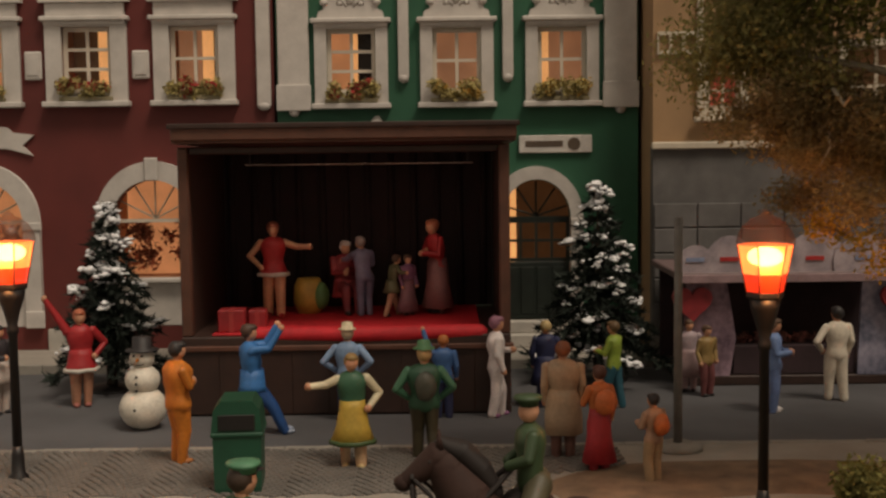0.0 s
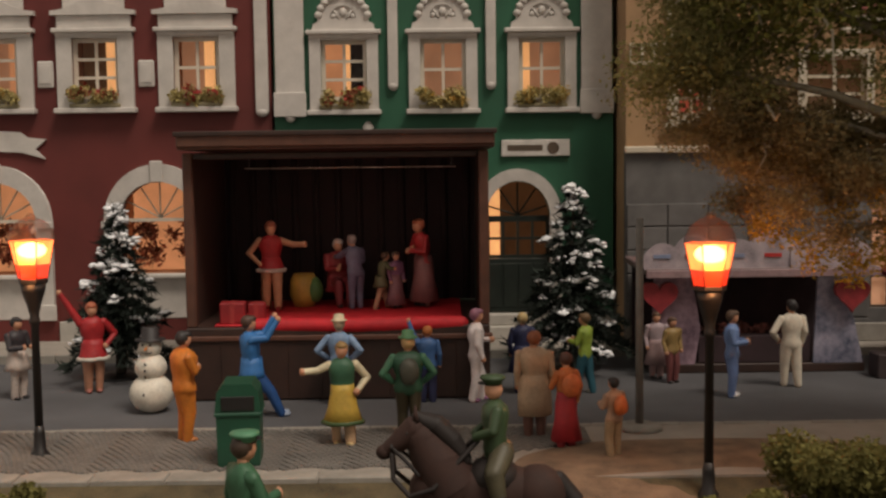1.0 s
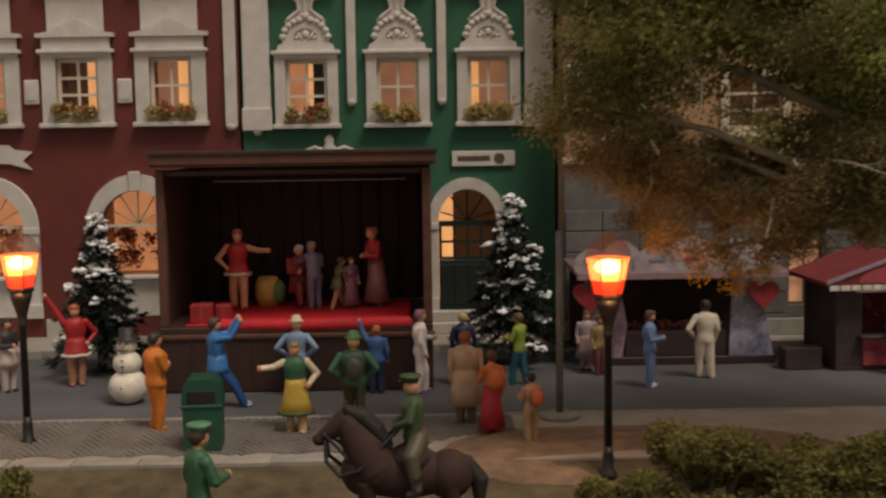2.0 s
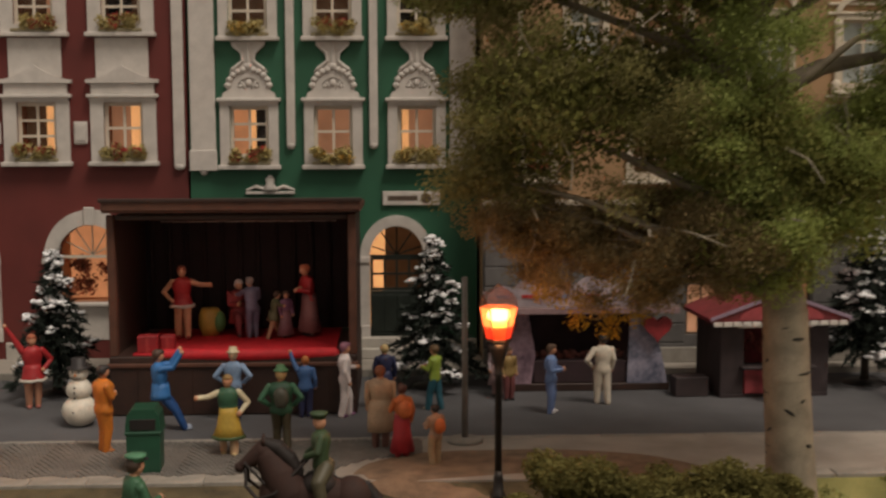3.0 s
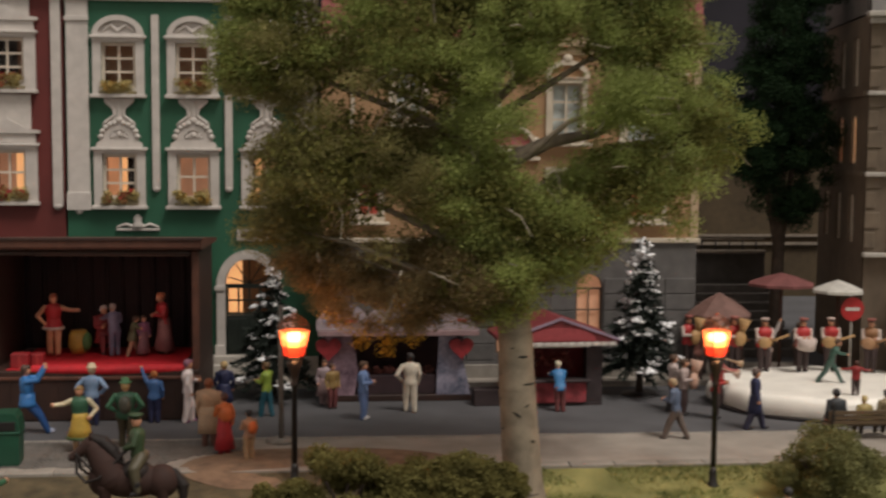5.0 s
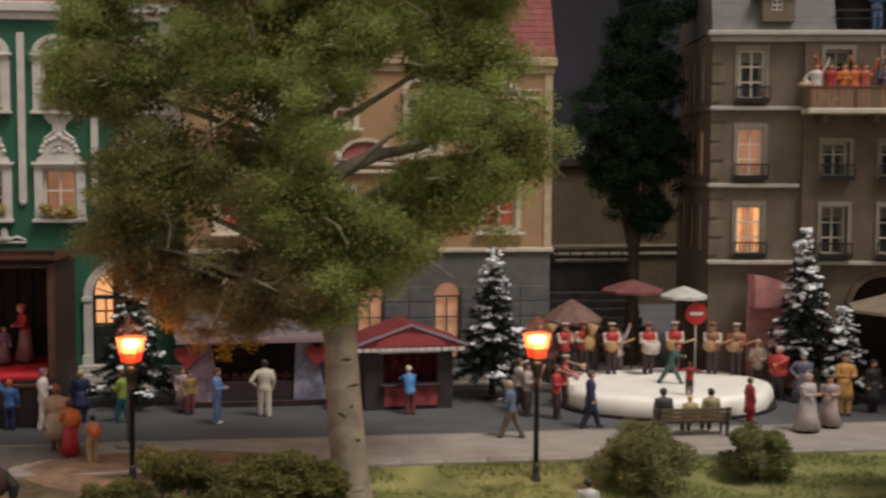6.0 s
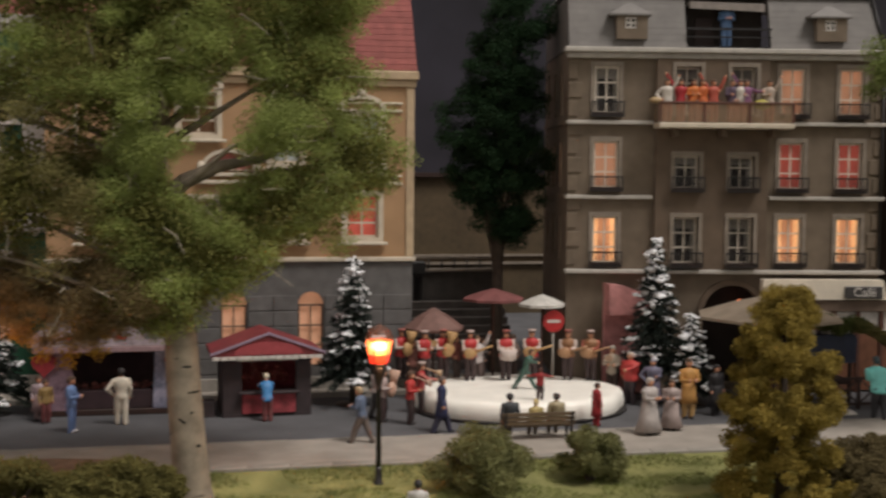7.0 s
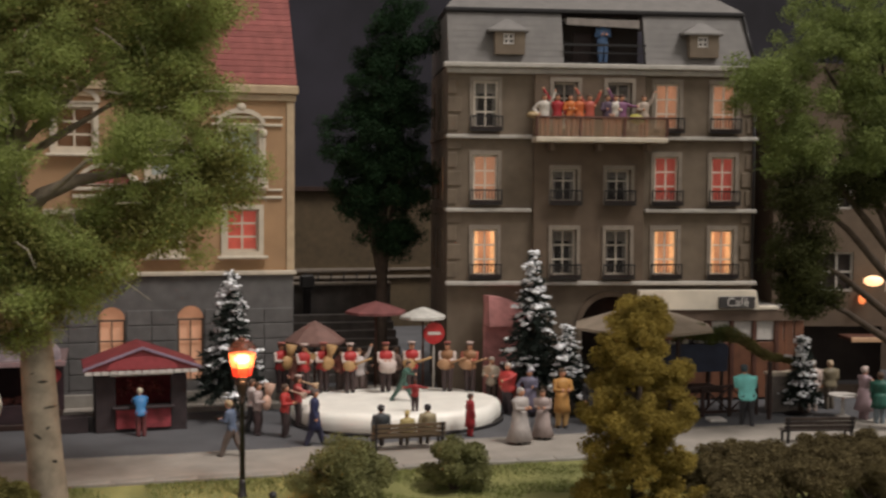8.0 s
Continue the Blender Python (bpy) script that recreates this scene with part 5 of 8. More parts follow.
# ---- trees ----
def fir_tree(x, y, h, r, seed, snow=1.0, z=0.0):
    rng = np.random.default_rng(seed)
    tr = thing("christmas_tree", spot(x, y, z, float(rng.uniform(0, 360))), "dark fir tree with clumps of snow on its branches", "fir tree", "snowy fir trees")
    part("trunk", Geo().tube((0, 0, 0), (0, 0, 0.95 * h), 0.15, 0.03, 8), BARK_DARK, tr)
    g, w = Geo(), Geo()
    tiers = int(h / 0.42)
    foot = 0.22 * h
    tips = []
    for i in range(tiers):
        k = i / (tiers - 1)
        zc = foot + (h - foot - 0.12) * k
        rad = r * (1 - k) ** 0.95 * (1 + 0.12 * math.sin(i * 2.4 + seed)) + 0.13
        n = max(5, int(13 * (1 - k) + 5))
        for j in range(n):
            t = 2 * math.pi * (j + rng.random()) / n
            ln = rad * rng.uniform(0.72, 1.12)
            tip = np.array([ln * math.cos(t), ln * math.sin(t), zc - 0.32 * ln + rng.uniform(-.1, .1)])
            root = np.array([0, 0, zc + 0.14])
            tips.append((root, tip))
            for q in range(int(28 + 62 * ln)):
                f = rng.uniform(0.05, 1.0)
                c = root + (tip - root) * f
                d = np.array([math.cos(t), math.sin(t), 0]) * 0.12 + rng.normal(size=3) * 0.11
                sd = np.cross(d, rng.normal(size=3))
                sd = sd / (np.linalg.norm(sd) + 1e-6) * 0.04
                m = len(g.v)
                g.v += [tuple(c - sd), tuple(c + sd), tuple(c + d)]
                g.face((m, m + 1, m + 2))
    # snow lies in crusty uneven patches, thick towards the top
    for root, tip in tips:
        k = (tip[2] - foot) / (h - foot)
        if rng.random() > min(0.9, (0.20 + 0.32 * k) * snow):
            continue
        big = rng.uniform(0.5, 1.25)
        f0 = rng.uniform(0.45, 1.0)
        dr = (tip - root) / (np.linalg.norm(tip - root) + 1e-6)
        for q in range(int(rng.integers(8, 17))):
            c = root + (tip - root) * f0 + dr * rng.uniform(-0.22, 0.16) * big + np.array([rng.normal() * 0.13 * big, rng.normal() * 0.13 * big, 0.06 + rng.uniform(-.03, .04)])
            s = rng.uniform(0.035, 0.105) * big
            w.ball(tuple(c), (s * rng.uniform(.8, 1.5), s * rng.uniform(.8, 1.5), s * rng.uniform(0.4, 0.75)), 0, 8, 5, wob=0.5)
    for q in range(26):
        f = rng.random()
        t = rng.uniform(0, 6.28)
        k = 0.03 + 0.22 * f
        s0 = rng.uniform(0.05, 0.09)
        w.ball((k * math.cos(t), k * math.sin(t), h - 0.02 - 0.62 * f), (s0, s0, s0 * 0.8), 0, 7, 5, wob=0.4)
    part("needles", g, NEEDLE, tr, fix=False)
    part("snow", w, SNOW, tr, "white snow clumps", fix=False)
    part("foot", Geo().lathe([(0.75, 0), (0.72, 0.05), (0.2, 0.12)], seg=16), BLACK, tr)


for a in ((-7.15, 30.0, 4.65, 1.35, 1, 1.4), (5.33, 30.4, 4.95, 1.6, 2, 1.4), (20.0, 30.2, 6.2, 1.6, 3, 1.35), (33.3, 29.2, 7.0, 1.55, 4, 1.2), (34.3, 27.6, 3.8, 0.95, 5, 1.7), (44.5, 25.3, 3.4, 0.75, 6, 1.4)):
    fir_tree(*a)


def birch():
    bark = mat("birch_bark", (0.23, 0.19, 0.142), 0.8, size=0.5, vary=0.32, bump=0.5)
    twig = mat("birch_limb", (0.25, 0.205, 0.15), 0.85, size=0.4, vary=0.35, bump=0.5)
    tr = thing("birch_tree", spot(13.2, 18.5), "birch tree with pale marked trunk and broad olive crown", "tree")
    pts = [(0.06, -1.4, -0.62), (0.0, -1.4, 0.1), (-0.08, -1.42, 1.2), (-0.22, -1.48, 3.0), (-0.3, -1.5, 4.6), (-0.6, -1.1, 6.6), (-1.15, -0.4, 8.8), (-1.0, 0.1, 12.0), (-0.7, 0.2, 15.0)]
    rad = [0.70, 0.60, 0.55, 0.53, 0.50, 0.45, 0.34, 0.22, 0.08]
    trunk = part("trunk", Geo().limb(pts, rad, 0, 18), bark, tr, "pale tan bark with black marks")
    rng = np.random.default_rng(5)
    for i in range(30):
        z = -0.2 + 5.6 * (i + rng.random()) / 30
        t = rng.uniform(0, 2 * math.pi)
        k = np.interp(z, [p[2] for p in pts], rad) + 0.004
        x0 = np.interp(z, [p[2] for p in pts], [p[0] for p in pts])
        y0 = np.interp(z, [p[2] for p in pts], [p[1] for p in pts])
        wd, hh = rng.uniform(0.12, 0.5) * rng.choice((0.6, 1.0)), rng.uniform(0.015, 0.05)
        g, tilt = Geo(), rng.normal() * 0.12
        for j in range(6):
            a = t + wd * (j / 5 - 0.5) / k * 1.2
            zt = z + tilt * (j / 5 - 0.5)
            th = hh * math.sin(math.pi * (j + 0.6) / 6.2)
            g.v += [(x0 + k * math.cos(a), y0 + k * math.sin(a), zt - th), (x0 + k * math.cos(a), y0 + k * math.sin(a), zt + th)]
        for j in range(5):
            g.face((2 * j, 2 * j + 2, 2 * j + 3, 2 * j + 1))
        part("bark_mark", g, BLACK, trunk, fix=False)
    # limbs reach into the lobes of the crown
    lobes = [((6.5, 18, 12.5), (2.5, 2.2, 1.6)), ((7.8, 17.6, 9.4), (2.6, 2.4, 2.1)), ((7.4, 18.6, 6.9), (2.0, 1.8, 1.4)), ((9.8, 17.2, 6.5), (2.3, 2.2, 1.6)),
             ((12.2, 16.8, 6.4), (2.2, 2.0, 1.5)), ((10.7, 19.2, 9.4), (2.2, 2.0, 1.9)), ((10.2, 17.0, 12.6), (2.6, 2.3, 2.2)), ((14.2, 16.9, 7.6), (2.2, 2.0, 1.5)),
             ((16.4, 17.4, 8.9), (2.3, 2.0, 1.5)), ((18.3, 18.2, 10.4), (2.0, 1.8, 1.8)), ((16.8, 18.0, 13.0), (2.3, 2.2, 1.6)), ((13.6, 17.4, 15.4), (3.2, 2.6, 2.3)),
             ((9.4, 18.2, 15.6), (3.2, 2.6, 2.3)), ((17.2, 18.2, 15.8), (2.3, 2.2, 1.9)), ((6.7, 18.4, 9.0), (1.4, 1.4, 1.6)), ((12.6, 20.4, 7.8), (1.8, 1.4, 1.4)),
             ((11.6, 16.2, 8.6), (1.9, 1.5, 1.6)), ((12.2, 16.0, 11.4), (1.5, 1.4, 1.7)), ((13.0, 16.2, 13.4), (1.8, 1.4, 1.3)), ((15.8, 16.4, 11.2), (1.2, 1.2, 0.9)), ((5.9, 18.2, 14.4), (1.5, 1.4, 1.4)), ((5.2, 18.2, 12.2), (1.2, 1.2, 1.2)), ((6.1, 18.2, 7.6), (1.0, 1.0, 0.8)), ((12.0, 18.4, 14.2), (1.8, 1.6, 1.3)), ((16.4, 18.6, 14.4), (1.6, 1.5, 1.3))]
    for i, (c, r) in enumerate(lobes):
        z0 = max(4.8, min(c[2] - 2.4, 11))
        p0 = Vector((np.interp(z0, [p[2] for p in pts], [p[0] for p in pts]), np.interp(z0, [p[2] for p in pts], [p[1] for p in pts]), z0))
        p2 = Vector((c[0] - 13.2, c[1] - 18.5, c[2]))
        p1 = p0.lerp(p2, 0.3) + Vector((0.1 * (i % 2), 0, 0.28 - 0.12 * (i % 3)))
        p3 = p0.lerp(p2, 0.65) + Vector((-0.1, 0.12 * (i % 2), 0.4 - 0.1 * (i % 3)))
        part("limb", Geo().limb([tuple(p0), tuple(p1), tuple(p3), tuple(p2)], [0.17, 0.11, 0.07, 0.03], 0, 8), twig, tr)
    part("limb", Geo().limb([(-1.1, -0.45, 8.7), (-0.2, -0.2, 9.6), (0.9, 0.0, 10.1), (2.3, 0.1, 10.35), (3.6, 0.0, 11.2)], [0.3, 0.26, 0.2, 0.14, 0.06], 0, 10), twig, tr, "thick grey-brown side limb")
    # each lobe is a cluster of smaller clumps
    clumps = []
    for c, r in lobes:
        for _ in range(30):
            d = rng.normal(size=3)
            d /= np.linalg.norm(d)
            q = np.array(c) - np.array((13.2, 18.5, 0)) + d * np.array(r) * rng.uniform(0.45, 1.0)
            s = rng.uniform(0.38, 0.75)
            clumps.append((tuple(q), (s * 1.15, s * 1.15, s * 0.8)))
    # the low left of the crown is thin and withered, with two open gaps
    def in_gap(q):
        x, y, z = q[0] + 13.2, q[1] + 18.5, q[2]
        return (abs(x - 8.1 - 0.34 * (y - 17.5)) < 0.85 and abs(z - 7.2) < 0.6 and rng.random() < 0.92) or (abs(x - 13.8) < 0.9 and abs(z - 10.45) < 1.3)
    clumps = [k for k in clumps if not in_gap(k[0])]
    low = [k for k in clumps if k[0][2] < 7.0 and k[0][0] < -1.5]
    high = [k for k in clumps if not (k[0][2] < 7.0 and k[0][0] < -1.5)]
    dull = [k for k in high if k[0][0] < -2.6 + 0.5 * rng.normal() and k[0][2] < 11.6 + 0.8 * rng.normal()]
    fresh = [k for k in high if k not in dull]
    n = 400000 * len(fresh) // len(high)
    part("crown", leaf_cloud(fresh, n, 0.043, rng, shell=0.15), LEAF, tr, "olive-green fine foliage", fix=False)
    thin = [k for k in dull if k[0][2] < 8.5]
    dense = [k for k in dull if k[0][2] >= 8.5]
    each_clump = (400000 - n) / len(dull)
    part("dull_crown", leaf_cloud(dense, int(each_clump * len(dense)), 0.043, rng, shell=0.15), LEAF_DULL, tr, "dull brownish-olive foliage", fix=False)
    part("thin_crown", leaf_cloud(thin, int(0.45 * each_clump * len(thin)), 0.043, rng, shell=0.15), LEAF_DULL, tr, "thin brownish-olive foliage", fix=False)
    pale = mat("pale_twig", (0.30, 0.26, 0.20), 0.85, size=0.3, vary=0.3)
    for c, r in lobes[:20]:
        for _ in range(3):
            d = rng.normal(size=3)
            d[1] = -abs(d[1]) - 0.3
            d /= np.linalg.norm(d)
            q0 = np.array(c) - np.array((13.2, 18.5, 0)) + d * np.array(r) * 0.55
            q1 = q0 + d * np.array(r) * 0.5 + rng.normal(size=3) * 0.25
            part("twig", Geo().limb([tuple(q0), tuple((q0 + q1) / 2 + rng.normal(size=3) * 0.08), tuple(q1)], [0.035, 0.022, 0.01], 0, 5), pale, tr)
    for _ in range(90):
        s = rng.uniform(0.35, 0.7)
        low.append(((rng.uniform(7.2, 12.6) - 13.2, rng.uniform(18.0, 20.5) - 18.5, 4.6 + 2.6 * rng.random() ** 0.8), (s, s, 0.7 * s)))
    low = [k for k in low if not in_gap(k[0])]
    part("low_crown", leaf_cloud(low, 100000, 0.038, rng, shell=0.1), LEAF_BROWN, tr, "thin withered brown foliage", fix=False)
    for k in low[::20]:
        p = Vector(k[0])
        q = Vector((-0.2, -1.3, 5.6))
        m1, m2 = q.lerp(p, 0.4) + Vector((0, 0, 0.35)), q.lerp(p, 0.75) + Vector((0.1, 0.1, 0.2))
        part("twig", Geo().limb([tuple(q), tuple(m1), tuple(m2), tuple(p)], [0.06, 0.04, 0.025, 0.012], 0, 6), twig, tr)
    # leaves filling the lobes, coloured darker to stand for shade within the crown
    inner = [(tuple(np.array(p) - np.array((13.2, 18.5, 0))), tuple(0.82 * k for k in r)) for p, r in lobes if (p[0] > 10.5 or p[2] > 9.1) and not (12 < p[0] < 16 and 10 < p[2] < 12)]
    part("inner_crown", leaf_cloud(inner, 105000, 0.075, rng, shell=0.1), LEAF_CORE_SHADE, tr, fix=False)
    yl = [((8.9 - 13.2 + rng.uniform(-1.4, 1.6), 20.0 - 18.5 + rng.uniform(-.8, .8), 4.55 + rng.uniform(-.9, .7)), (0.38, 0.36, 0.3)) for _ in range(20)]
    part("yellow_spray", leaf_cloud(yl, 2700, 0.05, rng, shell=0.2), LEAF_YELLOW, tr, "yellowed low leaves", fix=False)
    part("limb", Geo().limb([(-0.2, -1.35, 5.2), (-2.0, 0.6, 5.0), (-4.4, 1.5, 4.4)], [0.16, 0.09, 0.03], 0, 7), twig, tr)


birch()


def round_bush(x, y, r, h, seed, leaf, label, count=4500, name="bush", category="bush", clumps=26, size=0.10, core=True):
    rng = np.random.default_rng(seed)
    bs = thing(name, spot(x, y, lawn_z(x, y)), label, category)
    cl = []
    for _ in range(clumps):
        t, k = rng.uniform(0, 2 * math.pi), math.sqrt(rng.random())
        z = h * rng.uniform(0.22, 0.86)
        lim = r * math.sqrt(max(0.1, 1 - ((z / h - 0.35) / 0.72) ** 2)) * 0.82
        s = rng.uniform(0.22, 0.36) * min(r, h)
        cl.append(((lim * k * math.cos(t), lim * k * math.sin(t) * 0.9, z), (s, s, s * 0.8)))
    part("foliage", leaf_cloud(cl, count * 5, size * 0.52, rng, shell=0.2), leaf, bs, fix=False)
    for k, (q, s) in enumerate((((0.1, 0, h * 0.5), 0.14), ((-r * 0.4, 0.1, h * 0.5), 0.1), ((r * 0.4, -0.1, h * 0.5), 0.1))):
        part("stem", Geo().limb([(0.08 * (k - 1), 0, -0.1), q], [s, 0.05], 0, 6), BARK_DARK, bs)
    return bs


HEDGE = mat("hedge_leaf", (0.175, 0.16, 0.055), 0.9, size=0.6, vary=0.4, island=0.2, thin=0.35)
BROWN_SHRUB = mat("brown_shrub_leaf", (0.14, 0.112, 0.055), 0.9, size=0.6, vary=0.4, island=0.25, thin=0.3)
round_bush(22.5, 17.2, 1.9, 2.05, 11, LEAF_BUSH, "rounded grey-green bush on the lawn", 6000)
round_bush(26.45, 17.8, 1.25, 1.8, 12, LEAF_BUSH, "smaller rounded grey-green bush on the lawn", 4000)
for i, (x, y, r, h) in enumerate(((6.2, 15.4, 0.9, 1.3), (8.0, 16.0, 1.3, 2.0), (9.8, 16.2, 1.3, 1.65), (11.3, 15.6, 1.2, 2.0), (12.35, 15.3, 0.95, 1.75), (-5.2, 15.6, 0.9, 1.4), (35.2, 15.6, 1.3, 1.20), (36.9, 17.6, 1.5, 1.24), (38.9, 17.9, 1.5, 1.16), (41.0, 17.9, 1.5, 1.12), (43.2, 18.0, 1.5, 1.20), (33.8, 11.6, 1.1, 1.23), (36.8, 15.8, 1.4, 1.12), (38.4, 15.6, 1.4, 1.28), (40.5, 15.4, 1.4, 1.36), (42.6, 15.8, 1.5, 1.28), (37.4, 13.2, 1.3, 1.42), (39.6, 13.0, 1.3, 1.42), (35.2, 13.4, 1.2, 1.33), (33.9, 15.8, 0.9, 0.80), (44.8, 17.4, 1.4, 1.12))):
    round_bush(x, y, r, h, 60 + i, (HEDGE if i < 6 else BROWN_SHRUB), "low brownish-green hedge shrub" if i < 6 else "low dark brown shrub at the lawn's edge", 3200, name="hedge_shrub", category="shrub")


def thuja():
    rng = np.random.default_rng(31)
    tr = thing("thuja", spot(31.55, 14.0, -0.42), "tall golden-green ragged conifer shrub", "shrub")
    part("trunk", Geo().tube((0, 0, -0.1), (0, 0, 5.5), 0.25, 0.05, 8), BARK_DARK, tr)
    cl = []
    for _ in range(230):
        z = 6.5 * rng.random() ** 1.1 + 0.2
        lim = 2.15 - 0.14 * z - 0.85 * max(0, z - 5.2) ** 1.3 * 0.55 + 0.16 * math.sin(2.3 * z)
        t, k = rng.uniform(0, 2 * math.pi), rng.uniform(0.35, 1.0)
        s = rng.uniform(0.22, 0.46)
        cl.append(((lim * k * math.cos(t), lim * k * math.sin(t), z), (s, s, s * 0.85)))
    part("foliage", leaf_cloud(cl, 120000, 0.05, rng, shell=0.15), LEAF_THUJA, tr, fix=False)


thuja()


def leafy_tree(x, y, lobes, seed, leaf, label, count, trunk_r=0.5, size=0.13, low=None, edge=11.0):
    rng = np.random.default_rng(seed)
    tr = thing("tree", spot(x, y), label, "tree")
    top = max(c[2] for c, r in lobes)
    part("trunk", Geo().limb([(0, 0, -0.1), (0.1, 0, top * 0.4), (0, 0, top * 0.9)], [trunk_r, trunk_r * 0.7, 0.1], 0, 12), BARK_DARK, tr)
    cl = []
    for c, r in lobes:
        p = (c[0] - x, c[1] - y, c[2])
        part("limb", Geo().limb([(0, 0, max(1.5, p[2] * 0.55)), (p[0] * 0.6, p[1] * 0.6, p[2] * 0.85), p], [0.2, 0.12, 0.04], 0, 7), BARK_DARK, tr)
        for _ in range(40):
            d = rng.normal(size=3)
            d /= np.linalg.norm(d)
            s = rng.uniform(0.3, 0.75)
            cl.append((tuple(np.array(p) + d * np.array(r) * rng.uniform(0.4, 1.0)), (s, s, s * 0.8)))
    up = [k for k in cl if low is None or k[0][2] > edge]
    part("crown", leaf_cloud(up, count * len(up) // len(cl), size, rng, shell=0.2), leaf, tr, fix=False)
    # clumps below edge get a darker leaf that paints the shade under the crown
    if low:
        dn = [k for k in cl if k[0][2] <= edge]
        part("low_crown", leaf_cloud(dn, count * len(dn) // len(cl), size, rng, shell=0.2), low, tr, "brown-green hanging foliage with shade painted into its leaf colour", fix=False)


# low: the same park leaf, darkened to carry the lower crown's shade
leafy_tree(46.6, 20.8, [((39.7, 20.4, 14.0), (1.8, 1.7, 1.5)), ((42.2, 20.5, 14.8), (2.4, 2.0, 2.0)), ((44.6, 20.6, 13.1), (2.2, 1.9, 2.0)), ((43.0, 20.5, 17.0), (2.5, 2.1, 1.7)), ((40.9, 20.4, 11.7), (1.5, 1.5, 1.2)), ((41.5, 20.5, 9.8), (1.5, 1.5, 1.6)), ((41.2, 20.5, 7.6), (1.35, 1.3, 1.7)), ((41.6, 20.5, 5.9), (1.15, 1.1, 1.0)), ((44.3, 20.6, 10.2), (1.8, 1.6, 1.5)), ((46.4, 20.8, 11.0), (2.0, 1.8, 2.4)), ((46.6, 20.8, 15.4), (2.4, 2.0, 2.2)), ((44.8, 20.0, 11.8), (1.9, 1.6, 1.6)), ((46.6, 20.0, 13.2), (1.9, 1.7, 1.7)), ((44.4, 20.2, 15.6), (1.9, 1.7, 1.6))], 71, mat("park_leaf", (0.215, 0.26, 0.085), 0.85, size=1.2, vary=0.35, island=0.12, thin=0.35), "broad green park tree with a dense hanging crown", 165000, size=0.06, low=mat("shaded_park_leaf", (0.05, 0.055, 0.018), 0.9, size=1.0, vary=0.4, island=0.15, thin=0.3), edge=10.6)
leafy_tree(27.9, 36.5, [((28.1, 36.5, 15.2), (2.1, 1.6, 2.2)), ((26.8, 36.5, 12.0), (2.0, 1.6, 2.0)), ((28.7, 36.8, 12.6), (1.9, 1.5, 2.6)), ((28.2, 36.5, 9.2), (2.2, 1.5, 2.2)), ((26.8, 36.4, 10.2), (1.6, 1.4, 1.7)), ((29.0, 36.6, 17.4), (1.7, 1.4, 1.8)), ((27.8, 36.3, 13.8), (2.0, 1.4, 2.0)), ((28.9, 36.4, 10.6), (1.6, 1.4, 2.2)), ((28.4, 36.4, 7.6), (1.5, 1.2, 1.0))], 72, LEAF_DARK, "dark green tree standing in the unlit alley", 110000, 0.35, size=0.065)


# ---- market huts ----
BOOTH_BLUE = paint(0.20, 0.24, 0.36)


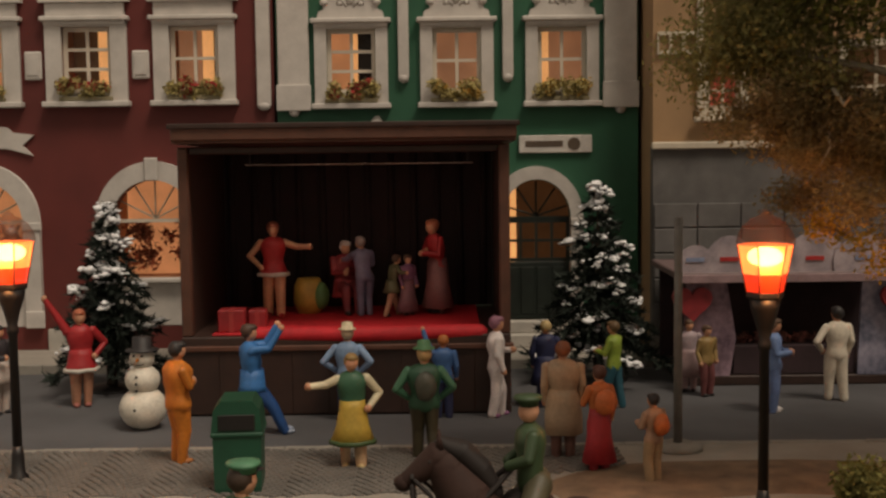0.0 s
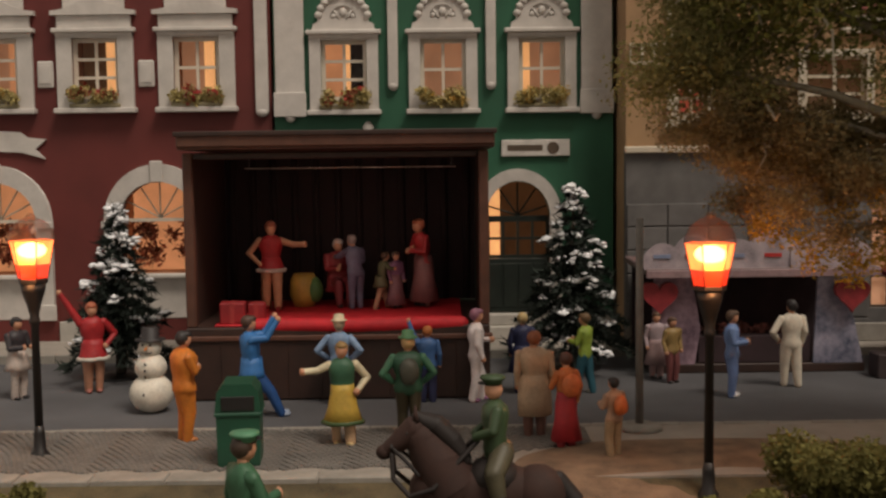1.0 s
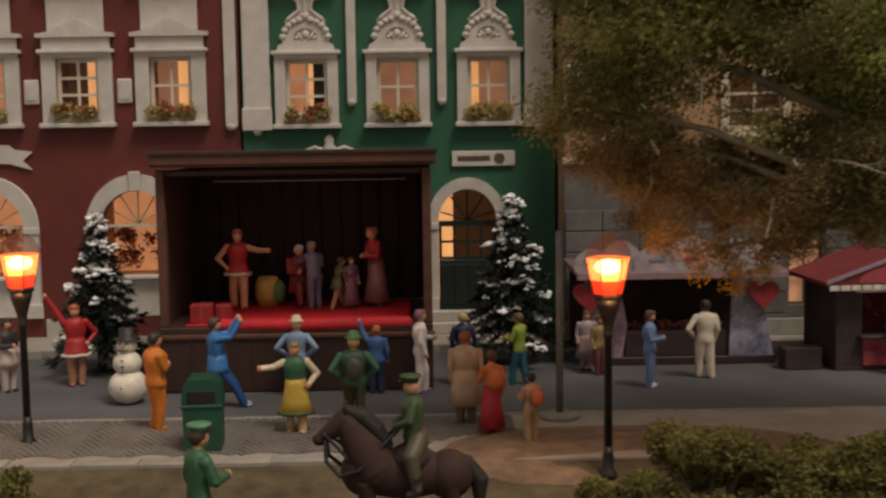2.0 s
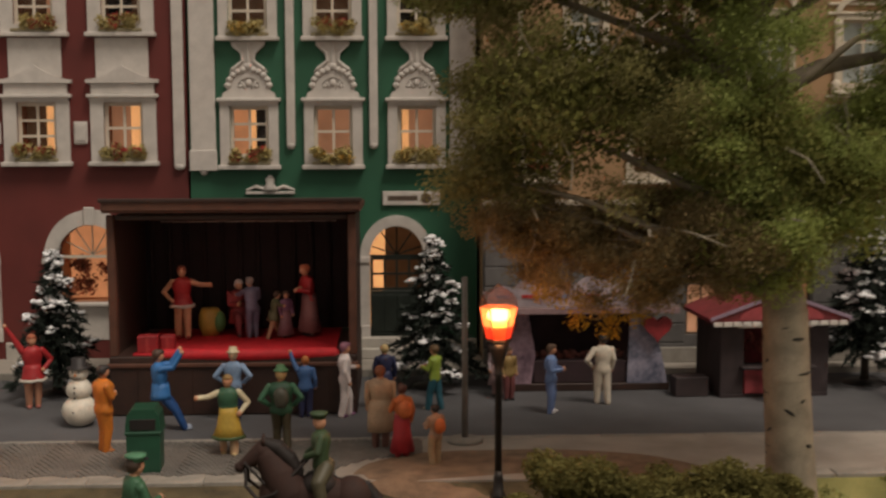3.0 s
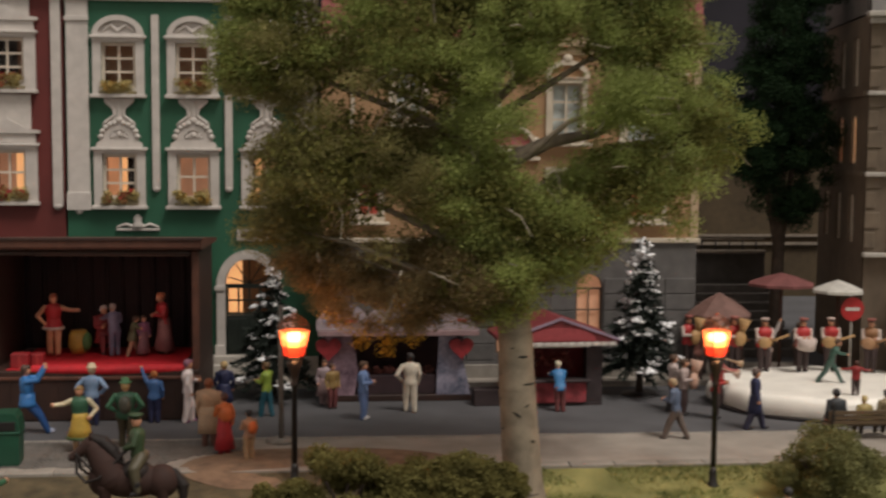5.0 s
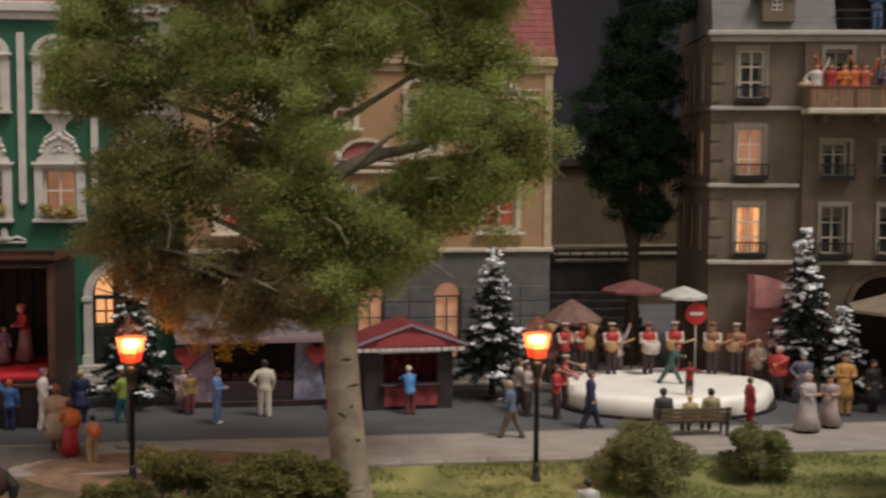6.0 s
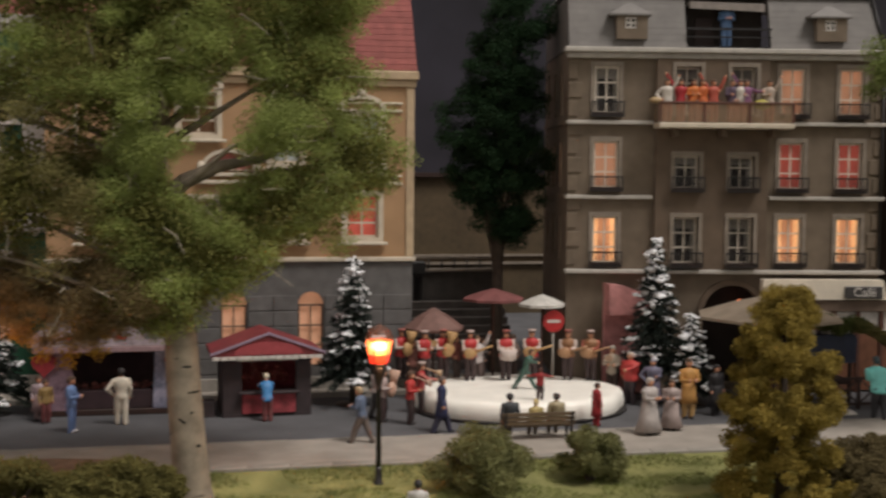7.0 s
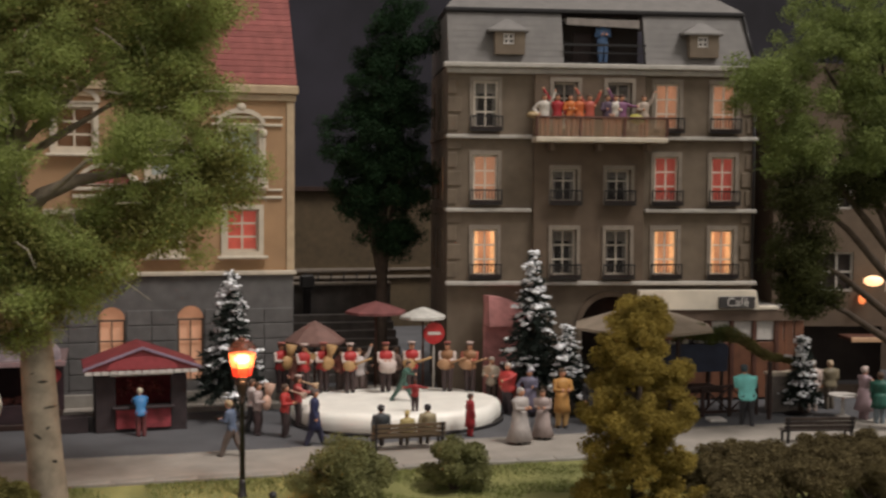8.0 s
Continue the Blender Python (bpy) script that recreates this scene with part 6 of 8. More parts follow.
def carnival_booth():
    bt = thing("market_booth", spot(7.3, 29.4), "painted market booth with red hearts and pale cloud signs", "market booth")
    panel = mat("booth_mural", (0.17, 0.09, 0.14), 0.6, size=0.7, vary=0.6, fine=0.15, wear=(0.40, 0.27, 0.33))
    blue = mat("booth_mural_blue", (0.13, 0.16, 0.27), 0.6, size=0.7, vary=0.6, fine=0.15, wear=(0.38, 0.36, 0.46))
    dark = mat("booth_inside", (0.035, 0.018, 0.022), 0.8, size=0.6, vary=0.4)
    part("floor", Geo().box(0, 5.8, 0, 3.2, 0, 0.25, b=0.03), WOOD_DARK, bt)
    part("back_wall", Geo().box(0, 5.8, 3.1, 3.2, 0.25, 2.9), dark, bt)
    part("side_panel", Geo().plate([(0, 0.25), (1.2, 0.25), (1.35, 1.2), (1.1, 2.7), (0.1, 2.7)], 0, 0.08), panel, bt, "mauve painted side panel")
    part("side_panel", Geo().plate([(4.4, 0.25), (5.75, 0.25), (5.5, 1.4), (5.1, 2.7), (4.5, 2.7)], 0, 0.08), blue, bt, "blue painted side panel")
    part("counter", Geo().box(1.3, 4.4, 0.1, 0.5, 0.25, 1.0, b=0.03), dark, bt)
    part("merchandise", leaf_cloud([((1.6 + 0.5 * i, 0.5, 1.15), (0.25, 0.15, 0.15)) for i in range(6)], 260, 0.09, np.random.default_rng(3), shell=0.2), mat("booth_goods", (0.22, 0.08, 0.07), 0.6, size=0.2, vary=0.5, island=0.6), bt, fix=False)
    roof = part("roof", Geo().box(-0.2, 6.0, -0.5, 3.3, 2.72, 2.9, b=0.03), mat("booth_roof", (0.15, 0.10, 0.10), 0.6), bt)
    part("roof_edge", Geo().box(-0.2, 6.0, -0.56, -0.502, 2.66, 2.86, b=0.01), paint(0.27, 0.18, 0.19), roof)
    cloud = mat("cloud_sign", (0.30, 0.26, 0.30), 0.55, size=0.5, vary=0.4, wear=(0.48, 0.40, 0.43))
    for i, (x, w, h) in enumerate(((0.25, 1.0, 0.7), (1.1, 1.2, 0.95), (2.2, 1.4, 0.8), (3.2, 1.5, 1.05), (4.4, 1.5, 0.95), (5.3, 1.0, 0.8))):
        pts = [(x - w / 2, 2.87), (x + w / 2, 2.87)] + [(x + w / 2 * math.cos(t) * (1 + 0.08 * math.sin(5 * t)), 2.95 + h * 0.9 * math.sin(t) ** 0.7) for t in [math.pi * (k + 0.5) / 12 for k in range(12)]]
        cs = part("cloud_board", Geo().plate(pts, -0.44 + 0.05 * (i % 2), -0.40 + 0.05 * (i % 2)), cloud, roof, "pale cloud-shaped sign board")
        part("lettering", Geo().box(x - 0.25, x + 0.2, -0.47 + 0.05 * (i % 2), -0.442 + 0.05 * (i % 2), 3.18, 3.28), SIGN_RED if i % 2 else BOOTH_BLUE, cs)
    for x, z, s in ((0.2, 2.15, 0.52), (5.35, 2.15, 0.5)):
        pts = []
        for k in range(24):
            t = 2 * math.pi * k / 24
            pts.append((x + s * 0.95 * math.sin(t) ** 3, z + s * 0.06 * (13 * math.cos(t) - 5 * math.cos(2 * t) - 2 * math.cos(3 * t) - math.cos(4 * t))))
        part("heart", Geo().plate(pts[::-1], -0.3, -0.12), mat("heart_red", (0.26, 0.022, 0.028), 0.6, size=0.3, vary=0.45, bump=0.3), bt, "dull red heart")
    return bt


carnival_booth()


def red_hut():
    ht = thing("market_hut", spot(14.46, 28.1, 0, 3, 0.92), "small dark market hut with a red gabled roof", "market hut")
    wall = mat("hut_wall", (0.038, 0.026, 0.028), 0.7, size=0.6, vary=0.4, bump=0.2)
    inner = mat("hut_inside", (0.30, 0.05, 0.06), 0.7, size=0.5, vary=0.5)
    roofm = mat("hut_red", (0.17, 0.024, 0.03), 0.5, size=0.5, vary=0.3)
    part("floor", Geo().box(0, 3.9, 0, 2.9, 0, 0.15, b=0.02), wall, ht)
    for x0, x1 in ((0, 0.85), (3.2, 3.9)):
        part("front_panel", Geo().box(x0, x1, 0, 0.12, 0.15, 2.7, b=0.02), wall, ht)
    part("side_wall", Geo().box(0, 0.12, 0.122, 2.8, 0.15, 2.7), wall, ht)
    part("side_wall", Geo().box(3.78, 3.9, 0.122, 2.8, 0.15, 2.7), wall, ht)
    part("back_wall", Geo().box(0.12, 3.78, 2.7, 2.8, 0.15, 2.7), inner, ht)
    part("counter", Geo().box(0.86, 3.19, -0.1, 0.3, 0.15, 1.05, b=0.03), inner, ht, "dark red counter front")
    part("counter_top", Geo().box(0.7, 3.35, -0.35, 0.5, 1.052, 1.14, b=0.02), wall, ht)
    part("merchandise", leaf_cloud([((1.2 + 0.28 * i, 1.2, 1.6 + 0.25 * (i % 2)), (0.18, 0.15, 0.3)) for i in range(7)], 300, 0.09, np.random.default_rng(8), shell=0.2), mat("hut_goods", (0.30, 0.07, 0.06), 0.6, size=0.2, vary=0.5, island=0.6), ht, fix=False)
    part("valance", Geo().box(0.6, 3.3, -0.12, -0.04, 2.48, 2.62, b=0.01), PLASTIC_WHITE, ht)
    g = Geo()
    for k in range(14):
        x = -0.45 + k * 0.342
        g.box(x, x + 0.3, -0.62, -0.57, 2.62, 2.78, b=0.01)
    part("eaves_trim", g, PLASTIC_WHITE, ht)
    roof = part("roof", Geo().plate([(-0.5, 2.72), (4.4, 2.72), (4.4, 2.85), (1.95, 3.72), (-0.5, 2.85)], -0.55, 3.0), roofm, ht, "red gable roof")
    part("gable_arc", Geo().plate([(1.95 + 1.5 * math.cos(math.pi * k / 12), 2.84 + 0.55 * math.sin(math.pi * k / 12)) for k in range(13)], -0.6, -0.552), mat("hut_arc", (0.34, 0.06, 0.07), 0.5), roof)
    for s in (-1, 1):
        g = Geo()
        g.v = [(1.95, -0.62, 3.82), (1.95, -0.56, 3.82), (1.95 + s * 2.5, -0.62, 2.93), (1.95 + s * 2.5, -0.56, 2.93), (1.95, -0.62, 3.70), (1.95, -0.56, 3.70), (1.95 + s * 2.5, -0.62, 2.81), (1.95 + s * 2.5, -0.56, 2.81)]
        for q in ((0, 2, 6, 4), (1, 5, 7, 3), (0, 1, 3, 2), (4, 6, 7, 5)):
            g.face(q)
        part("barge_board", g, mat("barge_paint", (0.30, 0.22, 0.30), 0.5), roof)
    part("bench_box", Geo().box(-1.5, -0.3, 0.3, 1.0, 0, 0.7, b=0.03), wall, ht)


red_hut()


# ---- the white rink ----
def rink():
    rk = thing("ice_rink", spot(26.9, 28.2), "raised oval rink of white ice with soft snowy edges", "ice rink")
    n = 64
    g = Geo()
    prof = [(1.0, 0.0), (1.03, 0.3), (1.02, 0.62), (0.985, 0.82), (0.94, 0.86), (0.7, 0.84)]
    for k, z in prof:
        for i in range(n):
            t = 2 * math.pi * i / n
            q = k * (1 + 0.06 * noise.noise((2 * math.cos(t), 2 * math.sin(t), 1)) + 0.03 * noise.noise((7 * math.cos(t), 7 * math.sin(t), 4)))
            g.v.append((4.35 * q * math.cos(t), 3.45 * q * math.sin(t), z * (1 + 0.05 * noise.noise((3 * math.cos(t), 3 * math.sin(t), 9)))))
    for j in range(len(prof) - 1):
        for i in range(n):
            k = (i + 1) % n
            g.face((j * n + i, j * n + k, (j + 1) * n + k, (j + 1) * n + i), 0, True)
    g.face([(len(prof) - 1) * n + i for i in range(n)], 0, True)
    part("ice", g, ICE, rk)
    part("edge_board", Geo().lathe([(1.0, 0), (1.0, 0.12)], seg=48, sx=4.55, sy=3.65), BLACK, rk, "dark rim on the street")


rink()


# ---- small street things ----
def litter_bin(x, y):
    bn = thing("litter_bin", spot(x, y, 0.03, 4), "dark green plastic litter bin with hooded lid", "litter bin")
    part("body", Geo().lathe([(0.56, 0), (0.58, 0.1), (0.60, 1.02)], seg=4, smooth=False), GREEN_BIN, bn, at=pose(0, 0, 0, 0, 0, 45))
    part("collar", Geo().box(-0.46, 0.46, -0.46, 0.46, 1.022, 1.1, b=0.02), GREEN_BIN, bn)
    part("hood", Geo().plate([(-0.45, 1.1), (0.45, 1.1), (0.40, 1.5), (0.28, 1.66), (-0.28, 1.66), (-0.40, 1.5)], -0.43, 0.43), GREEN_BIN, bn)
    part("flap", Geo().box(-0.32, 0.32, -0.455, -0.432, 1.14, 1.42, b=0.01), BLACK, bn)


litter_bin(-2.34, 20.6)


def bench(x, y, rz, label, wood):
    bc = thing("park_bench", spot(x, y, 0.03, rz), label, "bench")
    w = 1.42
    for k in range(4):
        part("seat_slat", Geo().box(-w, w, 0.05 + k * 0.14, 0.165 + k * 0.14, 0.48, 0.53, b=0.01), wood, bc)
    for k in range(3):
        part("back_slat", Geo().box(-w, w, -0.06 - 0.03 * k, -0.02 - 0.03 * k, 0.58 + k * 0.17, 0.72 + k * 0.17, b=0.01), wood, bc)
    for x0 in (-w + 0.1, w - 0.18):
        part("leg", Geo().box(x0, x0 + 0.08, -0.12, -0.012, 0, 0.48).box(x0, x0 + 0.08, 0.5, 0.6, 0, 0.48).box(x0, x0 + 0.08, -0.1, 0.6, 0.43, 0.478).box(x0, x0 + 0.08, -0.15, -0.125, 0.3, 1.08), BLACK, bc)


bench(25.85, 22.0, 0, "brown slatted park bench with its back to the lawn", mat("bench_wood", (0.10, 0.068, 0.036), 0.6, size=0.3, vary=0.3))
bench(41.75, 19.55, -10, "dark brown slatted park bench at the lawn's edge", mat("dark_bench_wood", (0.034, 0.021, 0.014), 0.65, size=0.3, vary=0.3))


def traffic_sign(x, y):
    ts = thing("no_entry_sign", spot(x, y), "round red no-entry sign on a thin grey post", "traffic sign")
    part("post", Geo().tube((0, 0, 0), (0, 0, 3.9), 0.05, seg=8), SILL_GREY, ts)
    d = part("disc", Geo().tube((0, -0.06, 3.3), (0, -0.10, 3.3), 0.5, seg=24), SIGN_RED, ts)
    part("bar", Geo().box(-0.3, 0.3, -0.115, -0.102, 3.23, 3.37), PLASTIC_WHITE, d)


traffic_sign(29.25, 31.3)


def parasol(x, y, h, r, material, label, z=0.0, n=8, drop=0.45):
    ps = thing("parasol", spot(x, y, z), label, "parasol", "cafe parasols")
    part("pole", Geo().tube((0, 0, 0), (0, 0, h - 0.05), 0.05, seg=8), WOOD_FRAME, ps)
    part("foot", Geo().lathe([(0.3, 0), (0.3, 0.08), (0.1, 0.14)], seg=12), BLACK, ps)
    part("canopy", Geo().lathe([(r, h - drop - 0.12), (r, h - drop), (r * 0.5, h - drop * 0.42), (0.03, h)], seg=n, smooth=False), material, ps)


parasol(28.9, 31.9, 4.45, 1.08, paint(0.52, 0.50, 0.46), "pale grey canvas parasol beside the no-entry sign", drop=0.42)
parasol(27.0, 33.4, 4.6, 1.45, mat("faded_red_canvas", (0.17, 0.058, 0.055), 0.7, size=0.5, vary=0.3), "faded red canvas parasol in the alley", drop=0.45)
parasol(24.0, 32.6, 3.85, 1.4, mat("brown_canvas", (0.16, 0.085, 0.07), 0.7, size=0.5, vary=0.3), "brown canvas parasol before the dark alley", drop=0.9)
parasol(37.9, 27.6, 4.75, 3.2, mat("beige_canvas", (0.30, 0.24, 0.18), 0.7, size=0.8, vary=0.2), "large grey-beige canvas parasol outside the cafe", drop=0.9)


def cafe_table(x, y):
    tb = thing("bistro_table", spot(x, y), "white round bistro table on a single leg", "table")
    part("top", Geo().lathe([(0.62, 0.92), (0.64, 0.95), (0.62, 1.0)], seg=20), PLASTIC_WHITE, tb)
    part("leg", Geo().lathe([(0.34, 0), (0.3, 0.05), (0.09, 0.12), (0.08, 0.92)], seg=12), PLASTIC_WHITE, tb)


cafe_table(46.0, 24.4)


def fence(x0, x1, y):
    fc = thing("terrace_fence", spot(0, 0), "dark wooden terrace fence with crossed braces", "fence")
    n = int((x1 - x0) / 1.3)
    for i in range(n + 1):
        x = x0 + (x1 - x0) * i / n
        part("post", Geo().box(x - 0.07, x + 0.07, y - 0.07, y + 0.07, 0, 1.4, b=0.02), WOOD_DARK, fc)
        if i < n:
            xe = x + (x1 - x0) / n
            part("rail", Geo().box(x + 0.072, xe - 0.072, y - 0.04, y + 0.04, 1.25, 1.38).box(x + 0.072, xe - 0.072, y - 0.04, y + 0.04, 0.15, 0.27), WOOD_DARK, fc)
            part("brace", Geo().tube((x + 0.07, y, 0.27), (xe - 0.07, y, 1.25), 0.04, seg=6).tube((x + 0.07, y - 0.03, 1.25), (xe - 0.07, y - 0.03, 0.27), 0.04, seg=6), WOOD_DARK, fc)


fence(37.3, 42.5, 25.7)


def pink_screen():
    sc = thing("canopied_chair", spot(32.6, 31.2), "pink canopied wicker chair by the house wall", "chair")
    pk = mat("pink_cloth", (0.50, 0.22, 0.21), 0.7, size=0.4, vary=0.3)
    part("back", Geo().box(-0.9, 0.9, 0.3, 0.45, 0.3, 4.2, b=0.05), pk, sc)
    part("hood", Geo().plate([(-0.9, 3.6), (0.9, 3.6), (0.95, 4.5), (-0.2, 4.9), (-0.95, 5.0)], -0.6, 0.28), pk, sc)
    part("seat", Geo().box(-0.9, 0.9, -0.6, 0.298, 0, 1.2, b=0.05), pk, sc)


pink_screen()


def pole(x, y, h):
    p = thing("sign_pole", spot(x, y, 0.03), "thin grey metal pole on a round concrete foot", "pole")
    part("shaft", Geo().tube((0, 0, 0.05), (0, 0, h), 0.09, 0.08, 10), mat("pole_metal", (0.16, 0.145, 0.13), 0.5, size=0.4, vary=0.3), p)
    part("foot", Geo().lathe([(0.5, 0), (0.5, 0.08), (0.3, 0.14)], seg=14), KERB, p)


pole(5.95, 23.0, 4.6)


# ---- cast figures: one plain mesh each ----
SKIN = paint(0.50, 0.25, 0.15)
ARMS = {"down": ((0.16, 0.01, 0.64), (0.15, -0.05, 0.48)), "hip": ((0.25, 0.04, 0.65), (0.13, -0.06, 0.53)), "up": ((0.2, -0.04, 0.92), (0.25, -0.06, 1.08)),
        "front": ((0.15, -0.04, 0.65), (0.05, -0.19, 0.66)), "out": ((0.24, 0.0, 0.74), (0.38, -0.04, 0.74)), "fold": ((0.17, -0.04, 0.66), (-0.02, -0.13, 0.68)),
        "ahead": ((0.15, -0.14, 0.72), (0.13, -0.32, 0.70)), "high": ((0.24, 0, 0.98), (0.34, 0, 1.14)), "cheer": ((0.14, -0.16, 0.80), (0.13, -0.28, 0.98))}


WHITE_C, BLACK_C, BROWN_C, ORANGE_C = (0.55, 0.50, 0.44), (0.02, 0.017, 0.018), (0.09, 0.05, 0.03), (0.50, 0.16, 0.02)


def figurine(label, x, y, rz, top, legs, hair=BROWN_C, h=2.05, z=0.0, left="down", right="down", skirt=0.0, coat=0.0, hat=None, stride=0.0, lean=0.0, sit=False, shoes=BLACK_C, bag=None, skin=None, sleeves=None, wide=1.0, hold=None, kick=0.0, dress=None, trim=None, play="horn", cap=False, group="town figures"):
    """A cast model figure. It faces the viewer at rz 0. skirt, coat: how far down the garment reaches, from 0 to 1."""
    g = Geo()
    m = [paint(*top), paint(*legs), SKIN if skin is None else paint(*skin), paint(*hair), paint(*shoes), paint(*(sleeves or top)), paint(*(hat or hair)), paint(*(bag or top)), paint(*(hold or top)), paint(*(dress or legs)), paint(*(trim or top))]
    hip = 0.48 if not sit else 0.30
    dz = hip - 0.48
    def P(a, b, c):
        return (a * h, (b - lean * (c - hip)) * h, (c + dz) * h)
    for s, sgn in ((1, 1), (-1, -1)):
        st = stride * sgn
        if sit:
            knee, foot = (0.07 * s * h, -0.24 * h, 0.30 * h), (0.07 * s * h, -0.27 * h, 0.03 * h)
        else:
            knee, foot = (0.06 * s * h, (-0.5 * st - 0.02 - 0.55 * kick) * h, 0.26 * h), ((0.06 + abs(st) * 0.1) * s * h, (-st - kick) * h, 0.03 * h)
        g.limb([(0.055 * s * h, 0, hip * h), knee, foot], [0.070 * h * wide, 0.056 * h, 0.044 * h], 1, 10)
        g.ball((foot[0], foot[1] - 0.03 * h, 0.022 * h), (0.036 * h, 0.07 * h, 0.024 * h), 4, 8, 5)
    # trunk
    prof = [(0.085, 0.44), (0.108, 0.47), (0.112, 0.51), (0.100, 0.56), (0.094, 0.61), (0.106, 0.66), (0.118, 0.72), (0.12, 0.78), (0.105, 0.81), (0.075, 0.84), (0.04, 0.86)]
    n = len(g.v)
    g.lathe([(r * h * wide, (zz + dz) * h) for r, zz in prof], seg=16, sx=1.12, sy=0.74)
    for i in range(n, len(g.v)):
        a, b, c = g.v[i]
        g.v[i] = (a, b - lean * (c - hip * h), c)
    if skirt or coat:
        ln = max(skirt, coat)
        zb = 0.5 - 0.46 * ln
        prof = [((0.15 + 0.05 * ln if skirt else 0.135) * h * wide, (zb + dz) * h), ((0.135 if skirt else 0.125) * h * wide, (0.5 - 0.2 * ln + dz) * h), (0.112 * h * wide, (0.54 + dz) * h), (0.098 * h * wide, (0.6 + dz) * h)]
        g.lathe(prof, seg=14, mi=9 if skirt else 0, sx=1.08, sy=0.9)
        if trim:
            r0 = prof[0][0]
            g.lathe([(r0 * 0.9, prof[0][1] - 0.005), (r0 * 1.05, prof[0][1]), (r0 * 1.04, prof[0][1] + 0.035 * h), (r0 * 0.9, prof[0][1] + 0.04 * h)], seg=14, mi=10, sx=1.08, sy=0.9)
    for s, kind in ((1, left), (-1, right)):
        e, hd = ARMS[kind]
        sh = P(0.125 * s * wide, 0, 0.79)
        e, hd = P(e[0] * s, e[1], e[2]), P(hd[0] * s, hd[1], hd[2])
        g.limb([sh, e, hd], [0.045 * h, 0.036 * h, 0.028 * h], 5, 7)
        g.ball(hd, (0.032 * h, 0.032 * h, 0.036 * h), 2, 7, 5)
    g.tube(P(0, 0, 0.83), P(0, -0.01, 0.89), 0.034 * h, seg=8, mi=2)
    hc = P(0, -0.015, 0.93)
    g.ball(hc, (0.058 * h, 0.064 * h, 0.072 * h), 2, 10, 8)
    g.ball((hc[0], hc[1] + 0.022 * h, hc[2] + 0.018 * h), (0.068 * h, 0.066 * h, 0.072 * h), 3, 10, 7)
    g.ball((hc[0], hc[1] - 0.01 * h, hc[2] + 0.048 * h), (0.056 * h, 0.06 * h, 0.036 * h), 3, 10, 6)
    if hat and cap:
        c = (hc[0], hc[1], hc[2] + 0.045 * h)
        g.lathe([(0.066 * h, 0), (0.066 * h, 0.02 * h), (0.088 * h, 0.035 * h), (0.085 * h, 0.05 * h), (0.03 * h, 0.058 * h)], c, 12, 6)
        g.ball((c[0], c[1] - 0.065 * h, c[2] + 0.004 * h), (0.05 * h, 0.04 * h, 0.008 * h), 4, 8, 4)
    elif hat:
        c = (hc[0], hc[1] + 0.005 * h, hc[2] + 0.055 * h)
        g.lathe([(0.095 * h, 0), (0.095 * h, 0.012 * h), (0.064 * h, 0.016 * h), (0.055 * h, 0.075 * h), (0.02 * h, 0.085 * h)], c, 12, 6)
    if bag:
        g.ball(P(0, 0.13, 0.68), (0.10 * h, 0.07 * h, 0.13 * h), 7, 10, 7)
    if hold:
        if play == "drum":
            g.tube(P(0, -0.16, 0.46), P(0, -0.2, 0.66), 0.17 * h, seg=14, mi=8)
        elif play == "guitar":
            g.ball(P(-0.06, -0.19, 0.58), (0.14 * h, 0.05 * h, 0.11 * h), 8, 10, 7)
            g.tube(P(0.05, -0.19, 0.6), P(0.40, -0.2, 0.72), 0.025 * h, seg=6, mi=8)
        elif play == "tuba":
            g.ball(P(0.04, -0.17, 0.62), (0.13 * h, 0.08 * h, 0.15 * h), 8, 10, 7)
            g.tube(P(0.08, -0.17, 0.7), P(0.12, -0.2, 0.98), 0.04 * h, 0.12 * h, 10, 8)
        else:
            g.limb([P(0, -0.09, 0.9), P(0.0, -0.28, 0.84)], [0.015 * h, 0.02 * h], 8, 6)
            g.tube(P(0, -0.28, 0.84), P(0, -0.40, 0.81), 0.02 * h, 0.075 * h, 10, 8)
    seed = 7.3 * x + 3.1 * y
    for i, (a, b, c) in enumerate(g.v):
        p = Vector((a / h * 13, b / h * 13, c / h * 8 + seed))
        w = noise.noise_vector(p) * 0.020 * h + noise.noise_vector(p * 2.7) * 0.008 * h
        k = 0.35 if c > 0.86 * h else 1.0
        g.v[i] = (a + k * w.x, b + k * w.y, c + 0.4 * k * w.z)
    return solid("figurine", g, m, spot(x, y, z, rz), label, "figurine", group)


RED_C, BLUE_C, NAVY, GREEN_C, TAN, PURPLE = (0.34, 0.018, 0.022), (0.025, 0.12, 0.36), (0.02, 0.025, 0.075), (0.018, 0.085, 0.045), (0.42, 0.29, 0.19), (0.22, 0.10, 0.18)

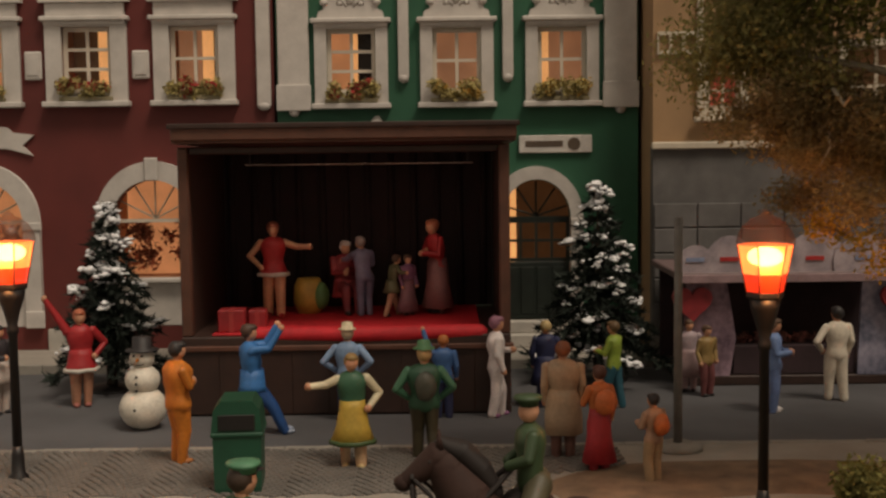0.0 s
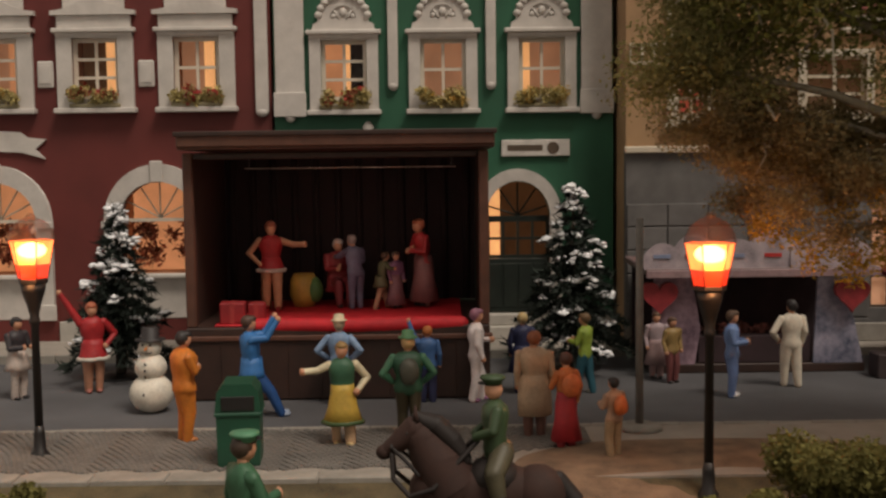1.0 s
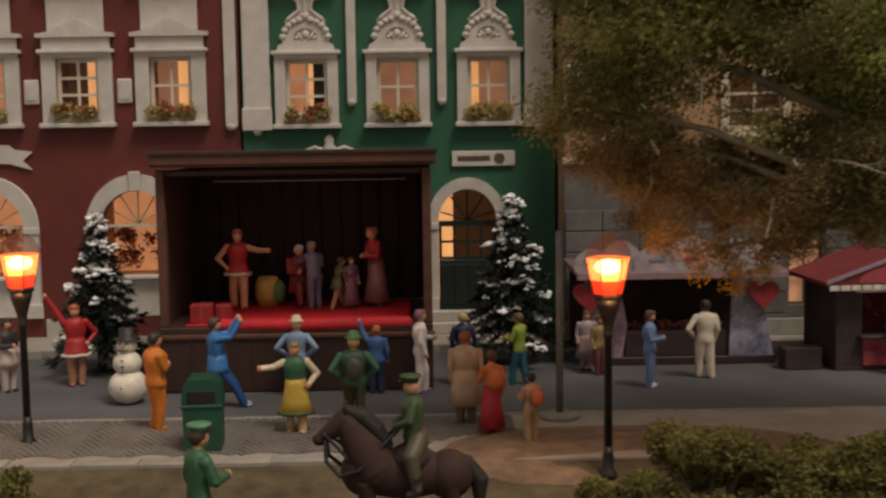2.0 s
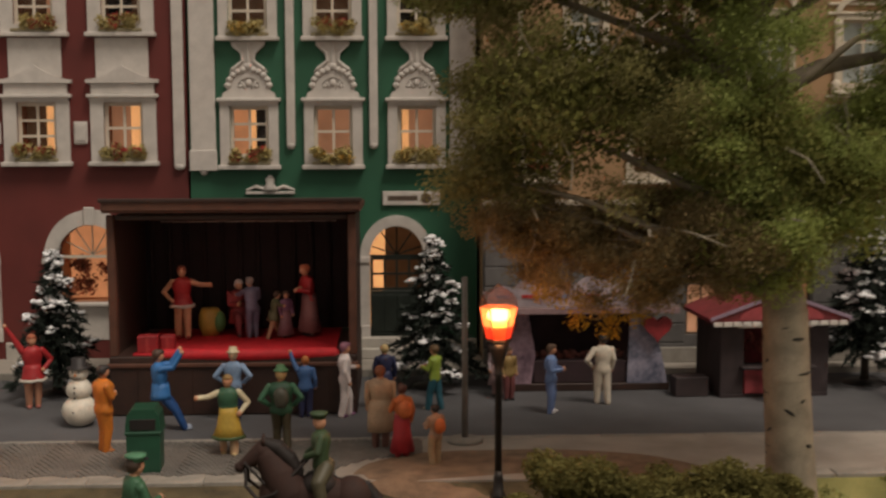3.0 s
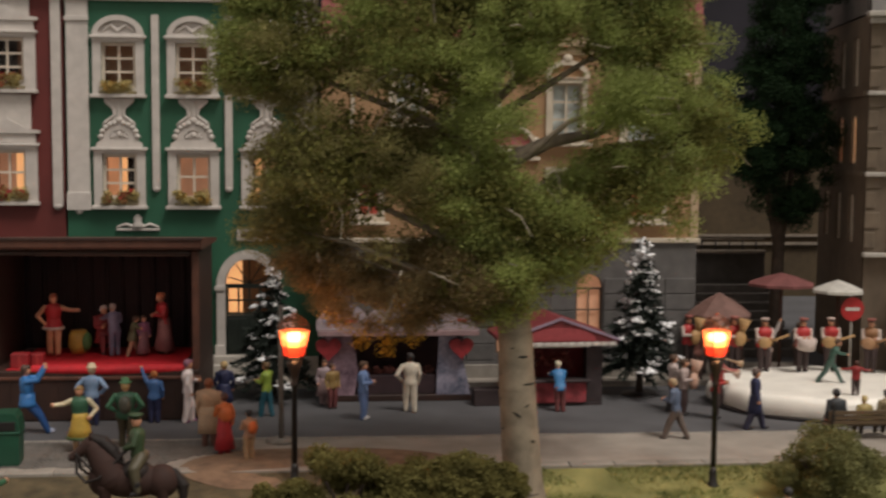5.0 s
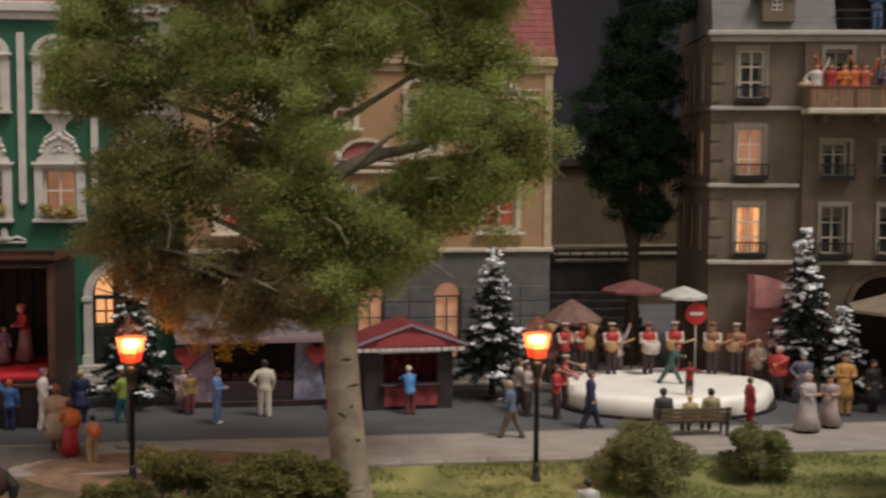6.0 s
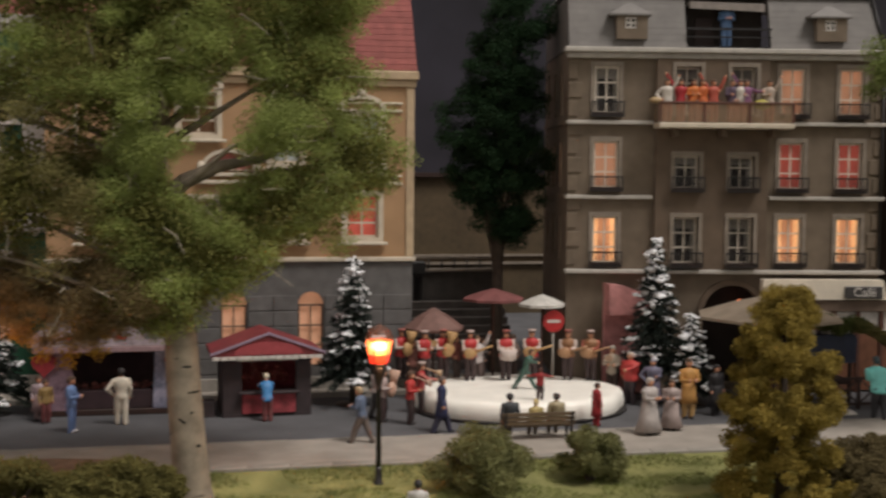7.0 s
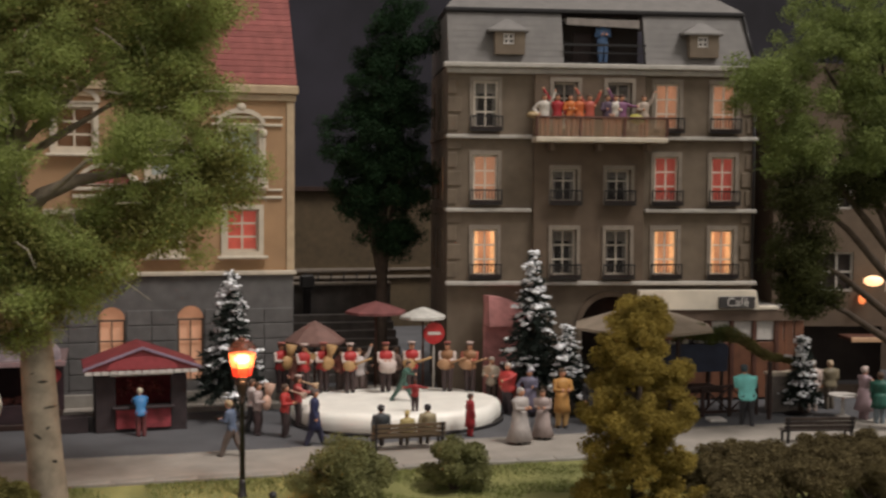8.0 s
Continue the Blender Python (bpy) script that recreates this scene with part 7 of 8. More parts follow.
# before the stage
figurine("cast figure in an orange overall with folded arms", -3.81, 22.4, 120, ORANGE_C, ORANGE_C, BLACK_C, 2.35, 0.03, "fold", "fold", shoes=(0.42, 0.15, 0.04), wide=1.3)
figurine("cast figure in blue shirt and jeans leaning back, arms raised", -2.75, 24.8, 105, (0.03, 0.15, 0.40), (0.012, 0.06, 0.20), (0.06, 0.03, 0.02), 2.35, 0, "cheer", "cheer", kick=0.28, coat=0.2, lean=-0.05, shoes=(0.3, 0.35, 0.45), wide=1.1)
figurine("cast figure in a yellow dirndl with green bodice, hand on hip", -0.42, 21.95, 8, (0.03, 0.10, 0.055), (0.50, 0.33, 0.20), (0.25, 0.16, 0.06), 2.15, 0.03, "hip", "out", skirt=0.62, dress=(0.44, 0.30, 0.05), trim=(0.05, 0.09, 0.03), sleeves=(0.58, 0.52, 0.36), shoes=(0.48, 0.36, 0.18), stride=0.05)
figurine("cast child in a light blue jacket and cream cap", -0.80, 25.9, 180, (0.20, 0.30, 0.46), NAVY, (0.4, 0.3, 0.2), 2.1, 0, "hip", "hip", hat=(0.55, 0.47, 0.32))
figurine("cast figure in green folk costume with a feathered hat", 0.95, 22.4, 185, (0.02, 0.075, 0.04), (0.05, 0.04, 0.02), (0.45, 0.30, 0.14), 2.2, 0.03, "hip", "hip", sleeves=(0.05, 0.15, 0.085), bag=(0.06, 0.06, 0.045), hat=(0.07, 0.18, 0.08), wide=1.15, stride=0.06)
figurine("small cast figure with red hair and blue coat", 1.32, 26.2, 180, (0.05, 0.13, 0.32), NAVY, (0.40, 0.13, 0.03), 1.85, 0, "up", "down")
figurine("cast figure in a white trouser suit with mauve hair", 2.50, 26.25, 100, (0.72, 0.66, 0.66), (0.72, 0.66, 0.66), (0.24, 0.10, 0.15), 2.25, 0, "front", "down", stride=0.06, shoes=(0.28, 0.12, 0.24))
figurine("cast figure in a long beige coat seen from behind", 3.62, 22.45, 180, TAN, (0.14, 0.06, 0.045), (0.22, 0.07, 0.03), 2.25, 0.03, "down", "down", coat=0.62, wide=1.15)
figurine("cast figure in an orange top and long red dress", 4.20, 21.5, 200, (0.48, 0.14, 0.04), (0.34, 0.02, 0.03), (0.08, 0.03, 0.02), 1.95, 0.03, "front", "down", skirt=0.9, bag=(0.48, 0.13, 0.04), wide=0.85)
figurine("cast boy with an orange satchel on his back", 5.05, 20.6, 215, (0.34, 0.20, 0.13), (0.32, 0.22, 0.13), BLACK_C, 1.6, 0.03, "front", "down", bag=(0.50, 0.12, 0.03), shoes=(0.4, 0.26, 0.16))
figurine("cast figure with fair hair in a dark blue dress", 3.70, 27.2, 180, NAVY, NAVY, (0.46, 0.34, 0.16), 2.0, 0, "down", "down", skirt=0.5)
figurine("cast figure in a lime shirt holding a small horn", 5.25, 27.0, 240, (0.26, 0.36, 0.05), (0.02, 0.10, 0.14), (0.12, 0.07, 0.03), 2.0, 0, "front", "front", stride=0.08, shoes=(0.5, 0.45, 0.4))
figurine("cast dancer in a short red dress waving one arm", -7.3, 27.9, 20, RED_C, (0.44, 0.21, 0.13), (0.40, 0.12, 0.06), 2.3, 0, "hip", "high", skirt=0.28, dress=RED_C, trim=WHITE_C, shoes=(0.3, 0.1, 0.08))
figurine("cast figure in a black jacket and white skirt", -9.0, 27.2, 60, (0.035, 0.03, 0.035), (0.45, 0.38, 0.34), BLACK_C, 2.05, 0, "front", "front", skirt=0.3)
figurine("cast figure in pale trousers and grey top", -7.95, 21.0, 90, (0.30, 0.27, 0.27), (0.46, 0.42, 0.40), BROWN_C, 2.1, 0.03, "down", "front", stride=0.10)
figurine("cast figure in a pink top near the lantern", -8.6, 23.4, 60, (0.42, 0.20, 0.16), (0.08, 0.12, 0.22), BROWN_C, 2.0, 0.03)
# on the stage
figurine("cast singer in a short red costume playing guitar", -2.9, 29.6, 10, RED_C, (0.52, 0.26, 0.15), (0.30, 0.09, 0.05), 2.35, 1.87, "out", "hip", skirt=0.14, dress=RED_C, trim=WHITE_C, stride=0.06, shoes=RED_C, sleeves=(0.5, 0.25, 0.15))
figurine("cast figure in a blue-grey suit bending to the child", -0.62, 29.6, 215, (0.15, 0.14, 0.21), (0.12, 0.11, 0.17), (0.28, 0.22, 0.2), 1.95, 1.87, "ahead", "front", lean=0.22)
figurine("seated cast figure in a red coat with a white beard", -1.15, 30.3, 20, (0.22, 0.025, 0.03), (0.16, 0.02, 0.025), (0.48, 0.42, 0.38), 2.2, 1.87, "fold", "front", sit=True, wide=1.2, coat=0.3)
figurine("cast child in an olive dress stepping forward", 0.05, 29.5, 120, (0.10, 0.10, 0.05), (0.40, 0.22, 0.14), BROWN_C, 1.5, 1.87, "front", "out", skirt=0.25, stride=0.16, lean=0.2, dress=(0.10, 0.10, 0.05))
figurine("seated cast figure in a wide mauve skirt", 0.45, 29.6, 40, PURPLE, (0.22, 0.11, 0.13), BROWN_C, 1.5, 1.87, skirt=0.95)
figurine("cast singer in a red jacket over a long mauve skirt", 1.2, 29.9, 300, RED_C, (0.22, 0.10, 0.09), (0.40, 0.12, 0.06), 2.35, 1.87, "front", "fold", skirt=0.95, dress=(0.20, 0.085, 0.085), lean=0.12)


WRAP = paint(0.24, 0.012, 0.016)


def stage_props():
    dr = thing("drum", spot(-2.1, 30.2, 1.87), "small barrel drum painted yellow and green", "drum")
    part("shell", Geo().lathe([(0.28, 0), (0.40, 0.3), (0.38, 0.7), (0.28, 0.9)], seg=16), paint(0.36, 0.22, 0.04), dr)
    part("green_side", Geo().ball((0.32, -0.1, 0.45), (0.22, 0.3, 0.36), 0, 12, 8), paint(0.07, 0.16, 0.05), dr)
    for x, y, w, h, m in ((-3.55, 27.2, 0.62, 0.52, WRAP), (-3.0, 27.5, 0.42, 0.46, WRAP)):
        bx = thing("gift_box", spot(x, y, 1.87, random.uniform(-8, 8)), "red wrapped box at the stage edge", "box", "red boxes on the stage")
        part("box", Geo().box(-w / 2, w / 2, -0.25, 0.25, 0, h, b=0.03), m, bx)
        part("ribbon", Geo().box(-0.05, 0.05, -0.256, 0.256, 0.0, h + 0.006), paint(0.30, 0.03, 0.03), bx)


stage_props()
# by the booths
figurine("cast figure in a white suit seen from behind", 10.56, 27.5, 190, (0.66, 0.60, 0.50), (0.66, 0.60, 0.50), BLACK_C, 2.2, 0, "hip", "down", stride=0.05, shoes=(0.5, 0.44, 0.38))
figurine("cast figure in a blue overall reading", 8.77, 26.4, 75, (0.16, 0.25, 0.48), (0.13, 0.20, 0.40), BROWN_C, 2.1, 0, "front", "front", shoes=(0.6, 0.58, 0.58))
figurine("small cast child in a brown and yellow jacket", 7.65, 28.2, 30, (0.26, 0.17, 0.06), (0.16, 0.05, 0.05), BROWN_C, 1.7)
figurine("cast child in a pale dress beside the booth", 7.35, 28.8, 0, (0.36, 0.28, 0.30), (0.3, 0.2, 0.2), BROWN_C, 1.75, skirt=0.6)
figurine("cast figure in a bright blue top bent over the counter", 16.2, 27.2, 185, (0.05, 0.19, 0.42), (0.16, 0.05, 0.05), (0.55, 0.48, 0.36), 1.85, 0, "ahead", "ahead", lean=0.45)
# round the rink
figurine("cast figure in a long dark blue coat walking", 22.6, 24.0, 75, NAVY, (0.03, 0.03, 0.06), (0.10, 0.07, 0.06), 2.15, 0, coat=0.45, stride=0.14)
figurine("cast figure in a grey-blue jacket crouching forward", 19.35, 22.6, 240, (0.10, 0.13, 0.20), (0.13, 0.10, 0.085), (0.42, 0.30, 0.18), 2.05, 0.03, "front", "front", stride=0.18, lean=0.15)
figurine("seated cast figure in a dark jacket on the bench", 24.85, 22.3, 180, (0.04, 0.045, 0.05), (0.06, 0.05, 0.05), BLACK_C, 2.0, 0.1, sit=True)
figurine("seated cast figure in a yellow top on the bench", 25.85, 22.3, 180, (0.40, 0.32, 0.13), (0.10, 0.08, 0.06), (0.5, 0.38, 0.15), 1.7, 0.1, sit=True)
figurine("seated cast figure in a tan jacket on the bench", 26.65, 22.3, 180, (0.30, 0.25, 0.15), (0.10, 0.08, 0.06), BLACK_C, 1.95, 0.1, sit=True)
figurine("cast skater in a red jumper with arms out", 26.95, 25.5, 160, (0.26, 0.02, 0.02), (0.05, 0.03, 0.03), (0.08, 0.03, 0.02), 1.3, 0.85, "out", "out", lean=0.05)
figurine("cast skater in green leaning forward on one leg", 27.0, 28.0, 60, (0.05, 0.12, 0.09), (0.05, 0.10, 0.08), BROWN_C, 1.7, 0.85, "out", "ahead", stride=0.25, lean=0.35)
figurine("small cast figure in a red coat", 28.9, 24.2, 100, (0.30, 0.02, 0.025), (0.30, 0.02, 0.025), (0.06, 0.03, 0.02), 1.7, 0, coat=0.6)
figurine("cast figure in a pale grey hooded cloak", 30.35, 22.3, 30, (0.38, 0.34, 0.32), (0.38, 0.34, 0.32), (0.40, 0.36, 0.33), 2.15, 0.03, "front", "front", skirt=0.95, wide=1.3, dress=(0.38, 0.34, 0.32))
figurine("cast figure in a grey-brown cloak", 31.5, 22.9, -30, (0.34, 0.27, 0.25), (0.34, 0.27, 0.25), BROWN_C, 1.95, 0.03, "front", "front", skirt=0.95, wide=1.15, dress=(0.34, 0.27, 0.25))
figurine("cast figure in a long yellow robe", 33.1, 25.0, 0, (0.48, 0.25, 0.07), (0.42, 0.26, 0.10), (0.08, 0.05, 0.03), 2.45, 0, "front", "front", coat=0.5)
BAND = ((22.3, 31.3, 25, "tuba"), (23.2, 30.6, 20, "horn"), (24.1, 30.9, 10, "tuba"), (25.2, 30.4, 5, "guitar"), (26.8, 30.3, 0, "drum"), (28.0, 30.4, -10, "guitar"), (29.55, 30.0, -20, "guitar"), (30.5, 29.7, -25, "guitar"))
for i, (x, y, r, play) in enumerate(BAND):
    warm = i > 5
    tune = (0.55, 0.46, 0.42) if play == "drum" else (0.36, 0.20, 0.10) if warm else (0.40, 0.24, 0.10)
    figurine("cast musician in a brown jacket playing a guitar" if warm else "cast bandsman in a red tunic playing an instrument", x, y, r, (0.26, 0.13, 0.06) if warm else (0.40, 0.03, 0.03), (0.05, 0.03, 0.03), BROWN_C, 2.15, 0.86, "front", "front", hold=tune, play=play, sleeves=(0.60, 0.50, 0.45) if i != 7 else (0.40, 0.12, 0.08), hat=(0.52, 0.40, 0.36) if i % 2 else (0.32, 0.10, 0.08), cap=True, wide=1.15, group="brass band")
figurine("cast musician in a pale shirt beside the fir tree", 31.6, 29.9, -30, (0.50, 0.42, 0.33), (0.08, 0.05, 0.04), (0.45, 0.38, 0.32), 2.3, 0, "front", "front", hold=(0.45, 0.30, 0.2), group="brass band")
for i, (x, y) in enumerate(((23.6, 33.6), (25.4, 34.0), (26.4, 33.2), (28.1, 34.0))):
    figurine("cast guest under the parasols in the alley", x, y, 40 * i, ((0.42, 0.36, 0.32), (0.30, 0.10, 0.08), (0.16, 0.13, 0.12), (0.45, 0.33, 0.28))[i], (0.10, 0.07, 0.06), BROWN_C, 2.1, 0.22 if i < 3 else 0.22, "front", "hip")
figurine("cast bandsman in a red tunic at the rink's end", 20.7, 26.4, 60, (0.38, 0.30, 0.28), (0.05, 0.03, 0.03), BROWN_C, 2.1, 0, "front", "front", hold=(0.50, 0.32, 0.24), play="tuba", group="brass band")
figurine("cast bandsman in a red coat with a trombone", 22.5, 27.7, 75, (0.36, 0.04, 0.04), (0.04, 0.025, 0.025), (0.10, 0.06, 0.04), 2.1, 0, "front", "ahead", hold=(0.52, 0.36, 0.22), sleeves=(0.46, 0.12, 0.10), hat=(0.45, 0.36, 0.32), cap=True, group="brass band")
figurine("cast flute player in a pale jacket and dark trousers", 20.55, 27.3, 95, (0.50, 0.42, 0.40), (0.03, 0.028, 0.03), BROWN_C, 2.1, 0, "front", "front", hold=(0.30, 0.24, 0.2), stride=0.12, group="brass band")
figurine("cast onlooker in brown behind the band", 23.0, 32.2, 10, (0.24, 0.10, 0.08), (0.10, 0.06, 0.05), BROWN_C, 2.2, 0.22, "hip", "hip")
figurine("cast onlooker in a white blouse under the parasol", 26.0, 32.4, -15, (0.52, 0.46, 0.44), (0.14, 0.10, 0.09), (0.16, 0.09, 0.05), 2.3, 0.22, "up", "front")
figurine("cast bandsman in a bright red jacket", 21.7, 25.7, 60, (0.40, 0.03, 0.025), (0.04, 0.025, 0.025), BROWN_C, 2.1, 0, "front", "front", hold=(0.5, 0.34, 0.26), group="brass band")
figurine("cast figure in a bright red jacket with a pale cap", 31.85, 28.3, -60, (0.44, 0.045, 0.04), (0.05, 0.035, 0.04), (0.5, 0.42, 0.36), 2.25, 0.0, "ahead", "hip", wide=1.35, group="brass band")
figurine("cast figure in a grey-violet cloak below the fir tree", 32.6, 27.6, -20, (0.15, 0.14, 0.20), (0.10, 0.09, 0.12), (0.30, 0.28, 0.33), 2.05, 0, "front", "hip", skirt=0.8, wide=1.15, dress=(0.16, 0.14, 0.20))
figurine("cast figure in a black coat beside the golden shrub", 34.5, 25.4, 20, (0.018, 0.016, 0.018), (0.018, 0.016, 0.018), BLACK_C, 2.1, 0, coat=0.7, wide=1.2)
# by the cafe
figurine("cast figure in a turquoise jacket seen from behind", 40.83, 23.5, 170, (0.20, 0.60, 0.56), (0.03, 0.03, 0.035), (0.04, 0.06, 0.07), 2.5, 0, "front", "front", lean=0.4, wide=1.3, stride=0.06)
figurine("cast figure in a dark green coat", 46.6, 22.6, 150, (0.02, 0.10, 0.07), (0.20, 0.24, 0.27), BROWN_C, 2.2, 0, coat=0.4, wide=1.2)
figurine("cast figure in a pale jacket by the small fir", 45.4, 25.9, 160, (0.56, 0.45, 0.40), (0.4, 0.32, 0.28), (0.5, 0.4, 0.34), 2.3, 0, wide=1.2)
figurine("cast figure in an olive coat", 46.5, 26.2, 180, (0.16, 0.13, 0.08), (0.1, 0.08, 0.06), (0.4, 0.3, 0.2), 2.2, 0, wide=1.3)
figurine("cast figure in a pale mauve dress holding a tray", 46.5, 23.6, 100, (0.34, 0.24, 0.26), (0.34, 0.24, 0.26), (0.5, 0.4, 0.36), 2.3, 0, "ahead", "front", skirt=0.7)
# on the balcony and the roof terrace
cq, sq = math.cos(radians(-9.5)), math.sin(radians(-9.5))
for i, (lx, col) in enumerate(((4.35, WHITE_C), (4.95, (0.34, 0.02, 0.025)), (5.55, (0.52, 0.15, 0.03)), (5.95, (0.50, 0.12, 0.03)), (6.45, (0.40, 0.08, 0.05)), (7.3, (0.08, 0.05, 0.08)), (7.65, WHITE_C), (7.95, (0.20, 0.08, 0.16)), (9.0, (0.40, 0.32, 0.26)))):
    ly = -0.85
    figurine("cast reveller in bright clothes on the balcony", 30.15 + lx * cq - ly * sq, 32.33 + lx * sq + ly * cq, -10, col, (0.3, 0.1, 0.05), BROWN_C, 1.95, 12.262, ("up", "hip", "front", "out")[i % 4], ("hip", "high", "front")[i % 3], group="balcony revellers")
lx, ly = 7.4, 0.8
figurine("cast figure in blue on the roof terrace", 30.15 + lx * cq - ly * sq, 32.33 + lx * sq + ly * cq, -10, (0.10, 0.18, 0.34), (0.08, 0.14, 0.26), BROWN_C, 2.1, 15.75, "front", "front")


def snowman(x, y):
    g = Geo().ball((0, 0, 0.46), (0.52, 0.52, 0.47), 0, 18, 12).ball((0, 0, 1.08), (0.38, 0.38, 0.34), 0, 16, 10).ball((0, 0, 1.56), (0.27, 0.27, 0.26), 0, 14, 10)
    g.lathe([(0.36, 0), (0.36, 0.03), (0.21, 0.05), (0.20, 0.3), (0.0, 0.31)], (0, 0.02, 1.72), 14, 1)
    for a, b, c in ((0, -0.36, 1.2), (0, -0.38, 1.05), (0, -0.37, 0.9), (0, -0.5, 0.5), (-0.09, -0.24, 1.64), (0.09, -0.24, 1.64)):
        g.ball((a, b, c), 0.035, 1, 6, 4)
    for k in range(6):
        g.ball((-0.12 + 0.048 * k, -0.25, 1.46 - 0.025 * math.sin(math.pi * k / 5)), 0.02, 1, 6, 4)
    g.tube((0, -0.25, 1.56), (0.02, -0.42, 1.55), 0.045, 0.01, 7, 2)
    solid("snowman", g, [paint(0.62, 0.58, 0.50), paint(*BLACK_C), paint(*ORANGE_C)], spot(x, y, 0, -8), "white snowman with black hat and buttons", "snowman")


snowman(-5.25, 25.5)


def horse_and_rider(x, y, rz):
    br, dk = 0, 1
    g = Geo()
    g.ball((0, 0, 1.45), (1.02, 0.40, 0.46), br, 16, 10).ball((-0.75, 0, 1.5), (0.42, 0.36, 0.46), br, 12, 8).ball((0.80, 0, 1.42), (0.46, 0.40, 0.46), br, 16, 10)
    g.limb([(-0.52, 0, 1.55), (-0.72, 0, 1.92), (-0.95, 0, 2.3), (-1.06, 0, 2.44)], [0.46, 0.40, 0.28, 0.22], br, 14)
    g.limb([(-1.06, 0, 2.46), (-1.28, 0, 2.28), (-1.50, 0, 2.13)], [0.21, 0.17, 0.115], br, 12)
    g.ball((-1.54, 0, 2.10), (0.13, 0.12, 0.12), br, 10, 7).ball((-1.18, 0.16, 2.42), 0.035, dk, 6, 5).ball((-1.18, -0.16, 2.42), 0.035, dk, 6, 5)
    for s in (-0.07, 0, 0.07):
        g.limb([(-0.30, s, 1.98), (-0.50, s, 2.28), (-0.74, s, 2.52), (-1.02, 0.5 * s, 2.64)], [0.10, 0.15, 0.15, 0.09], dk, 9)
    g.limb([(-1.05, 0, 2.62), (-1.22, 0, 2.52)], [0.08, 0.05], dk, 7)
    for s in (-1, 1):
        g.tube((-1.04, 0.10 * s, 2.58), (-1.06, 0.13 * s, 2.80), 0.07, 0.01, 6, br)
    for a, s in ((-0.75, 0.2), (-0.7, -0.2), (0.75, 0.2), (0.82, -0.2)):
        g.limb([(a, s, 1.3), (a + 0.05, s, 0.72), (a - 0.02, s, 0.1)], [0.2, 0.10, 0.08], br, 8)
        g.tube((a - 0.03, s, 0.0), (a - 0.02, s, 0.14), 0.12, 0.09, 8, dk)
    g.limb([(1.12, 0, 1.65), (1.35, 0, 1.3), (1.35, 0, 0.6)], [0.13, 0.17, 0.05], dk, 8)
    for s in (-1, 1):
        g.limb([(-1.42, 0.14 * s, 2.08), (-1.40, 0.24 * s, 1.75), (-1.15, 0.34 * s, 1.5), (-0.8, 0.4 * s, 1.62), (-0.1, 0.14 * s, 2.3)], [0.038] * 5, dk, 7)
        g.limb([(-1.42, 0.13 * s, 2.2), (-1.2, 0.2 * s, 2.0), (-1.02, 0.24 * s, 1.8)], [0.03] * 3, dk, 6)
    g.limb([(-1.42, 0, 2.32), (-1.42, 0.16, 2.2), (-1.42, 0, 2.05), (-1.42, -0.16, 2.2), (-1.42, 0, 2.32)], [0.03] * 5, dk, 6)
    g.ball((0.12, 0, 1.72), (0.42, 0.44, 0.30), dk, 12, 8)
    solid("horse_figurine", g, [paint(0.032, 0.012, 0.008, 0.8), paint(0.014, 0.009, 0.008, 0.7)], spot(x, y, -0.5, rz), "dark brown cast horse with bridle", "figurine", "mounted patrol")
    r = Geo()
    for s in (-1, 1):
        r.limb([(0.1, 0.14 * s, 0.46), (-0.04, 0.44 * s, 0.22), (0.06, 0.5 * s, -0.34)], [0.19, 0.16, 0.10], 1, 10)
        r.limb([(0.04, 0.5 * s, -0.14), (0.04, 0.5 * s, -0.4), (-0.08, 0.5 * s, -0.44)], [0.11, 0.09, 0.07], 3, 8)
        r.limb([(0.02, 0.24 * s, 1.12), (-0.05, 0.36 * s, 0.85), (-0.3, 0.16 * s, 0.72)], [0.10, 0.085, 0.07], 0, 8)
    r.lathe([(0.20, 0.36), (0.24, 0.5), (0.21, 0.72), (0.27, 1.0), (0.25, 1.15), (0.1, 1.27)], seg=12, sx=0.8, sy=1.1)
    r.ball((-0.02, 0, 1.42), (0.14, 0.13, 0.16), 2, 10, 8)
    r.lathe([(0.145, 0), (0.145, 0.05), (0.2, 0.09), (0.19, 0.13), (0.06, 0.15)], (-0.03, 0, 1.5), 12, 0)
    r.ball((-0.17, 0, 1.52), (0.1, 0.12, 0.02), 3, 8, 4)
    solid("rider_figurine", r, [paint(0.032, 0.058, 0.024), paint(0.07, 0.06, 0.034), SKIN, paint(*BLACK_C)], spot(x + 0.16, y, 1.13, rz), "cast rider in olive uniform and cap", "figurine", "mounted patrol")


horse_and_rider(2.3, 15.2, 0)
figurine("cast officer in a green uniform and peaked cap", -1.22, 14.1, 125, (0.035, 0.11, 0.055), (0.03, 0.09, 0.045), (0.05, 0.03, 0.02), 2.6, lawn_z(-1.22, 14.1), "down", "front", hat=(0.07, 0.20, 0.11), cap=True, wide=0.9)
figurine("seated cast figure in a white shirt on the lawn", 19.6, 13.0, 160, (0.46, 0.44, 0.42), (0.30, 0.30, 0.32), BLACK_C, 1.8, lawn_z(19.6, 13.0), sit=True)


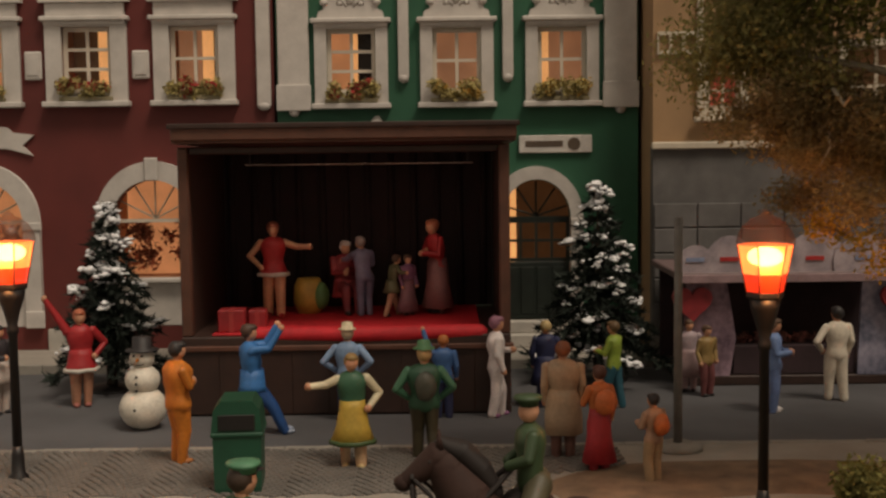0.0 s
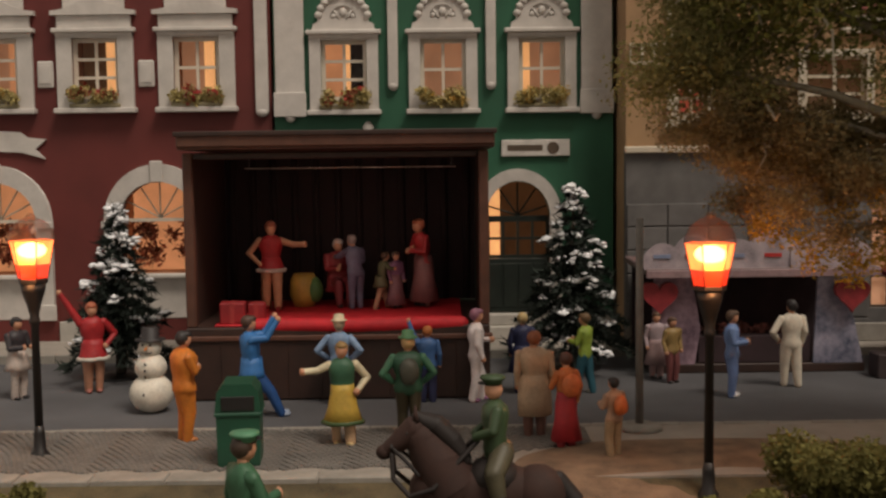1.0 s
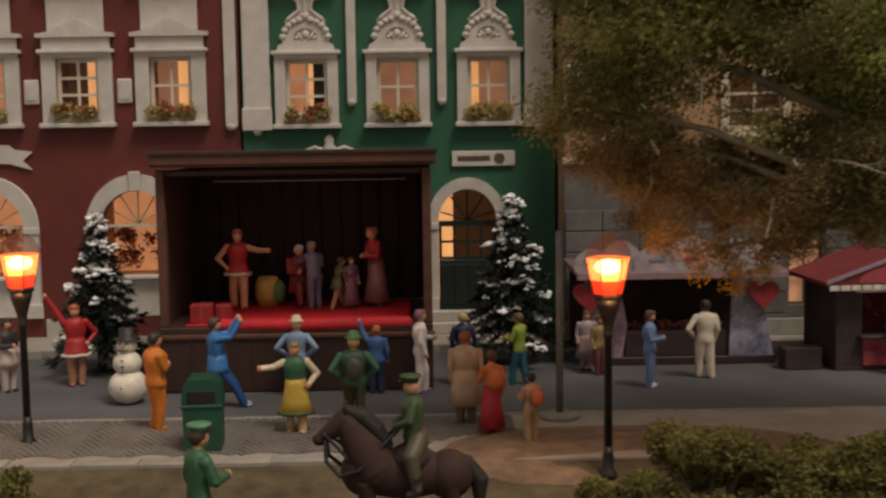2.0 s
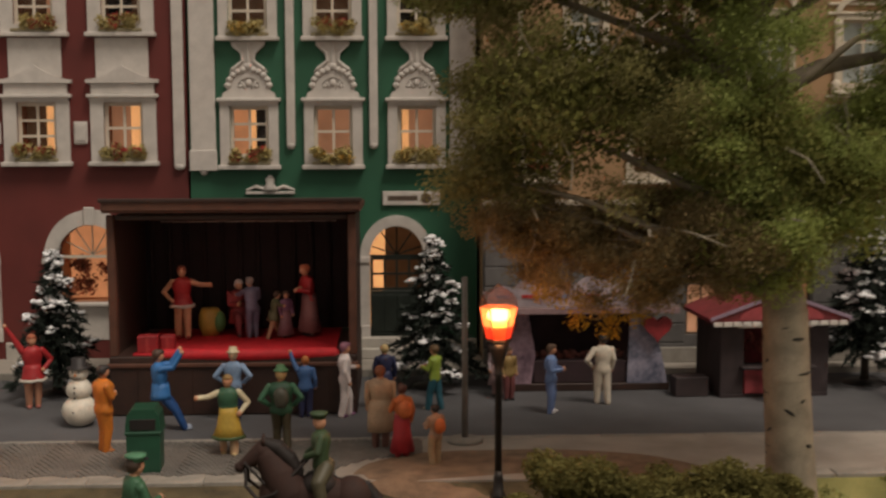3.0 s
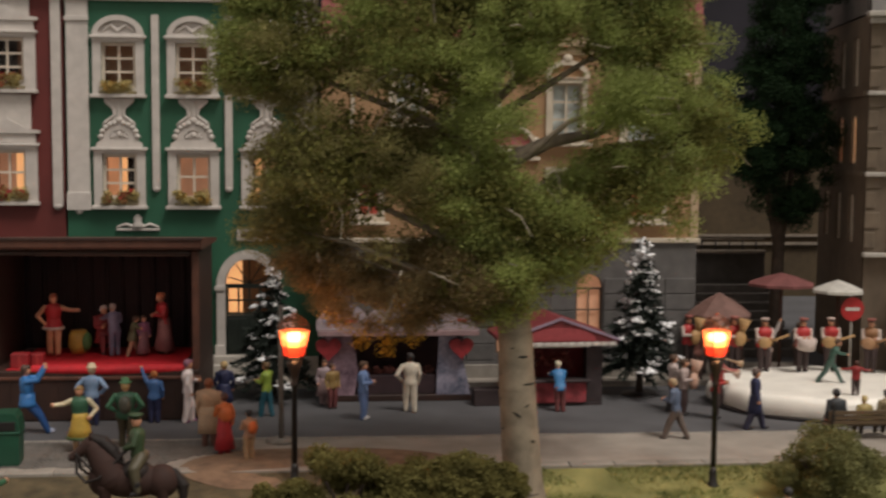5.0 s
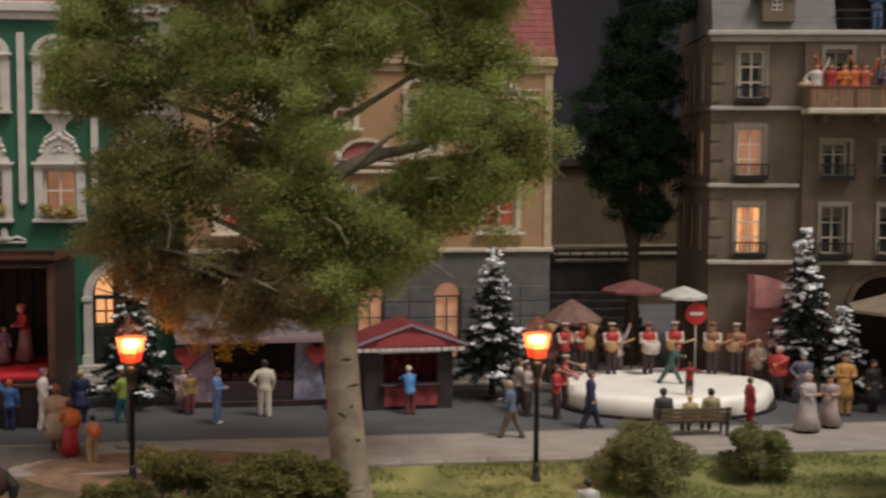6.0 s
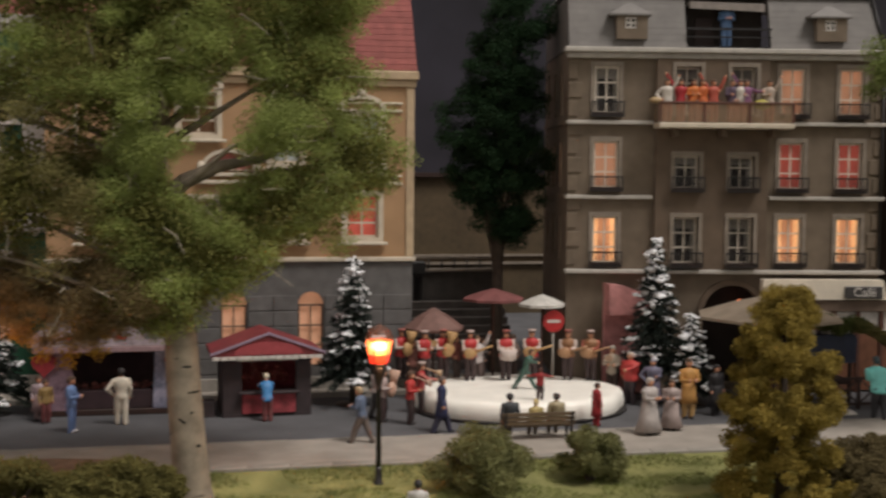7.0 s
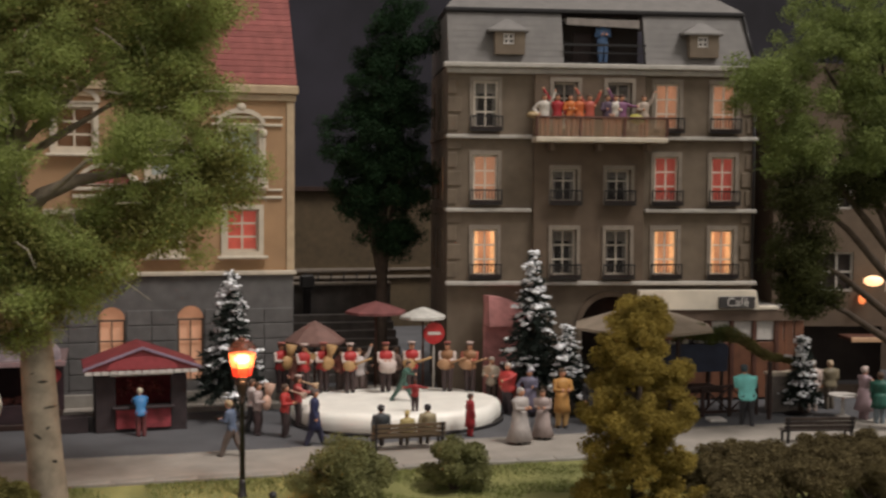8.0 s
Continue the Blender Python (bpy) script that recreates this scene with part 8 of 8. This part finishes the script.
# ---- cafe terrace ----
def terrace():
    rng = np.random.default_rng(91)
    pg = thing("pergola", spot(0, 0), "dark wooden pergola draped with a fir garland", "pergola")
    for x, y in ((38.9, 26.1), (42.5, 24.6)):
        part("post", Geo().box(x - 0.08, x + 0.08, y - 0.08, y + 0.08, 0, 3.6 if x < 40 else 2.5, b=0.02), WOOD_DARK, pg)
    part("beam", Geo().tube((38.9, 26.1, 3.6), (41.3, 26.1, 3.55), 0.07, seg=8).tube((41.3, 26.1, 3.55), (44.9, 26.0, 1.95), 0.07, seg=8), WOOD_DARK, pg)
    needle = mat("garland_needle", (0.095, 0.11, 0.035), 0.85, size=0.5, vary=0.4, island=0.2, thin=0.3)
    line = [((38.7 + 2.7 * k / 12, 26.1 + rng.uniform(-.15, .15), 3.6 + rng.uniform(-.2, .25)), (0.36, 0.3, 0.34)) for k in range(13)]
    part("garland", leaf_cloud(line, 9000, 0.05, rng, shell=0.2), needle, pg, fix=False)
    line = [((41.2 + 3.5 * k / 18, 26.0, 3.55 - 1.55 * k / 18 + 0.12 * math.sin(k * 0.5)), (0.26, 0.24, 0.34 - 0.012 * k)) for k in range(19)]
    part("garland", leaf_cloud(line, 9000, 0.045, rng, shell=0.2), mat("olive_garland", (0.17, 0.15, 0.055), 0.85, size=0.5, vary=0.35, island=0.2, thin=0.3), pg, fix=False)
    st = thing("market_stall", spot(39.0, 26.5), "low market stall under a dark navy cloth", "market stall")
    nv = mat("navy_cloth", (0.022, 0.028, 0.055), 0.7, size=0.5, vary=0.3)
    part("cloth", Geo().plate([(-0.4, 1.85), (2.5, 1.85), (2.55, 2.9), (2.4, 3.1), (-0.3, 3.1), (-0.45, 2.9)], 0, 1.6), nv, st)
    part("counter", Geo().box(-0.3, 2.4, 0.1, 1.5, 0.9, 1.1, b=0.02), WOOD_DARK, st)
    for x in (-0.3, 2.28):
        for y in (0.15, 1.35):
            part("leg", Geo().box(x, x + 0.12, y, y + 0.12, 0, 1.85), WOOD_DARK, st)
    for i, x in enumerate((39.0, 39.5, 40.3, 40.75, 41.15)):
        w = (0.22, 0.16, 0.2, 0.24, 0.18)[i]
        solid("parcel", Geo().box(-w, w, -0.2, 0.2, 0, 0.14 + 0.05 * (i % 3), b=0.03), [PLASTIC_WHITE], spot(x, 26.85, 3.1, 12 * i), "small white parcel on the navy stall", "box", "white parcels")
    cr = thing("serving_counter", spot(43.5, 26.0), "grey wooden serving counter with a pale top", "counter")
    part("body", Geo().box(0, 1.3, 0, 0.7, 0, 1.62, b=0.02), mat("grey_counter_wood", (0.20, 0.17, 0.15), 0.7, size=0.4, vary=0.25, bump=0.3), cr)
    part("top", Geo().box(-0.06, 1.36, -0.08, 0.76, 1.622, 1.74, b=0.02), CREAM, cr)
    solid("stone_slab", Geo().box(-0.36, 0.36, -0.4, 0.4, 0, 0.14, b=0.04), [PLASTIC_WHITE], spot(40.05, 24.75, 0, -10), "flat pale stone slab by the fence", "slab")


terrace()


# ---- paving stones, kerb and grass ----
def cobbles():
    """Cobbles laid in fans: those by the stage as single stones, the rest joined."""
    rng = np.random.default_rng(14)
    pav = bpy.data.objects["pavement_near"]
    meshes = []
    for k in range(5):
        g = Geo()
        w, d, hh = rng.uniform(0.118, 0.13), rng.uniform(0.110, 0.122), rng.uniform(0.040, 0.050)
        g.box(-w / 2, w / 2, -d / 2, d / 2, -0.03, hh, b=0.018)
        meshes.append(g.mesh("cobble", COBBLE, True))
    rest = Geo()
    single = 0
    for row in range(26):
        for col in range(118):
            x = -11.4 + col * 0.137 + (0.068 if row % 2 else 0)
            t = ((x + 0.3) / 1.25) % 1.0
            y = 19.9 + row * 0.137 + 0.30 * math.sin(math.pi * t)
            if not (19.93 < y < 23.25) or (x - 7.2) ** 2 / 21.2 + (y - 20.1) ** 2 / 3.8 < 1.05:
                continue
            rz = math.degrees(math.atan(0.30 * math.pi / 1.25 * math.cos(math.pi * t))) + rng.uniform(-5, 5)
            zz = 0.03 + rng.uniform(-0.006, 0.006)
            if -3.2 < x < 2.2 and 21.2 < y < 22.3 and single < 300:
                o = new("cobble", meshes[int(rng.integers(5))])
                o.parent = pav
                o.matrix_basis = spot(x, y, zz, rz)
                single += 1
            else:
                b = Geo().box(-0.062, 0.062, -0.058, 0.058, -0.03, 0.045, b=0.018)
                rest.add(b, Matrix.Translation((x, y, zz)) @ Matrix.Rotation(radians(rz), 4, "Z"))
    o = part("cobbles", rest, COBBLE, pav, "grey fan-laid cobblestones", fix=False)
    o["kind"] = "stuff"
    edge = Geo().box(-0.7, 0.7, -0.28, 0.28, -0.3, 0.07, b=0.02).mesh("edging_stone", KERB, True)
    kb = thing("edging", spot(0, 19.55), "pale stone edging between pavement and lawn", "kerb", kind="structure")
    for i in range(46):
        if 3.2 < -20 + i * 1.43 < 11.2:  # buried under the spread earth
            continue
        q = new("stone", edge)
        q.parent = kb
        q.matrix_basis = spot(-20 + i * 1.43, 0, random.uniform(-0.012, 0.012), random.uniform(-0.5, 0.5))


cobbles()


def grass():
    rng = np.random.default_rng(15)
    g = Geo()
    n = 60000
    x = np.concatenate([rng.uniform(12, 42, n // 2), rng.uniform(12, 42, n // 2)])
    y = 19.2 - 8.5 * rng.random(n) ** 1.3
    a = rng.uniform(0, 2 * math.pi, n)
    hgt = rng.uniform(0.06, 0.17, n)
    lx, ly = rng.normal(size=n) * 0.05, rng.normal(size=n) * 0.05
    for i in range(n):
        z = lawn_z(x[i], y[i]) - 0.01
        if noise.noise((x[i] * 0.6, y[i] * 0.6, 11)) < -0.22:
            continue
        dx, dy = 0.016 * math.cos(a[i]), 0.016 * math.sin(a[i])
        k = len(g.v)
        g.v += [(x[i] - dx, y[i] - dy, z), (x[i] + dx, y[i] + dy, z), (x[i] + lx[i], y[i] + ly[i], z + hgt[i])]
        g.face((k, k + 1, k + 2))
    solid("grass", g, GRASS_BLADE, spot(0, 0), "short olive and straw-coloured static grass fibres", "grass", kind="stuff", fix=False)


grass()
